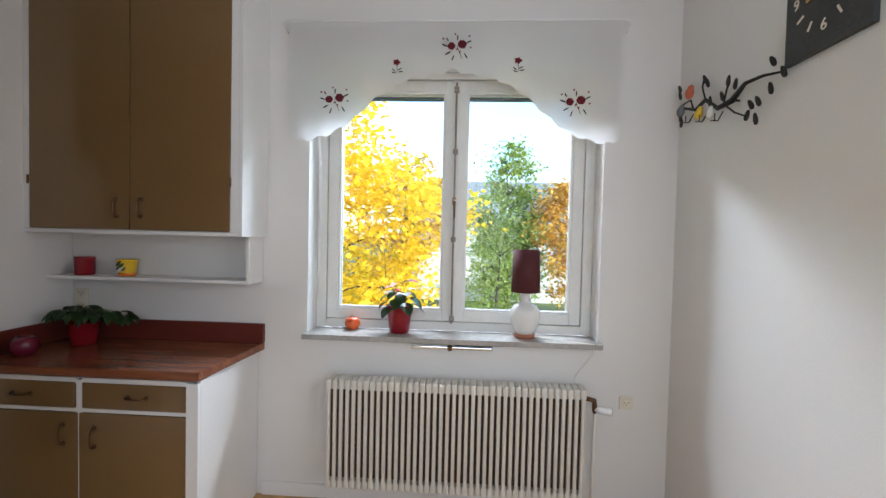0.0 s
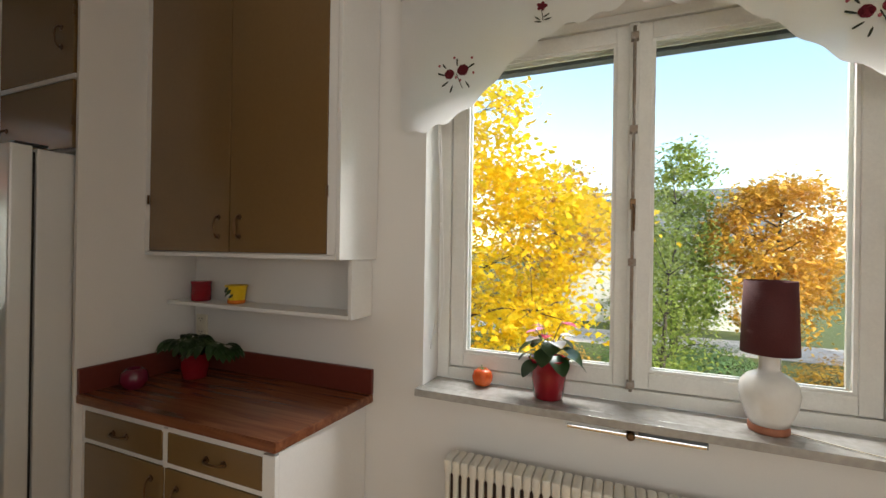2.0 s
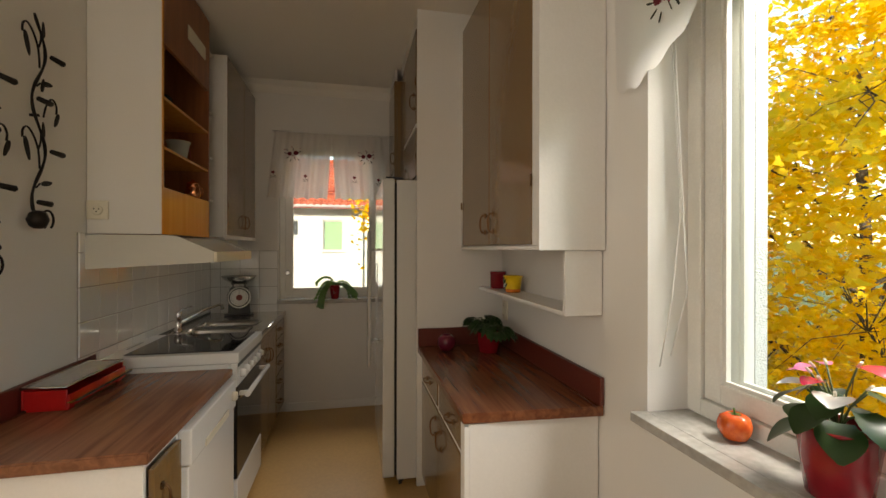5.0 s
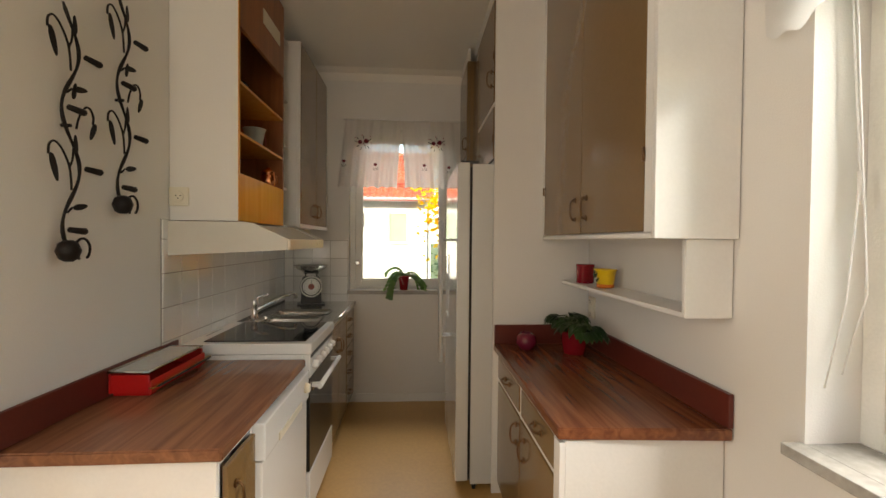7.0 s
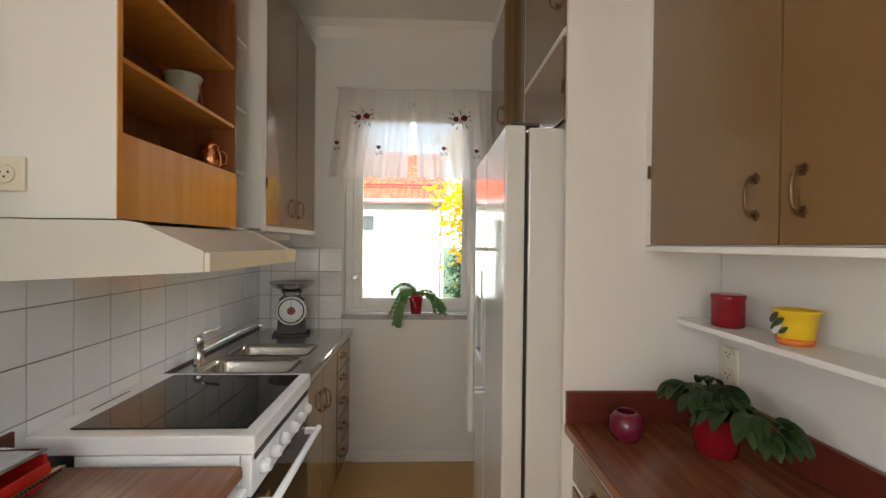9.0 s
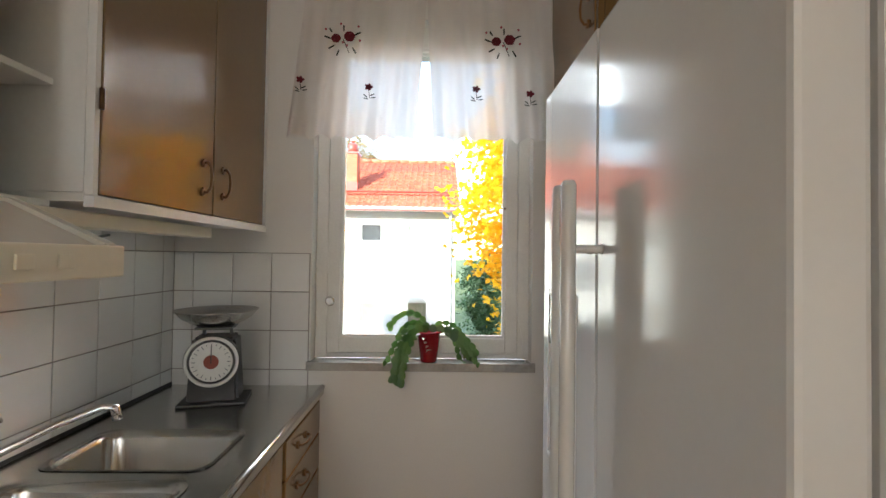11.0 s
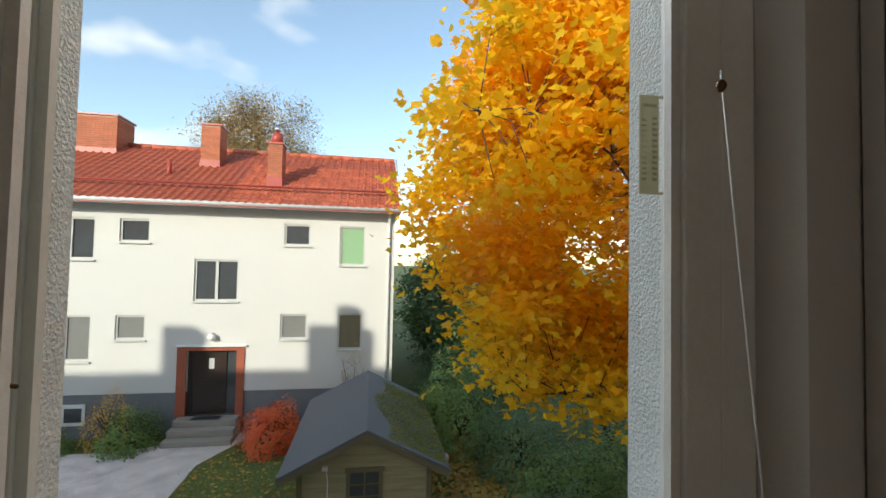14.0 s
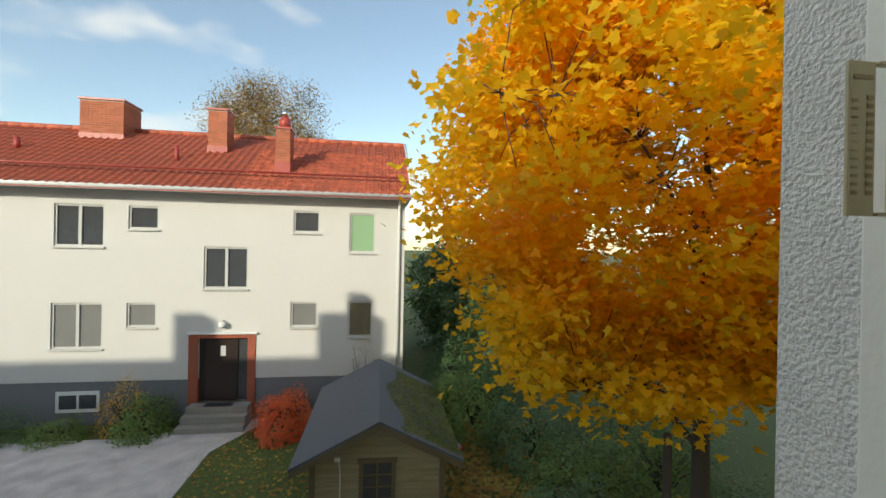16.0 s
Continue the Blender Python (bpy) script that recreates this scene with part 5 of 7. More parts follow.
def cactus():
    at = Vector((W - 0.010, 1.20, BZ0 + 0.001))
    t = thing("christmas_cactus", at, "trailing christmas cactus with flat segmented stems in a dark red pot", "potted plant")
    pot(t, at, 0.034, 0.048, 0.125, M_REDG)
    rnd = random.Random(11)
    top = at + Vector((0, 0, 0.13))
    for k in range(44):
        a = radians(rnd.uniform(165, 330)) if k < 32 else radians(rnd.uniform(40, 140))
        rch = 1.0 if k < 32 else 0.6
        d = Vector((max(-0.25, math.cos(a + 1.2)) * 0.8 + 0.15, math.sin(a) * (1.7 if k < 32 else 1.3), rnd.uniform(0.0, 0.34)))
        p, bm = top.copy(), bmesh.new()
        n = rnd.randint(6, 9)
        for j in range(n):
            d.normalize()
            ln = 0.032
            side = d.cross(Vector((1, 0.2, 0.1))).normalized()
            nrm = side.cross(d).normalized()
            prof = [(0, 0.2), (0.25, 0.8), (0.5, 0.9), (0.75, 1.0), (1.0, 0.45)]
            for s in (1, -1):
                pass
            L = [bm.verts.new(p + d * ln * f + side * 0.012 * w) for f, w in prof]
            R = [bm.verts.new(p + d * ln * f - side * 0.012 * w) for f, w in prof]
            C = [bm.verts.new(p + d * ln * f + nrm * 0.0025) for f, w in prof]
            for q in range(4):
                bm.faces.new((L[q], C[q], C[q + 1], L[q + 1])).smooth = True
                bm.faces.new((C[q], R[q], R[q + 1], C[q + 1])).smooth = True
            p = p + d * ln
            d = d + Vector((rnd.uniform(-0.1, 0.15), rnd.uniform(-0.15, 0.15), -0.42 * rch))
            if p.x < W - 0.115:
                d.x = abs(d.x)
            if p.z < BZ0 + 0.02 and p.x < W + 0.03:
                d.z, d.x = 0.05, 0.9
        tagged(part("stem", bm, M_LEAFC, t), kind="stuff")
    for k in range(5):
        bm = bmesh.new()
        blade(bm, top + Vector((0.045, -0.03 + 0.01 * k, -0.01 - 0.016 * k)), (0.6, rnd.uniform(-0.6, 0.2), 0.1), 0.03, 0.014, 0.6)
        part("flower", bm, M_CERAM, t)


def worktop_plant():
    at = Vector((-1.90, 2.13, 0.862))
    t = thing("trailing_house_plant", at, "bushy green house plant with drooping leaves in a red pot", "potted plant")
    pot(t, at, 0.055, 0.07, 0.12, M_REDG)
    rnd = random.Random(5)
    top = at + Vector((0, 0, 0.125))
    for cx, n, rr in ((-0.04, 16, 0.10), (0.15, 13, 0.11)):
        for k in range(n):
            a = 2 * math.pi * k / n + rnd.uniform(-0.3, 0.3)
            out = Vector((math.cos(a), math.sin(a) * 0.7, 0))
            hub = top + Vector((cx, -0.02, 0.03 if cx < 0 else 0.015))
            end = hub + out * rr * rnd.uniform(0.4, 0.8) + Vector((0, 0, rnd.uniform(0.0, 0.045)))
            bm = bmesh.new()
            for q in (-0.5, 0, 0.5):
                w = Vector((math.cos(a + q), math.sin(a + q) * 0.7, 0.05))
                blade(bm, end, w, 0.085, 0.042, 1.7, 0.2, 5)
            part("leaf", bm, M_LEAFD, t)
            part("stalk", tube(bmesh.new(), [top, (top + end) / 2 + Vector((0, 0, 0.04)), end], 0.0018, 5), M_STEM, t)


def table_lamp():
    at = (0.455, N + 0.06, AZ0 + 0.001)
    t = thing("table_lamp", at, "white ceramic table lamp with a burgundy drum shade", "lamp")
    part("foot", lathe(bmesh.new(), [(0.055, 0), (0.057, 0.004), (0.057, 0.02), (0.052, 0.024)], at, 40), mat("terracotta_foot", (0.36, 0.13, 0.07), 0.6), t, "terracotta foot")
    part("base", lathe(bmesh.new(), [(0.052, 0.022), (0.062, 0.045), (0.078, 0.09), (0.083, 0.125), (0.078, 0.155), (0.06, 0.178), (0.034, 0.192), (0.028, 0.20), (0.028, 0.235), (0.033, 0.245), (0.03, 0.252)], at, 48), M_CERAM, t, "bulbous white ceramic base")
    bm = bmesh.new()
    prof = [(0.080, 0.252), (0.0765, 0.36), (0.072, 0.485), (0.069, 0.485), (0.074, 0.36), (0.077, 0.252)]
    rings = [[bm.verts.new((at[0] + r * math.cos(2 * math.pi * k / 48), at[1] + r * math.sin(2 * math.pi * k / 48), at[2] + z)) for k in range(48)] for r, z in prof]
    for i in range(6):
        A, B = rings[i], rings[(i + 1) % 6]
        for k in range(48):
            bm.faces.new((A[k], A[(k + 1) % 48], B[(k + 1) % 48], B[k])).smooth = True
    part("shade", bm, M_SHADE, t, "burgundy cloth drum shade")
    part("stem", tube(bmesh.new(), [(at[0], at[1], at[2] + 0.25), (at[0], at[1], at[2] + 0.46)], 0.005, 8), M_BRASS, t)
    part("flex", tube(bmesh.new(), [(0.51, N + 0.05, AZ0 + 0.004), (0.68, N - 0.03, AZ0 + 0.004), (0.80, N - 0.06, AZ0), (0.80, N - 0.057, AZ0 - 0.05), (0.72, N - 0.01, 0.74), (0.74, N - 0.01, 0.62)], 0.0022, 6), M_BEIGE, t, "thin pale flex")


def tomato():
    at = (-0.525, N + 0.1, AZ0 + 0.001)
    t = thing("ceramic_tomato", at, "glossy red ceramic tomato with a green calyx on the window sill", "ornament")
    bm = lathe(bmesh.new(), [(0.012, 0.0), (0.03, 0.005), (0.041, 0.025), (0.0425, 0.042), (0.036, 0.062), (0.02, 0.072), (0.006, 0.067)], at, 40)
    for v in bm.verts:
        a = math.atan2(v.co.y - at[1], v.co.x - at[0])
        f = 1 + 0.035 * math.cos(5 * a)
        v.co.x, v.co.y = at[0] + (v.co.x - at[0]) * f, at[1] + (v.co.y - at[1]) * f
    part("fruit", bm, M_APPLE, t)
    bm = bmesh.new()
    for k in range(5):
        blade(bm, (at[0], at[1], at[2] + 0.069), (math.cos(k * 1.256), math.sin(k * 1.256), 0.3), 0.024, 0.008, 0.9, n=4)
    tube(bm, [(at[0], at[1], at[2] + 0.066), (at[0] - 0.004, at[1], at[2] + 0.086)], 0.0025, 6)
    part("calyx", bm, M_LEAFC, t)


def radiator():
    x0, x1, y0, y1, z0, z1 = -0.60, 0.755, 2.15, 2.25, 0.13, 0.715
    t = thing("radiator", (0.08, 2.2, 0), "cream ribbed column radiator under the window", "radiator")
    for z in (z0 + 0.035, z1 - 0.035):
        part("header", tube(bmesh.new(), [(x0, (y0 + y1) / 2, z), (x1, (y0 + y1) / 2, z)], 0.02, 14), M_RAD, t)
    bm = bmesh.new()
    box(bm, -0.0095, -0.05, z0 + 0.03, 0.0095, -0.03, z1 - 0.03, bevel=0.006)
    box(bm, -0.0095, 0.03, z0 + 0.03, 0.0095, 0.05, z1 - 0.03, bevel=0.006)
    box(bm, -0.0162, -0.049, z0 + 0.006, 0.0162, 0.049, z0 + 0.055, bevel=0.012)
    box(bm, -0.0162, -0.049, z1 - 0.052, 0.0162, 0.049, z1 + 0.004, bevel=0.012)
    first = part("rib", bm, M_RAD, t)
    n = 41
    for k in range(n):
        o = first if k == 0 else new("rib", first.data)
        if k:
            o.parent, o.matrix_parent_inverse = t, t.matrix_world.inverted()
        o.location = (x0 + 0.02 + (x1 - x0 - 0.04) * k / (n - 1), (y0 + y1) / 2, 0)
    # added sheet, its dark brown paints the shade in the rib gaps
    part("gap_shade_panel", boxes((x0 + 0.012, y0 + 0.028, z0 + 0.06, x1 - 0.012, y0 + 0.034, z1 - 0.058)), mat("rib_gap_shade", (0.075, 0.045, 0.032), 0.8), t, "dark brown sheet added for the shade between the ribs")
    v = part("valve", tube(bmesh.new(), [(x1, 2.2, 0.66), (x1 + 0.045, 2.2, 0.65), (x1 + 0.05, 2.2, 0.60), (x1 + 0.05, 2.2, 0.585)], [0.012, 0.014, 0.014, 0.01], 12), M_BRONZE, t)
    part("thermostat", tube(bmesh.new(), [(x1 + 0.05, 2.2, 0.605), (x1 + 0.075, 2.19, 0.605), (x1 + 0.125, 2.17, 0.605), (x1 + 0.13, 2.168, 0.605)], [0.014, 0.018, 0.02, 0.015], 16), M_ENAMEL, v)
    part("pipe", tube(bmesh.new(), [(x1 + 0.05, 2.2, 0.59), (x1 + 0.05, 2.21, 0.3), (x1 + 0.05, 2.21, 0.001)], 0.009, 10), M_RAD, t)


def bracket_bar():
    t = thing("window_winder_bar", (0.05, N - 0.03, 0.87), "narrow chrome bar with a round knob under the sill", "bar")
    part("plate", boxes((-0.18, N - 0.03, 0.868, 0.02, N - 0.014, 0.89), bevel=0.002), M_WHITE, t)
    part("bar", boxes((-0.165, N - 0.042, 0.872, 0.27, N - 0.031, 0.884), bevel=0.003), M_CHROME, t)
    part("plate", boxes((0.07, N - 0.03, 0.868, 0.275, N - 0.014, 0.89), bevel=0.002), M_PLINTH, t)
    part("knob", tube(bmesh.new(), [(0.045, N - 0.014, 0.878), (0.045, N - 0.05, 0.878), (0.045, N - 0.056, 0.878)], [0.014, 0.014, 0.008], 16), M_BRONZE, t)


def socket(name, at, normal, w=0.075, h=0.075, double=False, label="cream double wall socket"):
    t = thing(name, at, label, "socket")
    turn = Matrix.Translation(at) @ Matrix.Rotation(math.atan2(normal[1], normal[0]) + radians(90), 4, "Z")
    bm = boxes((-w / 2, -0.012, -h / 2, w / 2, 0, h / 2), bevel=0.004)
    bmesh.ops.transform(bm, matrix=turn, verts=bm.verts)
    part("plate", bm, M_BEIGE, t)
    for k in ((-1, 1) if double else (0,)):
        bm = tube(bmesh.new(), [(0, -0.0125, k * 0.035), (0, -0.016, k * 0.035)], [0.024, 0.022], 24)
        bmesh.ops.transform(bm, matrix=turn, verts=bm.verts)
        o = part("outlet", bm, M_BEIGE, t)
        bm = bmesh.new()
        for dx, dz in ((-0.010, 0.004), (0.010, 0.004), (0.0, -0.008)):
            tube(bm, [(dx, -0.0162, k * 0.035 + dz), (dx, -0.0168, k * 0.035 + dz)], 0.0032, 8)
        bmesh.ops.transform(bm, matrix=turn, verts=bm.verts)
        part("pin_holes", bm, M_DARK, o)


def slate_clock():
    y0, y1, z0, z1 = 1.205, 1.53, 2.085, 2.46
    x = E - 0.003
    t = thing("slate_wall_clock", (x, 1.37, z0), "dark slate wall clock with pale numerals and brass fittings", "clock")
    bm = boxes((x, y0, z0, x - 0.018, y1, z1), bevel=0.004)
    part("slate", bm, M_SLATE, t)
    cy, cz = (y0 + y1) / 2, (z0 + z1) / 2
    for k in range(12):
        if k in (6, 9):
            cu = bpy.data.curves.new("digit", "FONT")
            cu.body, cu.size, cu.extrude, cu.align_x, cu.align_y = str(k), 0.05, 0.001, "CENTER", "CENTER"
            tmp = bpy.data.objects.new("digit", cu)
            me = bpy.data.meshes.new_from_object(tmp)
            bpy.data.objects.remove(tmp)
            me.materials.append(M_BEIGE)
            o = new("numeral", me)
            o.parent, o.matrix_parent_inverse = t, t.matrix_world.inverted()
            a = 2 * math.pi * k / 12
            o.location = (x - 0.0195, cy - 0.115 * math.sin(a), cz + 0.115 * math.cos(a))
            o.rotation_euler = (radians(90), 0, radians(-90))
            continue
        a = 2 * math.pi * k / 12
        bm = boxes((-0.003, -0.0015, 0.095, 0.003, 0.0015, 0.125))
        bmesh.ops.transform(bm, matrix=Matrix.Translation((x - 0.0195, cy, cz)) @ Matrix.Rotation(radians(90), 4, "Z") @ Matrix.Rotation(-a, 4, "Y"), verts=bm.verts)
        part("hour_mark", bm, M_BEIGE, t)
    for nm, a, ln in (("hour_hand", 4.55, 0.07), ("minute_hand", 5.0, 0.10)):
        bm = boxes((-0.005, -0.001, -0.01, 0.005, 0.001, ln))
        bmesh.ops.transform(bm, matrix=Matrix.Translation((x - 0.023, cy, cz)) @ Matrix.Rotation(radians(90), 4, "Z") @ Matrix.Rotation(-a, 4, "Y"), verts=bm.verts)
        part(nm, bm, M_BRASS, t)
    part("hub", tube(bmesh.new(), [(x - 0.019, cy, cz), (x - 0.03, cy, cz)], 0.014, 20), M_BLACK, t)


def leaf_disc(bm, c, ax, ay, nrm, n=10):
    """A thin rounded leaf, thick enough to hold."""
    c, ax, ay, nrm = Vector(c), Vector(ax), Vector(ay), Vector(nrm)
    A = [bm.verts.new(c + ax * math.cos(2 * math.pi * k / n) + ay * math.sin(2 * math.pi * k / n) * (1 - 0.25 * math.cos(2 * math.pi * k / n))) for k in range(n)]
    B = [bm.verts.new(v.co + nrm) for v in A]
    bm.faces.new(A[::-1])
    bm.faces.new(B)
    for k in range(n):
        bm.faces.new((A[k], A[(k + 1) % n], B[(k + 1) % n], B[k]))


def bird_branch():
    x = E - 0.03
    t = thing("iron_bird_branch", (x, 1.9, 2.1), "black iron wall branch with leaves, small painted birds and candle holders", "wall ornament")
    main = [(x, 2.20, 2.135), (x, 2.08, 2.12), (x, 2.00, 2.16), (x, 1.90, 2.115), (x, 1.80, 2.14), (x, 1.72, 2.20), (x, 1.62, 2.215), (x, 1.53, 2.215)]
    part("branch", tube(bmesh.new(), main, [0.006, 0.008, 0.009, 0.01, 0.012, 0.008, 0.006, 0.004], 8), M_IRON, t)
    for pts in ([(x, 1.84, 2.12), (x, 1.78, 2.09), (x, 1.70, 2.07)], [(x, 2.10, 2.12), (x, 2.13, 2.17), (x, 2.22, 2.15)], [(x, 2.0, 2.16), (x, 2.03, 2.22), (x, 2.02, 2.25)], [(x, 2.2, 2.135), (x, 2.24, 2.10), (x, 2.22, 2.07)], [(x, 1.86, 2.13), (x, 1.84, 2.19), (x, 1.82, 2.22)]):
        part("twig", tube(bmesh.new(), pts, 0.004, 6), M_IRON, t)
    rnd = random.Random(4)
    for y, z in ((1.515, 2.215), (1.57, 2.26), (1.575, 2.165), (1.64, 2.125), (1.68, 2.115), (1.65, 2.06), (1.70, 2.075), (1.83, 2.225), (1.78, 2.205), (1.87, 2.165), (1.96, 2.15), (1.985, 2.235), (2.01, 2.255), (2.24, 2.235), (2.235, 2.20), (2.22, 2.09), (2.21, 2.06)):
        bm = bmesh.new()
        a = rnd.uniform(0.7, 2.2)
        leaf_disc(bm, (x, y, z), Vector((0, math.cos(a), math.sin(a))) * 0.024, Vector((0, -math.sin(a), math.cos(a))) * 0.013, (-0.003, 0, 0))
        part("leaf", bm, M_IRON, t)
    for y, z, m, s in ((2.12, 2.205, mat("orange_red_bird_paint", (0.55, 0.13, 0.06), 0.5), 1.0), (2.03, 2.10, M_YELLOW, 0.9), (2.20, 2.12, M_PLINTH, 0.9), (1.94, 2.10, M_CERAM, 0.8)):
        bm = lathe(bmesh.new(), [(0.004, -0.035 * s), (0.016 * s, -0.022 * s), (0.02 * s, 0.0), (0.014 * s, 0.018 * s), (0.013 * s, 0.028 * s), (0.004, 0.04 * s)], (0, 0, 0), 14)
        bmesh.ops.transform(bm, matrix=Matrix.Translation((x - 0.012, y, z)) @ Matrix.Rotation(0.5, 4, "X"), verts=bm.verts)
        part("bird", bm, m, t, "small painted bird")
    for y in (1.86, 1.98, 2.10):
        part("candle_bracket", tube(bmesh.new(), [(x, y, 2.10), (x - 0.02, y, 2.06), (x - 0.05, y, 2.06), (x - 0.05, y - 0.03, 2.06), (x - 0.05, y - 0.03, 2.09)], 0.0025, 6), M_IRON, t)
    part("wall_fixing", tube(bmesh.new(), [(x, 1.80, 2.14), (E - 0.001, 1.80, 2.14)], 0.005, 8), M_IRON, t)
    for o in t.children:
        for v in o.data.vertices:
            v.co.z -= 0.155 * (2.2 - v.co.y) / 0.67 - 0.015


def iron_vine(x, z0, z1):
    """A waved stem with cups at its bends, long hooked stalks with hanging leaves, and small upright leaves. u counts along -x."""
    y = S + 0.03
    t = thing("iron_vine_candle_holder", (x, y, z0), "black wrought-iron wall vine with curled leaves and candle cups", "wall ornament", group="iron vines on the wall")

    def wave(v):
        return 0.036 * math.cos(math.pi * (v - 0.055) / 0.19)
    n = 40
    part("stem", tube(bmesh.new(), [(x + wave((z1 - z0) * k / n), y, z0 + (z1 - z0) * k / n) for k in range(n + 1)], [0.0052 + 0.001 * math.sin(k) for k in range(n)] + [0.0035], 8), M_IRON, t)

    def leaf(u, v, du, dv, w):
        bm = bmesh.new()
        ln = math.hypot(du, dv)
        leaf_disc(bm, (x + u, y + 0.014, z0 + v), (du / 2, 0, dv / 2), (-dv / ln * w, 0, du / ln * w), (0, 0.003, 0), 12)
        part("leaf", bm, M_IRON, t)

    def stalk(pts):
        pts = [Vector((x + u, y + 0.008, z0 + v)) for u, v in pts]
        fine = []
        for i in range(len(pts) - 1):
            p0, p1, p2, p3 = pts[max(0, i - 1)], pts[i], pts[i + 1], pts[min(len(pts) - 1, i + 2)]
            for g in (0, 0.25, 0.5, 0.75):
                fine.append(0.5 * ((2 * p1) + (p2 - p0) * g + (2 * p0 - 5 * p1 + 4 * p2 - p3) * g * g + (3 * p1 - 3 * p2 + p3 - p0) * g ** 3))
        part("stalk", tube(bmesh.new(), fine + [pts[-1]], 0.0035, 6), M_IRON, t)
    for r in range(3):
        o = 0.385 * r
        if o + 0.33 < z1 - z0:
            stalk([(0.008, o + 0.174), (0.016, o + 0.246), (0.043, o + 0.297), (0.072, o + 0.319), (0.093, o + 0.305), (0.096, o + 0.275)])
            leaf(0.084, o + 0.237, -0.024, -0.085, 0.011)
            stalk([(0.016, o + 0.246), (0.004, o + 0.275), (0.0, o + 0.31)])
            leaf(0.0, o + 0.325, 0.004, 0.06, 0.008)
        if o + 0.48 < z1 - z0:
            stalk([(-0.012, o + 0.377), (-0.025, o + 0.42), (-0.050, o + 0.457), (-0.072, o + 0.460), (-0.087, o + 0.437), (-0.085, o + 0.41)])
            leaf(-0.075, o + 0.383, 0.024, -0.06, 0.010)
            leaf(0.004, o + 0.495, -0.01, 0.055, 0.008)
        if o + 0.12 < z1 - z0:
            stalk([(wave(o + 0.10), o + 0.10), (wave(o + 0.10) - 0.02, o + 0.118)])
            leaf(wave(o + 0.10) - 0.045, o + 0.122, -0.06, 0.012, 0.010)
    for v in (0.045, 0.25, 0.435, 0.62, 0.81):
        if v < z1 - z0:
            u = x + wave(v)
            part("candle_cup", tube(bmesh.new(), [(u - 0.002, y + 0.02, z0 + v), (u - 0.052, y + 0.03, z0 + v - 0.004), (u - 0.055, y + 0.03, z0 + v - 0.004)], [0.009, 0.0115, 0.009], 14), M_IRON, t)
    part("ring", tube(bmesh.new(), [(x - 0.034 + 0.032 * math.cos(a), y + 0.01, z0 - 0.018 + 0.036 * math.sin(a)) for a in [-0.4 - k * math.pi / 9 for k in range(-13, 3)]], 0.0045, 6), M_IRON, t)
    part("weight", lathe(bmesh.new(), [(0.012, -0.034), (0.026, -0.024), (0.034, 0), (0.026, 0.024), (0.012, 0.034)], (x + 0.045, y + 0.025, z0 - 0.022), 18), M_IRON, t)
    part("wall_fixing", tube(bmesh.new(), [(x, y, (z0 + z1) / 2), (x, S + 0.001, (z0 + z1) / 2)], 0.006, 8), M_IRON, t)


def foil_dispenser():
    x0, x1, y0, y1, z = -1.785, -1.38, 0.172, 0.325, 0.851
    t = thing("kitchen_roll_cutter", (-1.65, 0.28, z), "red metal roll dispenser with grey lids and a toothed cutting edge", "dispenser")
    pieces("side_wall", t, M_REDP, (x0, y0, z + 0.012, x1, y0 + 0.008, z + 0.085), (x0, y1 - 0.008, z + 0.012, x1, y1, z + 0.06), (x0, y0 + 0.009, z + 0.012, x0 + 0.008, y1 - 0.009, z + 0.08), (x1 - 0.008, y0 + 0.009, z + 0.012, x1, y1 - 0.009, z + 0.08))
    part("tray", boxes((x0 + 0.009, y0 + 0.009, z + 0.012, x1 - 0.009, y1 - 0.009, z + 0.02)), M_REDP, t)
    part("lid", boxes((x0 + 0.01, y0 + 0.004, z + 0.086, x1 - 0.01, y0 + 0.135, z + 0.091), bevel=0.002), mat("grey_lid_lacquer", (0.50, 0.51, 0.52), 0.25), t, "grey steel lid")
    part("lid_rim", tube(bmesh.new(), [(x0, y0, z + 0.092), (x1, y0, z + 0.092), (x1, y0 + 0.14, z + 0.09), (x0, y0 + 0.14, z + 0.09)], 0.005, 8, closed=True), M_STEEL, t)
    part("cutting_bar", boxes((x0 - 0.02, y1 + 0.004, z + 0.035, x1 + 0.02, y1 + 0.02, z + 0.04), bevel=0.001), M_BRASS, t)
    bm = bmesh.new()
    for k in range(40):
        a = x0 + (x1 - x0) * k / 40
        box(bm, a, y1 + 0.021, z + 0.034, a + 0.004, y1 + 0.027, z + 0.041)
    part("teeth", bm, M_BLACK, t)
    for a in (x0 + 0.03, x1 - 0.03):
        part("foot", boxes((a - 0.02, y0 + 0.01, z, a + 0.02, y1 - 0.01, z + 0.0115), bevel=0.002), M_REDP, t)


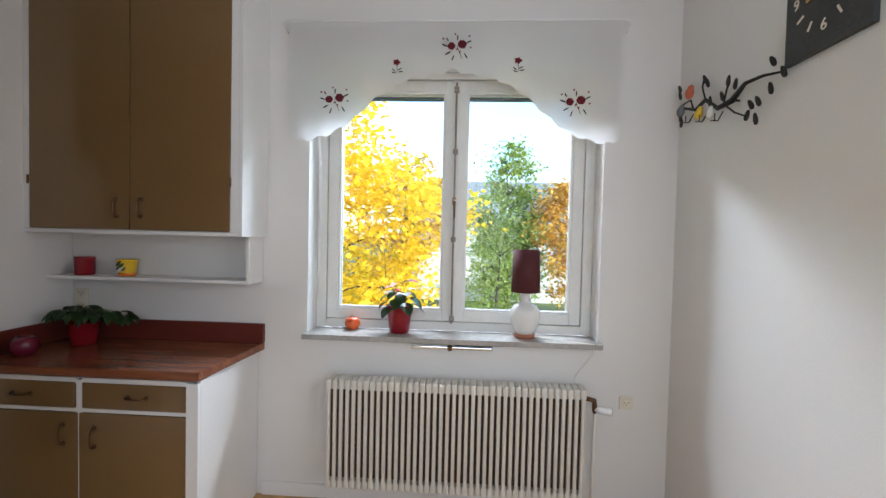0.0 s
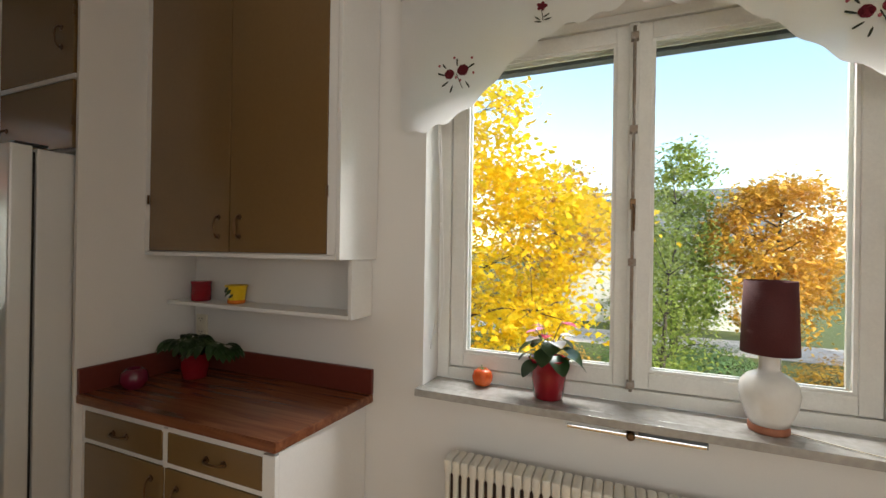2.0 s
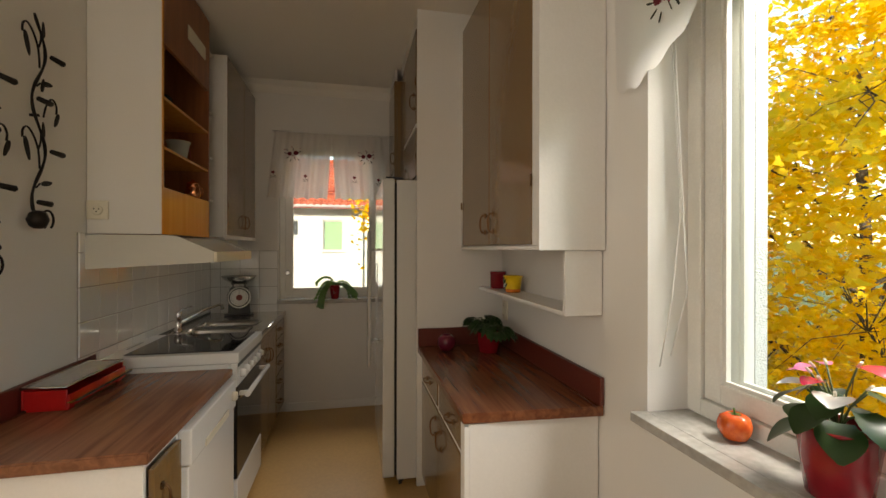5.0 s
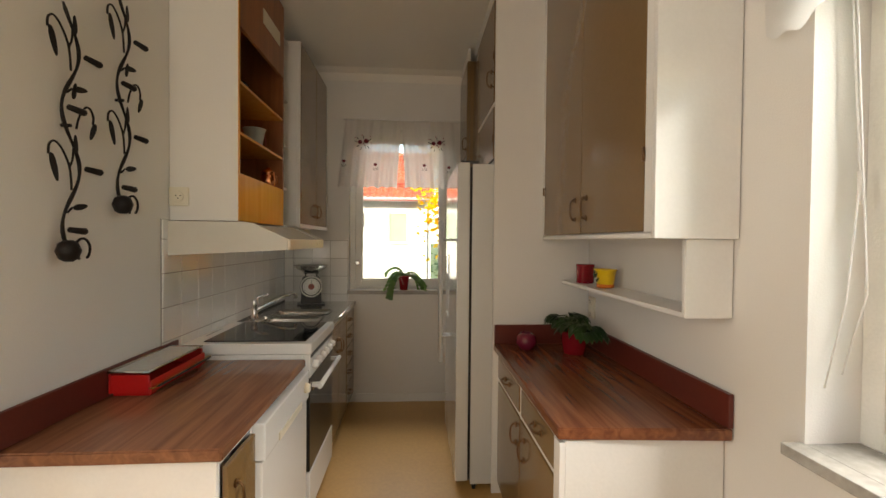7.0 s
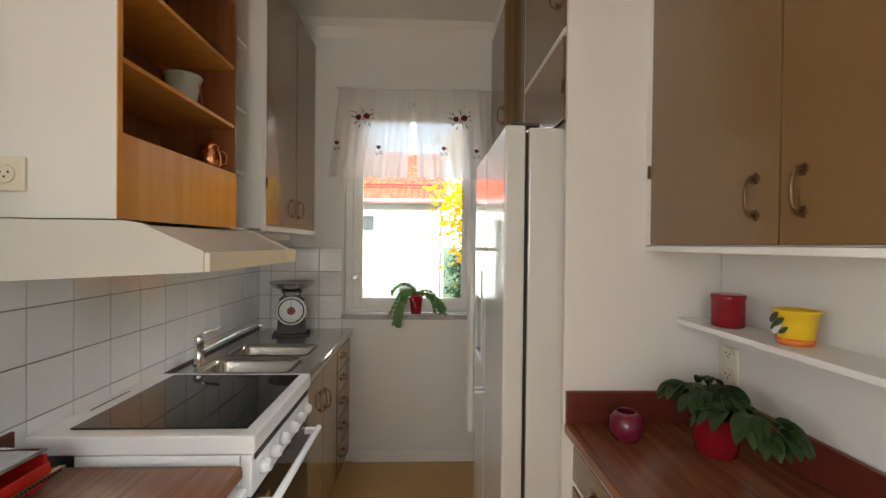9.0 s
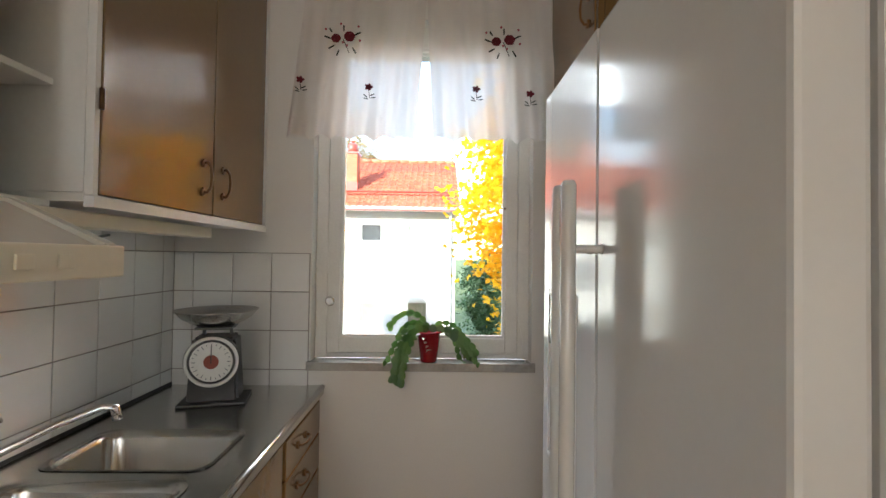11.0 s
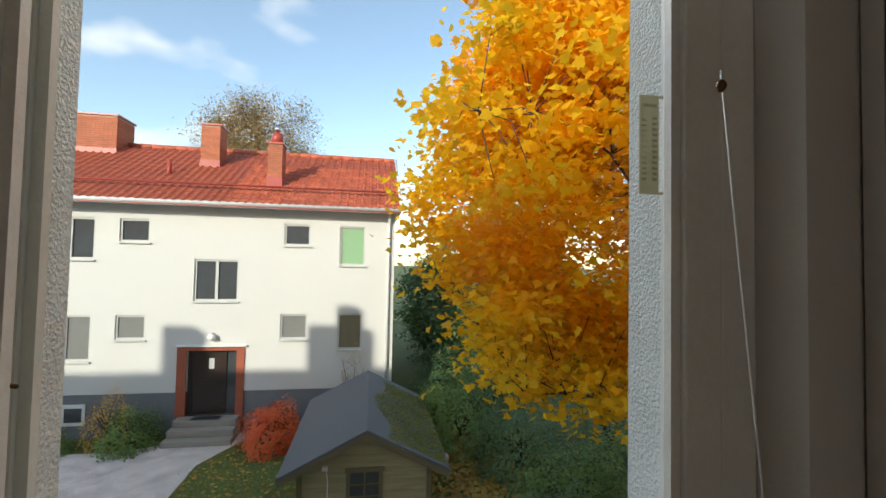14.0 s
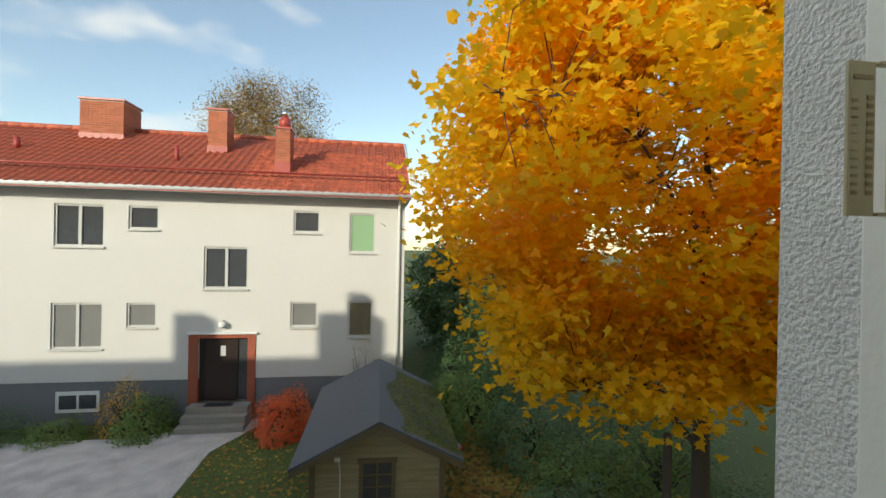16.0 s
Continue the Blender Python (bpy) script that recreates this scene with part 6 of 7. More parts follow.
def kitchen_scale():
    x, y, z = -3.36, 0.435, 0.9015
    t = thing("kitchen_scale", (x, y, z), "black dial kitchen scale with a round steel weighing pan", "scale")
    bm = bmesh.new()
    prism(bm, [(y - 0.085, z + 0.006), (y + 0.085, z + 0.006), (y + 0.07, z + 0.235), (y - 0.07, z + 0.235)], x - 0.06, x + 0.05, "x")
    bmesh.ops.bevel(bm, geom=[e for e in bm.edges], offset=0.01, segments=2, affect="EDGES")
    part("body", bm, M_BLACK, t)
    part("foot", boxes((x - 0.08, y - 0.11, z - 0.0005, x + 0.07, y + 0.11, z + 0.01), bevel=0.004), M_BLACK, t)
    xf = x + 0.05
    rim = part("dial", tube(bmesh.new(), [(xf, y, z + 0.155), (xf + 0.016, y, z + 0.155), (xf + 0.02, y, z + 0.155)], [0.09, 0.09, 0.086], 48), M_BLACK, t)
    part("dial_face", tube(bmesh.new(), [(xf + 0.0205, y, z + 0.155), (xf + 0.0215, y, z + 0.155)], 0.068, 48), M_CERAM, rim, "white dial face")
    part("dial_centre", tube(bmesh.new(), [(xf + 0.022, y, z + 0.155), (xf + 0.024, y, z + 0.155)], 0.024, 32), mat("brown_red_print", (0.25, 0.05, 0.03), 0.5), rim, "brown-red dial centre")
    for k in range(24):
        a = 2 * math.pi * k / 24
        ln = 0.012 if k % 2 == 0 else 0.006
        bm = boxes((0, -0.0012, 0.062 - ln, 0.0012, 0.0012, 0.062))
        bmesh.ops.transform(bm, matrix=Matrix.Translation((xf + 0.0217, y, z + 0.155)) @ Matrix.Rotation(a, 4, "X"), verts=bm.verts)
        part("dial_mark", bm, M_PLINTH, rim)
    part("dial_hand", boxes((xf + 0.0242, y - 0.0015, z + 0.15, xf + 0.0252, y + 0.0015, z + 0.212)), M_BLACK, rim)
    part("dial_ring", tube(bmesh.new(), [(xf + 0.02, y + 0.082 * math.cos(a), z + 0.155 + 0.082 * math.sin(a)) for a in [k * math.pi / 24 for k in range(48)]], 0.006, 8, closed=True), M_CERAM, rim, "white outer ring")
    part("pan_carrier", boxes((x - 0.05, y - 0.06, z + 0.262, x + 0.05, y + 0.06, z + 0.27), (x - 0.02, y - 0.05, z + 0.235, x - 0.01, y - 0.04, z + 0.2615), (x - 0.02, y + 0.04, z + 0.235, x - 0.01, y + 0.05, z + 0.2615)), M_BLACK, t)
    p = part("pan", lathe(bmesh.new(), [(0.05, 0.271), (0.07, 0.275), (0.115, 0.30), (0.135, 0.325), (0.139, 0.328), (0.133, 0.327), (0.11, 0.303), (0.06, 0.279)], (x, y, z), 48), M_STEEL, t, "shallow steel pan")
    t.rotation_euler.z = radians(14)


def shelf_things():
    at = (-2.43, 0.395, 1.753)
    t = thing("copper_jug", at, "small polished copper lidded jug on the teak shelf", "jug")
    part("body", lathe(bmesh.new(), [(0.03, 0), (0.036, 0.01), (0.045, 0.04), (0.04, 0.075), (0.034, 0.09), (0.038, 0.10), (0.028, 0.112), (0.008, 0.12), (0.008, 0.128)], at, 32), M_COPPER, t)
    part("jug_handle", tube(bmesh.new(), [(at[0] - 0.036, at[1] + 0.02, at[2] + 0.095), (at[0] - 0.065, at[1] + 0.035, at[2] + 0.085), (at[0] - 0.066, at[1] + 0.035, at[2] + 0.045), (at[0] - 0.042, at[1] + 0.02, at[2] + 0.03)], 0.004, 8), M_COPPER, t)
    for k, z in enumerate((0.02, 0.085)):
        part("hoop", tube(bmesh.new(), [(at[0] + (0.041 if k == 0 else 0.037) * math.cos(a), at[1] + (0.041 if k == 0 else 0.037) * math.sin(a), at[2] + z) for a in [q * math.pi / 12 for q in range(24)]], 0.0018, 6, closed=True), M_COPPER, t)
    at = (-2.30, 0.36, 1.958)
    t = thing("flower_pot_cover", at, "pale green-grey plant pot with a small flower print", "pot")
    pot(t, at, 0.04, 0.06, 0.125, mat("pale_celadon_glaze", (0.42, 0.46, 0.42), 0.25, var=0.05), soil=False)
    bm = bmesh.new()
    for k in range(5):
        leaf_disc(bm, (at[0] - 0.02 + 0.006 * k, at[1] + 0.058 + 0.0005 * k, at[2] + 0.04 + 0.012 * k), (0.006, 0, 0.003), (-0.002, 0, 0.005), (0, 0.002, 0), 7)
    part("flower_print", bm, M_THREADP, t)
    at = (-2.16, 0.32, 2.201)
    t = thing("dark_glass_bowl", at, "dark blue-black glass bowl on the upper shelf", "bowl")
    part("bowl", lathe(bmesh.new(), [(0.03, 0), (0.05, 0.01), (0.062, 0.05), (0.058, 0.09), (0.05, 0.10), (0.047, 0.098), (0.054, 0.06), (0.04, 0.015)], at, 36), mat("dark_blue_glass", (0.01, 0.012, 0.03), 0.08), t)
    for z, c in ((1.7845, M_CERAM), (1.5365, M_BEIGE)):
        at = (-2.593, 0.36, z)
        t = thing("spice_jar", at, "small pale lidded spice jar on the narrow shelf", "jar", group="spice jars on the narrow shelves")
        part("jar", lathe(bmesh.new(), [(0.024, 0), (0.026, 0.004), (0.026, 0.06), (0.022, 0.066)], at, 24), c, t)
        part("lid", lathe(bmesh.new(), [(0.024, 0.0665), (0.025, 0.07), (0.025, 0.082), (0.02, 0.085)], at, 24), M_BRASS, t)
    at = (-1.975, 2.215, 1.2225)
    t = thing("red_glass_candle_jar", at, "dark red glass candle jar with a lid on the niche shelf", "jar")
    part("jar", lathe(bmesh.new(), [(0.042, 0), (0.046, 0.005), (0.046, 0.085), (0.048, 0.088), (0.048, 0.099), (0.043, 0.101)], at, 36), M_REDG, t)
    at = (-1.73, 2.215, 1.2225)
    t = thing("painted_flower_pot", at, "yellow flower pot painted with dark olives and an orange foot", "pot")
    pot(t, at, 0.037, 0.049, 0.09, M_YELLOW, soil=False)
    part("foot_band", lathe(bmesh.new(), [(0.037, 0.001), (0.040, 0.004), (0.0415, 0.018), (0.0395, 0.0185)], at, 36), mat("orange_glaze", (0.70, 0.18, 0.02), 0.3), t)
    for a, z, s in ((-1.75, 0.07, 1.2), (-1.45, 0.06, 1.0), (-1.95, 0.045, 0.9), (-1.25, 0.04, 0.8), (-1.6, 0.04, 1.1)):
        bm = bmesh.new()
        r = 0.0405 + z * 0.11 + 0.002
        c = Vector((at[0] + r * math.cos(a), at[1] + r * math.sin(a), at[2] + z))
        tng = Vector((-math.sin(a), math.cos(a), 0))
        leaf_disc(bm, c, (tng * 0.013 + Vector((0, 0, 0.012))) * s, (tng * -0.005 + Vector((0, 0, 0.005))) * s, (0.002 * math.cos(a), 0.002 * math.sin(a), 0), 9)
        part("painted_leaf", bm, M_CERAM if a == -1.6 else M_GREENP, t)
    at = (-1.985, 1.90, 0.862)
    t = thing("glass_paperweight", at, "round dark red glass candle bowl on the worktop", "bowl")
    part("bowl", lathe(bmesh.new(), [(0.02, 0), (0.04, 0.006), (0.056, 0.04), (0.05, 0.075), (0.03, 0.092), (0.026, 0.09), (0.045, 0.07), (0.05, 0.04), (0.03, 0.012)], at, 36), mat("wine_red_glass", (0.14, 0.01, 0.03), 0.05), t)


def cooker_flex():
    single("hood_flex", tube(bmesh.new(), [(-2.49, 0.42, 1.45), (-2.70, 0.30, 1.40), (-2.95, 0.19, 1.425), (-3.10, 0.165, 1.47), (-3.15, 0.2, 1.486)], 0.004, 8), M_PLINTH, "dark flex sagging under the strip lamp", "cable")


curtain_north()
curtain_west()
anthurium()
cactus()
worktop_plant()
table_lamp()
tomato()
radiator()
bracket_bar()
socket("wall_socket", (0.996, N - 0.001, 0.61), (0, -1), 0.07, 0.07)
socket("wall_socket", (-1.8115, 0.20, 1.637), (1, 0), 0.088, 0.088, False, "cream square double wall socket on the unit's side")
socket("wall_socket", (-2.065, N - 0.001, 1.075), (0, -1), 0.075, 0.12, True)
slate_clock()
bird_branch()
iron_vine(-1.458, 1.588, 2.35)
iron_vine(-1.205, 1.42, 2.19)
foil_dispenser()
kitchen_scale()
shelf_things()
cooker_flex()


# ---------------- outdoors: the ground ----------------
def ground_height(x, y):
    return G


bm = bmesh.new()
box(bm, -900, -900, G - 0.5, 900, 900, G)
setting("ground", bm, mat("lawn_soil", (0.13, 0.16, 0.045), 0.95, var=0.35, scale=0.8, fine=25, bump=0.6, second=(0.13, 0.15, 0.04)), "mown autumn lawn", "ground")
bm = bmesh.new()
prism(bm, [(-17.4, -14), (-12.0, -14), (-11.2, -6.0), (-12.6, -2.9), (-14.6, -2.9), (-16.0, -2.2), (-16.55, -0.9), (-16.6, -3.0), (-15.6, -5.0), (-15.6, -14)], G + 0.001, G + 0.03, "z")
setting("road", bm, M_GRAVEL, "grey gravel path", "path")
bm = bmesh.new()
prism(bm, [(-10, 26), (30, 26), (30, 29.5), (-10, 31)], G + 0.001, G + 0.03, "z")
setting("road_north", bm, M_GRAVEL, "pale grey road behind the gardens", "road")


# ---------------- foliage ----------------
MAPLE_LEAF = [(0, 0), (0.22, -0.06), (0.52, 0.12), (0.36, 0.3), (0.58, 0.56), (0.26, 0.58), (0.0, 1.0), (-0.26, 0.58), (-0.58, 0.56), (-0.36, 0.3), (-0.52, 0.12), (-0.22, -0.06)]
OVAL_LEAF = [(0, 0), (0.28, 0.4), (0, 1.0), (-0.28, 0.4)]


def leaves(name, centres, size, material, parent=None, shape=OVAL_LEAF, seed=1, flat=0.5, hang=0.3, vary=0.35):
    """Many single leaves at the given places, in one mesh."""
    rng = np.random.RandomState(seed)
    c = np.asarray(centres, float)
    n, k = len(c), len(shape)
    nrm = rng.normal(size=(n, 3))
    nrm[:, 2] = np.abs(nrm[:, 2]) + flat * 2
    nrm /= np.linalg.norm(nrm, axis=1)[:, None]
    d = rng.normal(size=(n, 3))
    d[:, 2] -= hang * 2
    d -= nrm * (d * nrm).sum(1)[:, None]
    d /= np.linalg.norm(d, axis=1)[:, None]
    s = np.cross(nrm, d)
    z = size * (1 + vary * rng.uniform(-1, 1, n))
    sh = np.array(shape)
    bend = (np.abs(sh[:, 0]) * 0.25 - sh[:, 1] ** 2 * 0.15)
    v = c[:, None, :] + z[:, None, None] * (sh[None, :, 0, None] * s[:, None, :] + sh[None, :, 1, None] * d[:, None, :] + bend[None, :, None] * nrm[:, None, :])
    verts = v.reshape(-1, 3)
    me = bpy.data.meshes.new(name)
    me.vertices.add(n * k)
    me.vertices.foreach_set("co", verts.ravel())
    me.loops.add(n * k)
    me.loops.foreach_set("vertex_index", np.arange(n * k))
    me.polygons.add(n)
    me.polygons.foreach_set("loop_start", np.arange(n) * k)
    me.polygons.foreach_set("loop_total", np.full(n, k))
    me.update(calc_edges=True)
    me.validate()
    me.materials.append(material)
    ob = new(name, me)
    if parent is not None:
        ob.parent, ob.matrix_parent_inverse = parent, parent.matrix_world.inverted()
    return tagged(ob, kind="stuff")


def tree(at, height, crown, radius, trunk_r, material, label, n_clumps=260, per=55, leaf=0.12, shape=MAPLE_LEAF, seed=1, spread=0.42, bark=None, low=0.0, name="maple_tree", squash=1.0, droop=0.0, twigs=True, far=False):
    """A tapered trunk, limbs towards the clumps, twigs, and a crown of single leaves in uneven clumps."""
    rng = np.random.RandomState(seed)
    at = np.array(at, float)
    t = thing(name, tuple(at), label, "tree")
    cc = at + np.array([0, 0, crown])
    clumps = []
    while len(clumps) < n_clumps:
        p = rng.uniform(-1, 1, 3)
        r = np.linalg.norm(p)
        if r > 1 or r < 0.25 or rng.rand() > 0.25 + 0.75 * r:
            continue
        f = 1 + 0.15 * math.sin(3 * p[0] + seed) * math.cos(4 * p[1] + 2 * seed) + 0.10 * math.sin(5 * p[2] + seed)
        q = cc + p * np.array(radius) * f
        if q[2] < at[2] + low:
            continue
        clumps.append(q)
    clumps = np.array(clumps)
    lean = rng.uniform(-0.3, 0.3, 2)
    trunk = [at + np.array([lean[0] * f * f, lean[1] * f * f, height * f]) for f in np.linspace(0, 0.86, 9)]
    part("trunk", tube(bmesh.new(), [tuple(p) for p in trunk], [trunk_r * (1.25 if i == 0 else 1) * (1 - 0.85 * i / 8) for i in range(9)], 12), bark or M_BARK, t)
    # limbs: to well-spread clumps
    n_l = 20 if not far else 6
    heads = [clumps[rng.randint(len(clumps))]]
    while len(heads) < n_l:
        dd = np.min([np.linalg.norm(clumps - h, axis=1) for h in heads], axis=0)
        heads.append(clumps[np.argmax(dd * rng.uniform(0.7, 1, len(clumps)))])
    limb_pts = []
    for h in heads:
        z = np.clip(h[2] - at[2] - 0.45 * np.linalg.norm((h - cc)[:2]), height * 0.22, height * 0.8)
        f = z / height
        s0 = at + np.array([lean[0] * f * f, lean[1] * f * f, z])
        pts = []
        side = rng.normal(size=3) * 0.12
        for k in range(7):
            g = k / 6
            p = s0 + (h - s0) * g + side * math.sin(math.pi * g) * np.linalg.norm(h - s0) * 0.5
            p[2] += 0.10 * math.sin(math.pi * g) * np.linalg.norm(h - s0) - droop * g * g * 0.5
            pts.append(p)
        r0 = trunk_r * 0.26 * (1 - 0.5 * f)
        part("limb", tube(bmesh.new(), [tuple(p) for p in pts], [r0 * (1 - 0.85 * k / 6) for k in range(7)], 7), bark or M_BARK, t)
        limb_pts += pts[2:]
    limb_pts = np.array(limb_pts)
    if twigs:
        bm = bmesh.new()
        for q in clumps:
            k = np.argmin(np.linalg.norm(limb_pts - q, axis=1) + 0.3 * rng.rand(len(limb_pts)))
            a = limb_pts[k]
            if np.linalg.norm(a - q) > 1.2:
                continue
            m = (a + q) / 2 + rng.normal(size=3) * 0.08 + np.array([0, 0, 0.1])
            tube(bm, [tuple(a), tuple(m), tuple(q)], [0.008, 0.006, 0.003], 4)
        tagged(part("twigs", bm, bark or M_BARK, t), kind="stuff")
    pts = []
    for q in clumps:
        m = int(per * rng.uniform(0.5, 1.4))
        e = rng.normal(size=(m, 3)) * np.array([spread, spread, spread * 0.5 * squash])
        e[:, 2] -= droop * np.abs(rng.normal(size=m))
        pts.append(q + e)
    pts = np.vstack(pts)
    pts = pts[pts[:, 2] > at[2] + low]
    leaves("crown", pts, leaf, material, t, shape, seed)
    return t


def shrub(at, size, material, label, n=2600, leaf=0.07, seed=1, name="shrub", shape=OVAL_LEAF, stems=True):
    rng = np.random.RandomState(seed)
    t = thing(name, at, label, "shrub")
    p = rng.normal(size=(n, 3))
    p /= np.linalg.norm(p, axis=1)[:, None]
    r = rng.uniform(0.55, 1.0, n) ** 0.6
    lump = 1 + 0.2 * np.sin(4 * p[:, 0] + seed) * np.cos(5 * p[:, 1] - seed) + 0.1 * np.sin(9 * p[:, 2] + p[:, 0] * 7)
    q = p * (r * lump)[:, None] * np.array(size)
    q[:, 2] = np.abs(q[:, 2])
    leaves("foliage", q + np.array(at), leaf, material, t, shape, seed)
    if stems:
        bm = bmesh.new()
        for k in range(14):
            a = rng.uniform(0, 6.28)
            e = np.array([math.cos(a) * size[0] * 0.6, math.sin(a) * size[1] * 0.6, size[2] * rng.uniform(0.5, 0.85)])
            tube(bm, [at, tuple(np.array(at) + e * 0.5 * np.array([0.6, 0.6, 1])), tuple(np.array(at) + e)], [0.02, 0.013, 0.006], 5)
        tagged(part("stems", bm, M_BARK, t), kind="stuff")
    return t


# ---------------- the house across the yard ----------------
FX = -16.64


def house_window(parent, y0, y1, z0, z1, mullion=False, glass=None):
    w = tagged(part("window", boxes((FX - 0.10, y0, z0, FX - 0.04, y0 + 0.055, z1), (FX - 0.10, y1 - 0.055, z0, FX - 0.04, y1, z1), (FX - 0.10, y0 + 0.055, z1 - 0.055, FX - 0.04, y1 - 0.055, z1), (FX - 0.10, y0 + 0.055, z0, FX - 0.04, y1 - 0.055, z0 + 0.055)), M_WINFR, parent))
    g = glass or M_WINDK
    if mullion:
        m = (y0 + y1) / 2
        part("mullion", boxes((FX - 0.10, m - 0.04, z0 + 0.056, FX - 0.035, m + 0.04, z1 - 0.056)), M_WINFR, w)
        part("pane", boxes((FX - 0.085, y0 + 0.056, z0 + 0.056, FX - 0.075, m - 0.041, z1 - 0.056)), g, w)
        part("pane", boxes((FX - 0.085, m + 0.041, z0 + 0.056, FX - 0.075, y1 - 0.056, z1 - 0.056)), g, w)
    else:
        part("pane", boxes((FX - 0.085, y0 + 0.056, z0 + 0.056, FX - 0.075, y1 - 0.056, z1 - 0.056)), g, w)
    part("sill", boxes((FX - 0.10, y0 - 0.03, z0 - 0.05, FX + 0.06, y1 + 0.03, z0 - 0.001)), M_WINFR, w)


def house():
    h = thing("apartment_house", (FX - 4, -6, G), "cream rendered three-storey house with a red tiled roof", "house")
    ys0, ys1, zt, zp = -22.0, 1.90, 3.02, -2.38
    wins = []
    for y0, y1, z0, z1, mu, gl in ((-7.75, -6.49, 1.39, 2.57, 1, M_WINDK), (-5.88, -5.09, 1.91, 2.57, 0, M_WINDK), (-3.88, -2.66, 0.235, 1.45, 1, M_WINDK), (-1.41, -0.645, 1.92, 2.57, 0, M_WINDK), (0.225, 1.0, 1.35, 2.55, 0, M_WINGR),
                                   (-7.79, -6.49, -1.46, -0.18, 1, M_WINPALE), (-5.89, -5.11, -0.87, -0.18, 0, M_WINPALE), (-1.45, -0.67, -0.90, -0.15, 0, M_WINPALE), (0.22, 0.96, -1.22, -0.13, 0, M_WINCU),
                                   (-12.2, -10.9, 1.39, 2.57, 1, M_WINDK), (-12.2, -10.9, -1.46, -0.18, 1, M_WINPALE), (-9.9, -9.1, 1.91, 2.57, 0, M_WINDK)):
        wins.append((y0, y1, z0, z1, mu, gl))
    door = (-3.98, -2.63, -3.05, -1.20)
    # the front wall, in columns and rows round its openings
    ycuts = sorted({ys0, ys1, *[w[0] for w in wins], *[w[1] for w in wins], door[0], door[1]})
    zcuts = sorted({zp, zt, *[w[2] for w in wins], *[w[3] for w in wins], door[3]})
    bm = bmesh.new()
    holes = [w[:4] for w in wins] + [(door[0], door[1], door[2], door[3])]
    for a, b in zip(ycuts, ycuts[1:]):
        run = None
        for c, d in zip(zcuts, zcuts[1:]):
            ym, zm = (a + b) / 2, (c + d) / 2
            free = not any(q[0] < ym < q[1] and q[2] < zm < q[3] for q in holes)
            if free and run is None:
                run = c
            if run is not None and (not free or d == zcuts[-1]):
                box(bm, FX, a, run, FX - 0.3, b, d if free else c)
                run = None
            if not free:
                run = None
    part("wall_front", bm, M_RENDER, h, "smooth cream render")
    part("wall_core", boxes((FX - 0.301, ys0, G, FX - 9.0, ys1 - 0.02, zt)), M_RENDER, h)
    part("wall_gable", boxes((FX - 0.301, ys1 - 0.019, G, FX - 8.7, ys1, zt)), M_RENDER, h)
    part("plinth", boxes((FX - 0.02, ys0, G, FX - 0.3, door[0] - 0.27, zp - 0.001), (FX - 0.02, door[1] + 0.23, G, FX - 0.3, ys1, zp - 0.001)), M_PLINTH, h)
    for y0, y1, z0, z1, mu, gl in wins:
        house_window(h, y0, y1, z0, z1, mu, gl)
    # basement window
    w = part("window", boxes((FX - 0.019, -7.62, -3.22, FX + 0.02, -6.53, -2.64)), M_WHITEM, h, "white basement window")
    for a in (-7.53, -7.03):
        part("pane", boxes((FX + 0.0205, a, -3.12, FX + 0.03, a + 0.43, -2.74)), M_WINDK, w)
    # the doorway
    part("door", boxes((FX - 0.18, door[0], door[2], FX - 0.13, door[1] - 0.32, door[3])), M_DOOR, h, "dark brown panelled entrance door")
    part("side_light", boxes((FX - 0.18, door[1] - 0.31, door[2], FX - 0.14, door[1], door[3])), M_WINDK, h)
    pieces("door_stile", h, M_DOOR, (FX - 0.13, door[0] + 0.0, door[2], FX - 0.10, door[0] + 0.12, door[3]), (FX - 0.13, door[1] - 0.42, door[2], FX - 0.10, door[1] - 0.30, door[3]), (FX - 0.13, door[0] + 0.121, -2.2, FX - 0.115, door[1] - 0.421, -2.05))
    part("notice", boxes((FX - 0.129, -3.42, -1.75, FX - 0.122, -3.28, -1.45)), M_WHITEM, h)
    part("door_surround", boxes((FX - 0.12, door[0] - 0.26, G + 0.1, FX + 0.03, door[0] - 0.001, -1.08), (FX - 0.12, door[1] + 0.001, G + 0.1, FX + 0.03, door[1] + 0.22, -1.08), (FX - 0.12, door[0], door[3] + 0.001, FX + 0.03, door[1], -1.08)), M_BRICKW, h, "red brick door surround")
    part("door_hood", boxes((FX - 0.05, door[0] - 0.30, -1.079, FX + 0.10, door[1] + 0.27, -1.03), bevel=0.004), M_WHITEM, h)
    part("wall_lamp", lathe(bmesh.new(), [(0.03, -0.10), (0.10, -0.05), (0.11, 0.0), (0.08, 0.08), (0.02, 0.10)], (FX + 0.12, -3.30, -0.80), 20), M_CERAM, h)
    part("lamp_arm", tube(bmesh.new(), [(FX, -3.30, -0.70), (FX + 0.12, -3.30, -0.705)], 0.02, 8), M_PLINTH, h)
    for k in range(3):
        part("step", boxes((FX + 0.02, -4.2 + 0.03 * k, G + 0.18 * k + (0.001 if k else 0), FX + 0.95 - 0.27 * k, -2.45 - 0.02 * k, G + 0.18 * (k + 1)), bevel=0.01), M_CONC, h)
    part("door_mat", boxes((FX + 0.1, -3.7, G + 0.541, FX + 0.38, -2.95, G + 0.555)), M_BLACK, h)
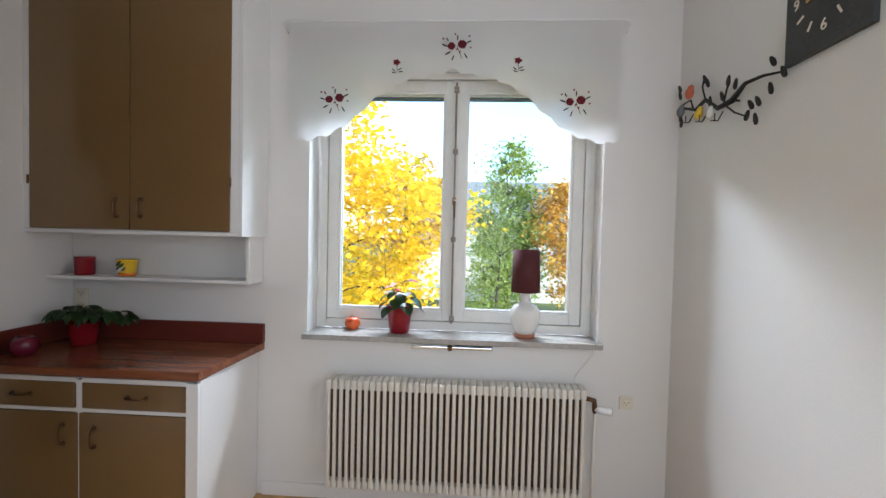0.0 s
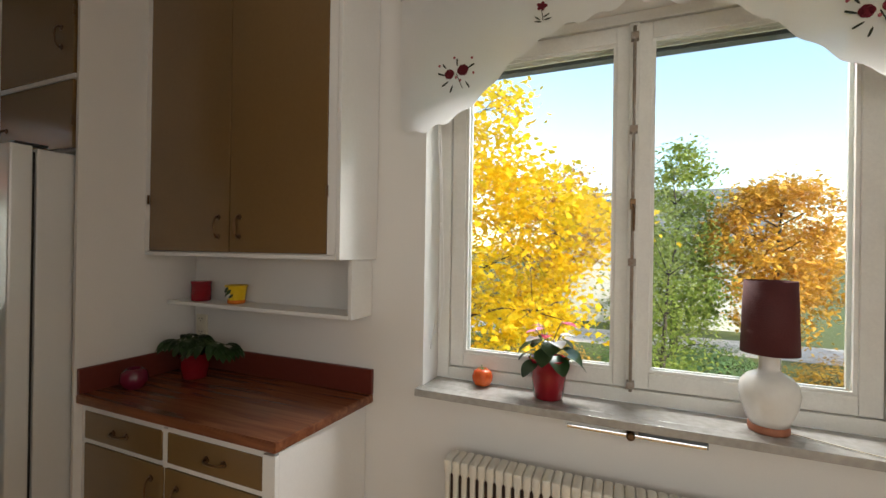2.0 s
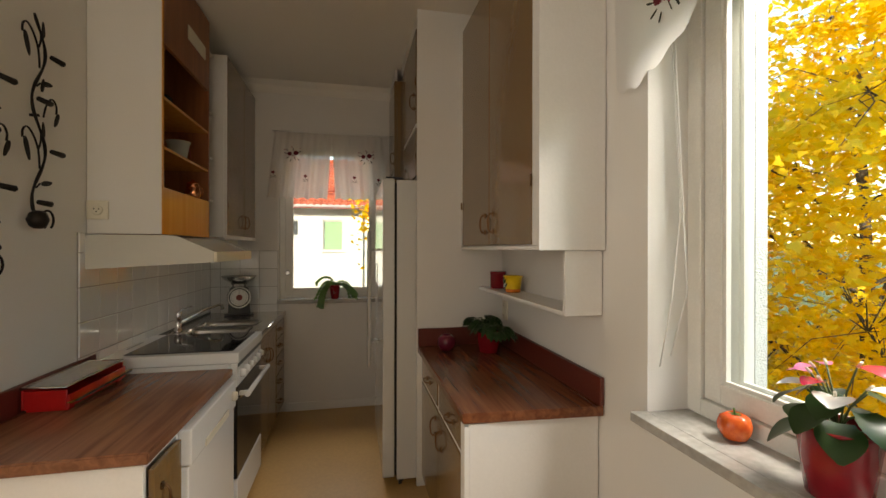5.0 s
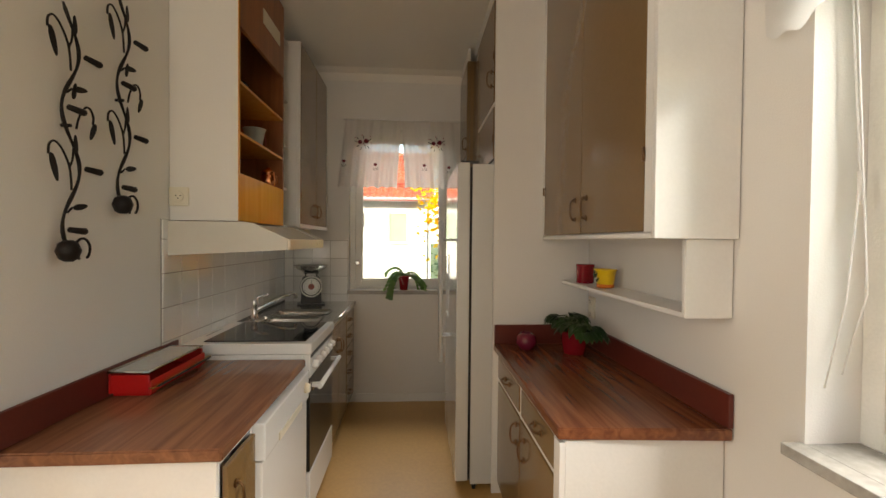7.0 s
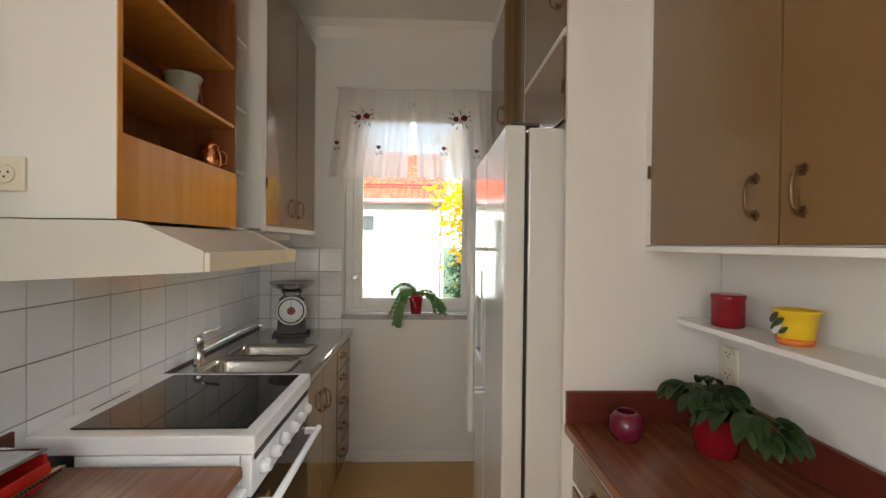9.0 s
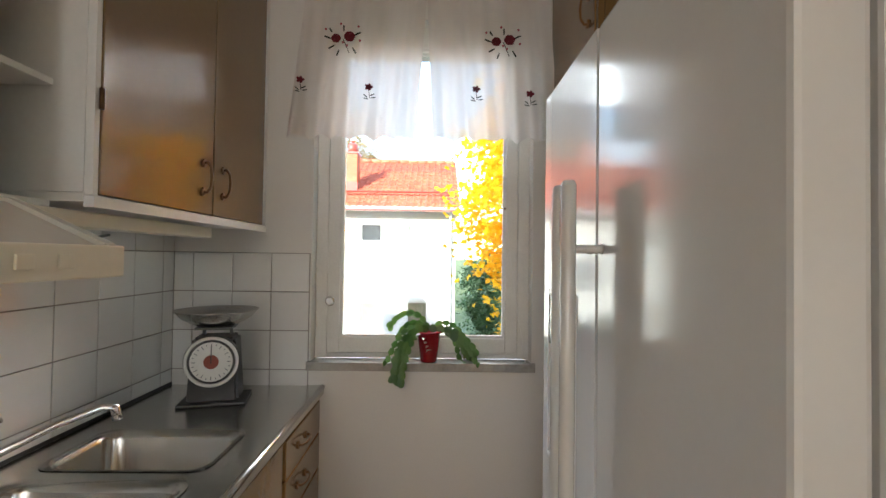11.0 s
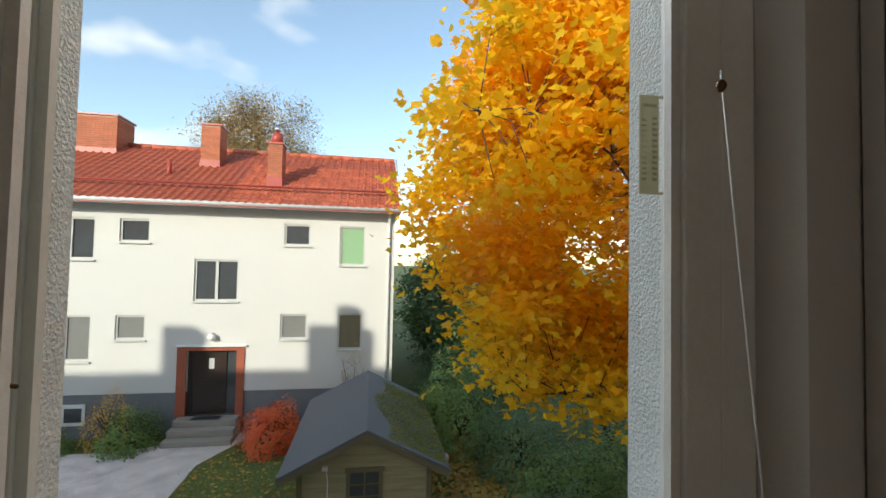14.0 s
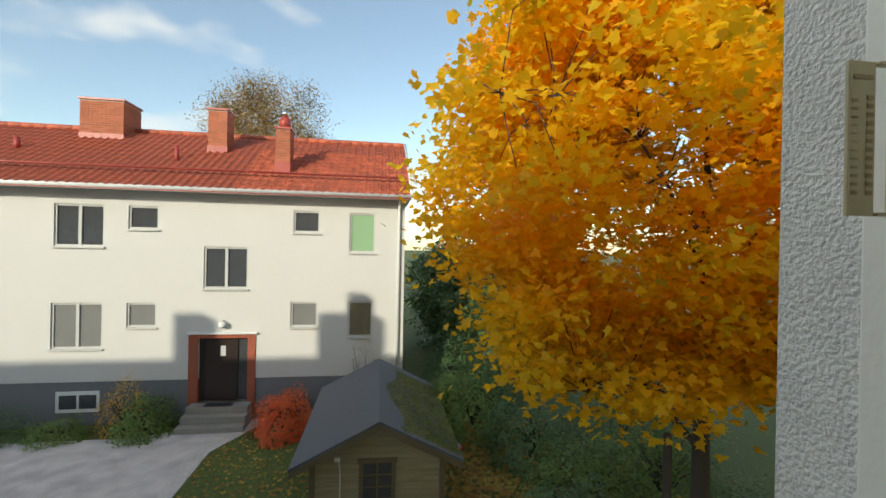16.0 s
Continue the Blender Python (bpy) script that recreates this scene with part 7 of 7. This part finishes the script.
    part("downpipe", tube(bmesh.new(), [(FX + 0.35, 1.72, 2.98), (FX + 0.10, 1.72, 2.75), (FX + 0.07, 1.72, 2.5), (FX + 0.07, 1.72, G + 0.1)], 0.045, 10), M_WHITEM, h, "white downpipe")
    part("gutter", tube(bmesh.new(), [(FX + 0.52, ys0, 3.04), (FX + 0.52, ys1 + 0.15, 3.04)], 0.07, 8), M_WHITEM, h)
    part("soffit", boxes((FX + 0.01, ys0, 2.98, FX + 0.5, ys1 + 0.15, 3.03), (FX - 9.0, ys1 + 0.001, 2.98, FX + 0.0, ys1 + 0.15, 3.03)), M_WHITEM, h)
    # roof body
    e0x, ez, rx, rz = FX + 0.56, 3.10, -20.0 - 0.3, 5.55
    bm = bmesh.new()
    prism(bm, [(e0x, ez - 0.05), (rx, rz - 0.05), (2 * rx - e0x, ez - 0.05), (2 * rx - e0x, ez - 0.14), (rx, rz - 0.14), (e0x, ez - 0.14)], ys0, ys1 + 0.14, "y")
    roof = part("roof", bm, M_REDM, h)
    bm = bmesh.new()
    prism(bm, [(FX - 0.3, zt), (rx, rz - 0.3), (2 * rx - FX, zt)], ys1 - 0.1, ys1 - 0.02, "y")
    part("gable_top", bm, M_RENDER, h)
    part("verge_board", tube(bmesh.new(), [(e0x, ys1 + 0.16, ez - 0.02), (rx, ys1 + 0.16, rz + 0.03)], 0.06, 4), M_WHITEM, h, "white verge board")
    # snow rail
    part("snow_rail", tube(bmesh.new(), [(e0x - 0.75, ys0, ez + 0.60), (e0x - 0.75, ys1, ez + 0.60)], 0.03, 6), M_REDM, h)
    # chimneys of brick
    for cx0, cx1, cy0, cy1, z0, z1 in ((-20.6, -19.5, -8.95, -7.6, 4.6, 6.35), (-19.4, -18.7, -4.6, -4.0, 4.2, 6.02), (-17.9, -17.3, -2.12, -1.68, 3.5, 5.15)):
        c = part("chimney", boxes((cx0 + 0.012, cy0 + 0.012, z0, cx1 - 0.012, cy1 - 0.012, z1)), M_MORTAR, h, "red brick chimney")
        brick_faces(c, cx0, cx1, cy0, cy1, z0 + 0.55, z1)
        part("flashing", boxes((cx0 - 0.02, cy0 - 0.02, z0, cx1 + 0.02, cy1 + 0.02, z0 + 0.62)), M_REDM, c, "red metal flashing")
        part("cap", boxes((cx0 - 0.04, cy0 - 0.04, z1 + 0.001, cx1 + 0.04, cy1 + 0.04, z1 + 0.06)), M_REDM, c)
    part("chimney_cowl", tube(bmesh.new(), [(-17.6, -1.9, 5.21), (-17.6, -1.9, 5.55), (-17.6, -1.9, 5.57)], [0.2, 0.16, 0.12], 14), M_REDM, h)
    part("cowl_ball", lathe(bmesh.new(), [(0.03, -0.1), (0.1, -0.05), (0.12, 0.02), (0.08, 0.09), (0.02, 0.12)], (-17.6, -1.9, 5.70), 16), M_CHROME, h)
    part("roof_vent", tube(bmesh.new(), [(-17.9, -5.2, 4.0), (-17.9, -5.2, 4.55)], 0.06, 10), M_REDM, h)
    part("roof_vent", tube(bmesh.new(), [(-18.3, -9.9, 4.3), (-18.3, -9.9, 4.7)], 0.08, 10), M_REDM, h)
    return h, roof, (e0x, ez, rx, rz, ys0, ys1)


def brick_faces(parent, x0, x1, y0, y1, z0, z1):
    """Courses of single bricks on the two seen faces of a chimney."""
    bw, bh, g = 0.24, 0.065, 0.012
    me_a = bpy.data.meshes.new("brick")
    bm = boxes((-bw / 2, -0.006, -bh / 2, bw / 2, 0.006, bh / 2))
    bm.to_mesh(me_a)
    me_a.materials.append(M_BRICK)
    bm.free()
    inv = Matrix()
    row = 0
    z = z0
    while z + bh < z1:
        for face in ("e", "n"):
            a0, a1 = (y0, y1) if face == "e" else (x0, x1)
            n = max(1, round((a1 - a0) / (bw + g)))
            w = (a1 - a0) / n
            for k in range(n + (row % 2)):
                c = a0 + w * (k + 0.5 - 0.5 * (row % 2))
                lo, hi = max(a0, c - w / 2 + g / 2), min(a1, c + w / 2 - g / 2)
                if hi - lo < 0.03:
                    continue
                o = new("brick", me_a)
                o.parent = parent
                o.matrix_parent_inverse = inv
                o.scale = ((hi - lo) / bw, 1, 1)
                if face == "e":
                    o.location, o.rotation_euler = (x1 - 0.006, (lo + hi) / 2, z + bh / 2), (0, 0, radians(90))
                else:
                    o.location = ((lo + hi) / 2, y1 - 0.006, z + bh / 2)
        z += bh + g
        row += 1


HOUSE, ROOF, RD = house()


def shed():
    x0, x1, y0, y1, ze, zr = -15.0, -11.25, -0.02, 2.38, -2.25, -1.52
    s = thing("garden_shed", (-13, 1.2, G), "small olive-green timber shed with a grey felt roof", "shed")
    cy = (y0 + y1) / 2
    n, zz = 0, G
    while zz < ze + 0.05:
        part("board", boxes((x0, y0, zz, x1, y0 + 0.03, zz + 0.138), bevel=0.006), M_SHEDW, s)
        part("board", boxes((x0, y1 - 0.03, zz, x1, y1, zz + 0.138), bevel=0.006), M_SHEDW, s)
        part("board", boxes((x1 - 0.03, y0 + 0.031, zz, x1, y1 - 0.031, zz + 0.138), bevel=0.006), M_SHEDW, s)
        zz += 0.14
    while zz < zr - 0.16:
        f = 1 - (zz + 0.14 - ze) / (zr - ze)
        part("board", boxes((x1 - 0.03, cy - (cy - y0) * f, zz, x1, cy + (cy - y0) * f, zz + 0.138), bevel=0.006), M_SHEDW, s)
        zz += 0.14
    part("back_wall", boxes((x0, y0 + 0.031, G, x0 + 0.03, y1 - 0.031, ze)), M_SHEDW, s)
    for sgn, nm in ((-1, "roof_slope"), (1, "roof_slope")):
        bm = bmesh.new()
        ye, zl = cy + sgn * 1.52, -2.28
        prism(bm, [(cy, zr), (ye, zl), (ye, zl - 0.05), (cy, zr - 0.05)], x0 - 0.25, x1 + 0.30, "x")
        part(nm, bm, M_FELT, s, "grey felt roof slope")
        bm = bmesh.new()
        prism(bm, [(cy, zr - 0.055), (ye - sgn * 0.01, zl - 0.055), (ye - sgn * 0.01, zl - 0.17), (cy, zr - 0.17)], x1 + 0.27, x1 + 0.295, "x")
        part("verge_board", bm, M_SHEDT, s)
    rng = np.random.RandomState(2)
    n = 9000
    u, v = rng.rand(n) ** 0.8, rng.rand(n)
    keep = (u > 0.12 + 0.12 * np.sin(v * 9)) & (v > 0.04)
    u, v = u[keep], v[keep]
    pts = np.stack([x0 + (x1 + 0.2 - x0) * v, cy + 0.12 + 1.38 * u, zr + (-2.28 - zr) * (0.12 + 1.38 * u) / 1.52 + 0.008], 1)
    leaves("moss", pts, 0.05, M_MOSS, s, OVAL_LEAF, 3, 1.5, 0.0)
    w = part("window", boxes((x1 + 0.001, 0.83, -3.10, x1 + 0.03, 1.49, -3.03), (x1 + 0.001, 0.80, -2.38, x1 + 0.035, 1.52, -2.30), (x1 + 0.001, 0.83, -3.029, x1 + 0.03, 0.90, -2.381), (x1 + 0.001, 1.42, -3.029, x1 + 0.03, 1.49, -2.381),
                             (x1 + 0.001, 1.145, -3.029, x1 + 0.025, 1.175, -2.381), (x1 + 0.001, 0.901, -2.61, x1 + 0.024, 1.144, -2.585), (x1 + 0.001, 1.176, -2.61, x1 + 0.024, 1.419, -2.585),
                             (x1 + 0.001, 0.901, -2.83, x1 + 0.024, 1.144, -2.805), (x1 + 0.001, 1.176, -2.83, x1 + 0.024, 1.419, -2.805)), M_SHEDT, s)
    part("pane", boxes((x1 + 0.0005, 0.901, -3.029, x1 + 0.006, 1.419, -2.381)), M_WINDK, w)
    l = part("lamp", boxes((x1 + 0.001, 0.40, -2.30, x1 + 0.08, 0.50, -2.22), bevel=0.01), M_WHITEM, s, "small white outdoor lamp")
    part("conduit", tube(bmesh.new(), [(x1 + 0.012, 0.47, -2.30), (x1 + 0.012, 0.50, -2.5), (x1 + 0.012, 0.50, G)], 0.01, 6), M_WHITEM, s)
    for yy in (y0 + 0.03, y1 - 0.03):
        part("corner_board", boxes((x1 + 0.001, yy - 0.05, G, x1 + 0.02, yy + 0.05, ze - 0.05)), M_SHEDT, s)


shed()
single("red_canister", tube(bmesh.new(), [(-12.0, 2.75, G + 0.9), (-12.0, 2.75, G + 1.1)], 0.11, 14), M_REDP, "round red can standing beside the shed", "can")

# ---------------- trees and shrubs ----------------
tree((-9.0, 5.8, GT), 9.5, 7.2, (3.2, 3.75, 5.0), 0.16, M_MAPLE, "tall maple in full yellow and orange autumn leaf", 1350, 105, 0.095, seed=3, low=3.7, spread=0.24)
tree((-4.6, 9.2, GT), 9.5, 5.6, (3.7, 3.5, 4.3), 0.18, M_MAPLE2, "large maple in bright golden autumn leaf", 640, 62, 0.11, seed=8, low=1.2, spread=0.30)
tree((2.6, 26.0, GT), 10, 6.0, (2.1, 2.4, 4.8), 0.22, M_LIME, "tall broad green tree still in leaf", 260, 50, 0.24, OVAL_LEAF, seed=5, name="green_tree", low=0.5)
tree((1.2, 15.5, GT), 6.0, 3.6, (1.5, 1.5, 3.1), 0.12, M_LIME, "slender light green garden tree", 110, 50, 0.13, OVAL_LEAF, seed=15, name="green_tree", low=0.4)
tree((6.4, 24.0, GT), 9, 5.6, (2.3, 2.6, 3.8), 0.22, M_ORANGEL, "broad tree with orange autumn leaves", 240, 50, 0.24, OVAL_LEAF, seed=6, name="orange_tree", low=0.8)
tree((15.5, 23.0, GT), 9, 5.0, (4.0, 3.2, 4.0), 0.24, M_MAPLE2, "broad yellow autumn tree", 240, 50, 0.24, OVAL_LEAF, seed=7, name="yellow_tree", low=0.8)
tree((-4.0, 30.0, GT), 12, 7.0, (3.5, 3.5, 4.0), 0.22, M_ORANGEL, "far tree turning brown", 200, 40, 0.28, OVAL_LEAF, seed=9, name="brown_tree", low=2.0)
tree((-34.0, -6.6, GT), 17, 12.0, (4.3, 4.2, 5.0), 0.3, M_BIRCH, "weeping birch with thin golden leaves", 430, 170, 0.13, OVAL_LEAF, seed=10, name="birch_tree", low=6, droop=0.9, spread=0.5, squash=1.6)
tree((-30.0, 9.5, GT), 9, 5.5, (4.5, 4.0, 4.5), 0.25, M_ORANGEL, "far autumn tree behind the hedge", 200, 45, 0.28, OVAL_LEAF, seed=12, name="brown_tree", low=1.5)
tree((-26.0, 5.2, GT), 6, 3.2, (2.6, 2.2, 3.2), 0.2, M_DKGREEN, "dark green tree behind the house corner", 220, 60, 0.22, OVAL_LEAF, seed=13, name="green_tree", low=0.2)
tree((-21.5, 7.0, GT), 5, 2.5, (2.6, 2.4, 2.8), 0.2, M_DKGREEN, "dark green bushy tree", 220, 60, 0.2, OVAL_LEAF, seed=14, name="green_tree", low=0.2)
shrub((-15.6, -1.35, G), (0.95, 0.85, 1.15), M_REDL, "scarlet autumn bush beside the entrance", 5200, 0.075, 21)
shrub((-15.9, -5.0, G), (0.9, 0.8, 1.1), M_GREENL, "green shrub under the facade", 3000, 0.07, 22)
shrub((-16.1, -5.6, G), (0.5, 0.7, 1.5), M_ORANGEL, "tall yellow-brown perennial under the facade", 1500, 0.06, 23)
shrub((-15.8, -7.0, G), (0.7, 0.8, 0.55), M_GREENL, "low green border plants", 1800, 0.06, 24)
shrub((-15.7, -9.0, G), (0.9, 1.6, 1.0), M_DKGREEN, "dark green shrub under the facade", 2600, 0.07, 25)
shrub((-16.0, 0.75, G), (0.5, 0.55, 2.65), M_BIRCH, "thin pale shrub by the house wall", 500, 0.08, 26)
for k, (x, y, sx, sy, sz, m) in enumerate(((-15.5, 3.9, 1.5, 1.2, 1.9, M_GREENL), (-13.4, 4.9, 1.4, 1.2, 1.6, M_DKGREEN), (-17.3, 5.2, 1.6, 1.4, 2.4, M_DKGREEN), (-11.2, 5.3, 1.3, 1.2, 1.5, M_GREENL), (-10.0, 4.4, 1.0, 1.0, 1.25, M_DKGREEN),
                                           (-14.6, 2.9, 0.7, 0.6, 1.8, M_GREENL), (-11.4, 7.0, 1.8, 1.6, 2.0, M_GREENL), (-8.5, 7.6, 1.8, 1.6, 1.7, M_DKGREEN), (-19.5, 4.0, 1.6, 1.2, 1.9, M_DKGREEN), (-14.5, 8.0, 2.2, 1.8, 2.4, M_DKGREEN), (-9.0, 4.0, 0.7, 0.7, 0.9, M_GREENL))):
    shrub((x, y, G), (sx, sy, sz), m, "dense green hedge shrub along the lawn" if m is M_GREENL else "dark evergreen hedge shrub", 4200, 0.085, 30 + k, "hedge_shrub")
for k in range(9):
    shrub((-9 + 3.2 * k, 20.5 + 1.5 * math.sin(k * 2.1), G), (1.9, 1.4, 1.5 + 0.3 * math.cos(k)), (M_GREENL, M_DKGREEN, M_ORANGEL)[k % 3], "garden hedge shrub towards the road", 2200, 0.14, 50 + k, "hedge_shrub")

rng = np.random.RandomState(77)
p = np.stack([rng.uniform(-16, -8, 5200), rng.normal(3.4, 1.4, 5200), np.full(5200, G + 0.02)], 1)
leaves("fallen_leaves", p, 0.11, M_LITTER, None, MAPLE_LEAF, 5, 3.0, 0.0)
tagged(bpy.data.objects["fallen_leaves"], "yellow and brown fallen maple leaves on the ground", "leaves", "", "stuff")
p = np.stack([rng.uniform(-16, -9, 1500), rng.uniform(-3.0, 1.5, 1500), np.full(1500, G + 0.02)], 1)
tagged(leaves("fallen_leaves", p, 0.07, M_LITTER, None, MAPLE_LEAF, 6, 3.0, 0.0), "scattered fallen leaves on the lawn", "leaves", "", "stuff")
p = np.stack([rng.uniform(-16.2, -9, 42000), rng.uniform(-3.2, 5.0, 42000), np.full(42000, G)], 1)
tagged(leaves("grass", p, 0.07, M_GREENL, None, [(0.08, 0), (0.0, 1.0), (-0.08, 0)], 9, 0.0, -1.2), "short green grass", "grass", "", "stuff")

# a far house with a roof window, to the north
h = thing("far_house", (-1.2, 36, G), "pale far house with a dark roof and blue roof windows", "house")
part("wall", boxes((-4.5, 34, G, 9.0, 42, 2.5)), M_RENDER, h)
bm = bmesh.new()
prism(bm, [(33.5, 2.4), (38, 6.4), (42.5, 2.4)], -5.0, 9.5, "x")
part("roof", bm, M_PLINTH, h)
for a in (-3.4, -1.6):
    d = part("dormer", boxes((a, 34.4, 3.7, a + 1.2, 37.0, 5.6)), M_WHITEM, h)
    part("pane", boxes((a + 0.12, 34.37, 3.9, a + 1.08, 34.399, 5.4)), mat("blue_roof_glass", (0.10, 0.15, 0.24), 0.1), d)
single("utility_pole", tube(bmesh.new(), [(-8.3, 4.75, G), (-8.3, 4.75, -0.75)], [0.06, 0.05], 8), M_BARK, "weathered wooden garden post", "post")


# ---------------- pieces of walls and roofs, last ----------------
def wall_tiles():
    """Square tiles, each its own piece, on the beds of the two walls."""
    s, th = 0.1545, 0.006
    me = bpy.data.meshes.new("tile")
    bm = boxes((-s / 2, -th / 2, -s / 2, s / 2, th / 2, s / 2), bevel=0.0018)
    bm.to_mesh(me)
    me.materials.append(M_TILE)
    bm.free()
    st = 0.158
    def put(bed, a, v, wide, high, south, a_c, v_c):
        o = new("tile", me)
        o.parent = bed
        o.scale = (wide / s, 1, high / s)
        if south:
            o.location = (a_c, S + 0.0045 + th / 2, v_c)
        else:
            o.location, o.rotation_euler = (W + 0.0045 + th / 2, a_c, v_c), (0, 0, radians(90))
    zs = [1.280 - st / 2 + st * k for k in range(-2, 3)]
    for zc in zs:
        lo, hi = max(0.845, zc - s / 2), min(1.528, zc + s / 2)
        if hi - lo < 0.02:
            continue
        x = -1.745
        while x > W + 0.03:
            a = max(W + 0.012, x - s)
            put(BED_S, 0, 0, x - a, hi - lo, True, (x + a) / 2, (lo + hi) / 2)
            x -= st
        hi = min(hi, 1.437)
        if hi - lo < 0.02:
            continue
        y = 0.552 + st
        while y > S + 0.03:
            b, a = min(0.707, y), max(S + 0.012, y - s)
            if b - a > 0.015:
                put(BED_W, 0, 0, b - a, hi - lo, False, (a + b) / 2, (lo + hi) / 2)
            y -= st


def roof_tiles():
    e0x, ez, rx, rz, ys0, ys1 = RD
    ln = math.hypot(rx - e0x, rz - ez)
    ux, uz = (rx - e0x) / ln, (rz - ez) / ln
    tw, tl = 0.235, 0.36
    me = bpy.data.meshes.new("roof_tile")
    bm = bmesh.new()
    prof = [(-0.5, 0.0), (-0.42, 0.035), (-0.28, 0.045), (-0.14, 0.02), (0.0, 0.0), (0.22, -0.004), (0.42, 0.0)]
    A = [bm.verts.new((u * tw, 0, h + 0.022)) for u, h in prof]
    B = [bm.verts.new((u * tw, tl * 1.05, h)) for u, h in prof]
    C = [bm.verts.new((u * tw, 0, -0.01)) for u, h in prof]
    for k in range(len(prof) - 1):
        bm.faces.new((A[k], A[k + 1], B[k + 1], B[k])).smooth = True
        bm.faces.new((C[k], C[k + 1], A[k + 1], A[k]))
    bm.to_mesh(me)
    bm.free()
    me.materials.append(M_ROOFT)
    rows = int(ln / tl) + 1
    cols = int((ys1 + 0.14 - ys0) / tw)
    ang = math.atan2(uz, -ux)
    spots = []
    for r in range(rows):
        for c in range(cols):
            y = ys1 + 0.12 - tw * (c + 0.5)
            d = r * tl
            if d + tl * 0.7 > ln:
                continue
            spots.append((e0x + ux * d, y, ez - 0.04 + uz * d))
    base = Matrix.Rotation(radians(90), 4, "Z") @ Matrix.Rotation(ang, 4, "X")
    near = [s for s in spots if s[1] > -3.0 and s[0] > -19.0][:300]
    done = set(near)
    rnd = random.Random(2)
    for s in near:
        o = new("roof_tile", me)
        o.parent = ROOF
        o.matrix_basis = Matrix.Translation(s) @ base @ Matrix.Rotation(rnd.uniform(-0.012, 0.012), 4, "Y")
    vs = np.array([v.co[:] for v in me.vertices])
    fs = [tuple(p.vertices) for p in me.polygons]
    V, F, k = [], [], 0
    for s in spots:
        if s in done:
            continue
        m = np.array(Matrix.Translation(s) @ base)
        V.append(vs @ m[:3, :3].T + m[:3, 3])
        F += [tuple(i + k for i in f) for f in fs]
        k += len(vs)
    me2 = bpy.data.meshes.new("roof_tiles_far")
    me2.from_pydata(np.vstack(V).tolist(), [], F)
    me2.materials.append(M_ROOFT)
    o = new("roof_tiles_far", me2)
    o.parent = ROOF
    tagged(o, kind="stuff")
    for k in range(int((ys1 - ys0) / 0.4)):
        o = new("ridge_tile", RIDGE)
        o.parent = ROOF
        o.location = (rx, ys1 + 0.1 - 0.2 - 0.4 * k, rz - 0.03)


bm = tube(bmesh.new(), [(0, -0.2, 0), (0, 0.19, 0), (0, 0.2, 0)], [0.12, 0.11, 0.10], 8)
RIDGE = bpy.data.meshes.new("ridge_tile")
bm.to_mesh(RIDGE)
bm.free()
RIDGE.materials.append(M_ROOFT)
wall_tiles()
roof_tiles()
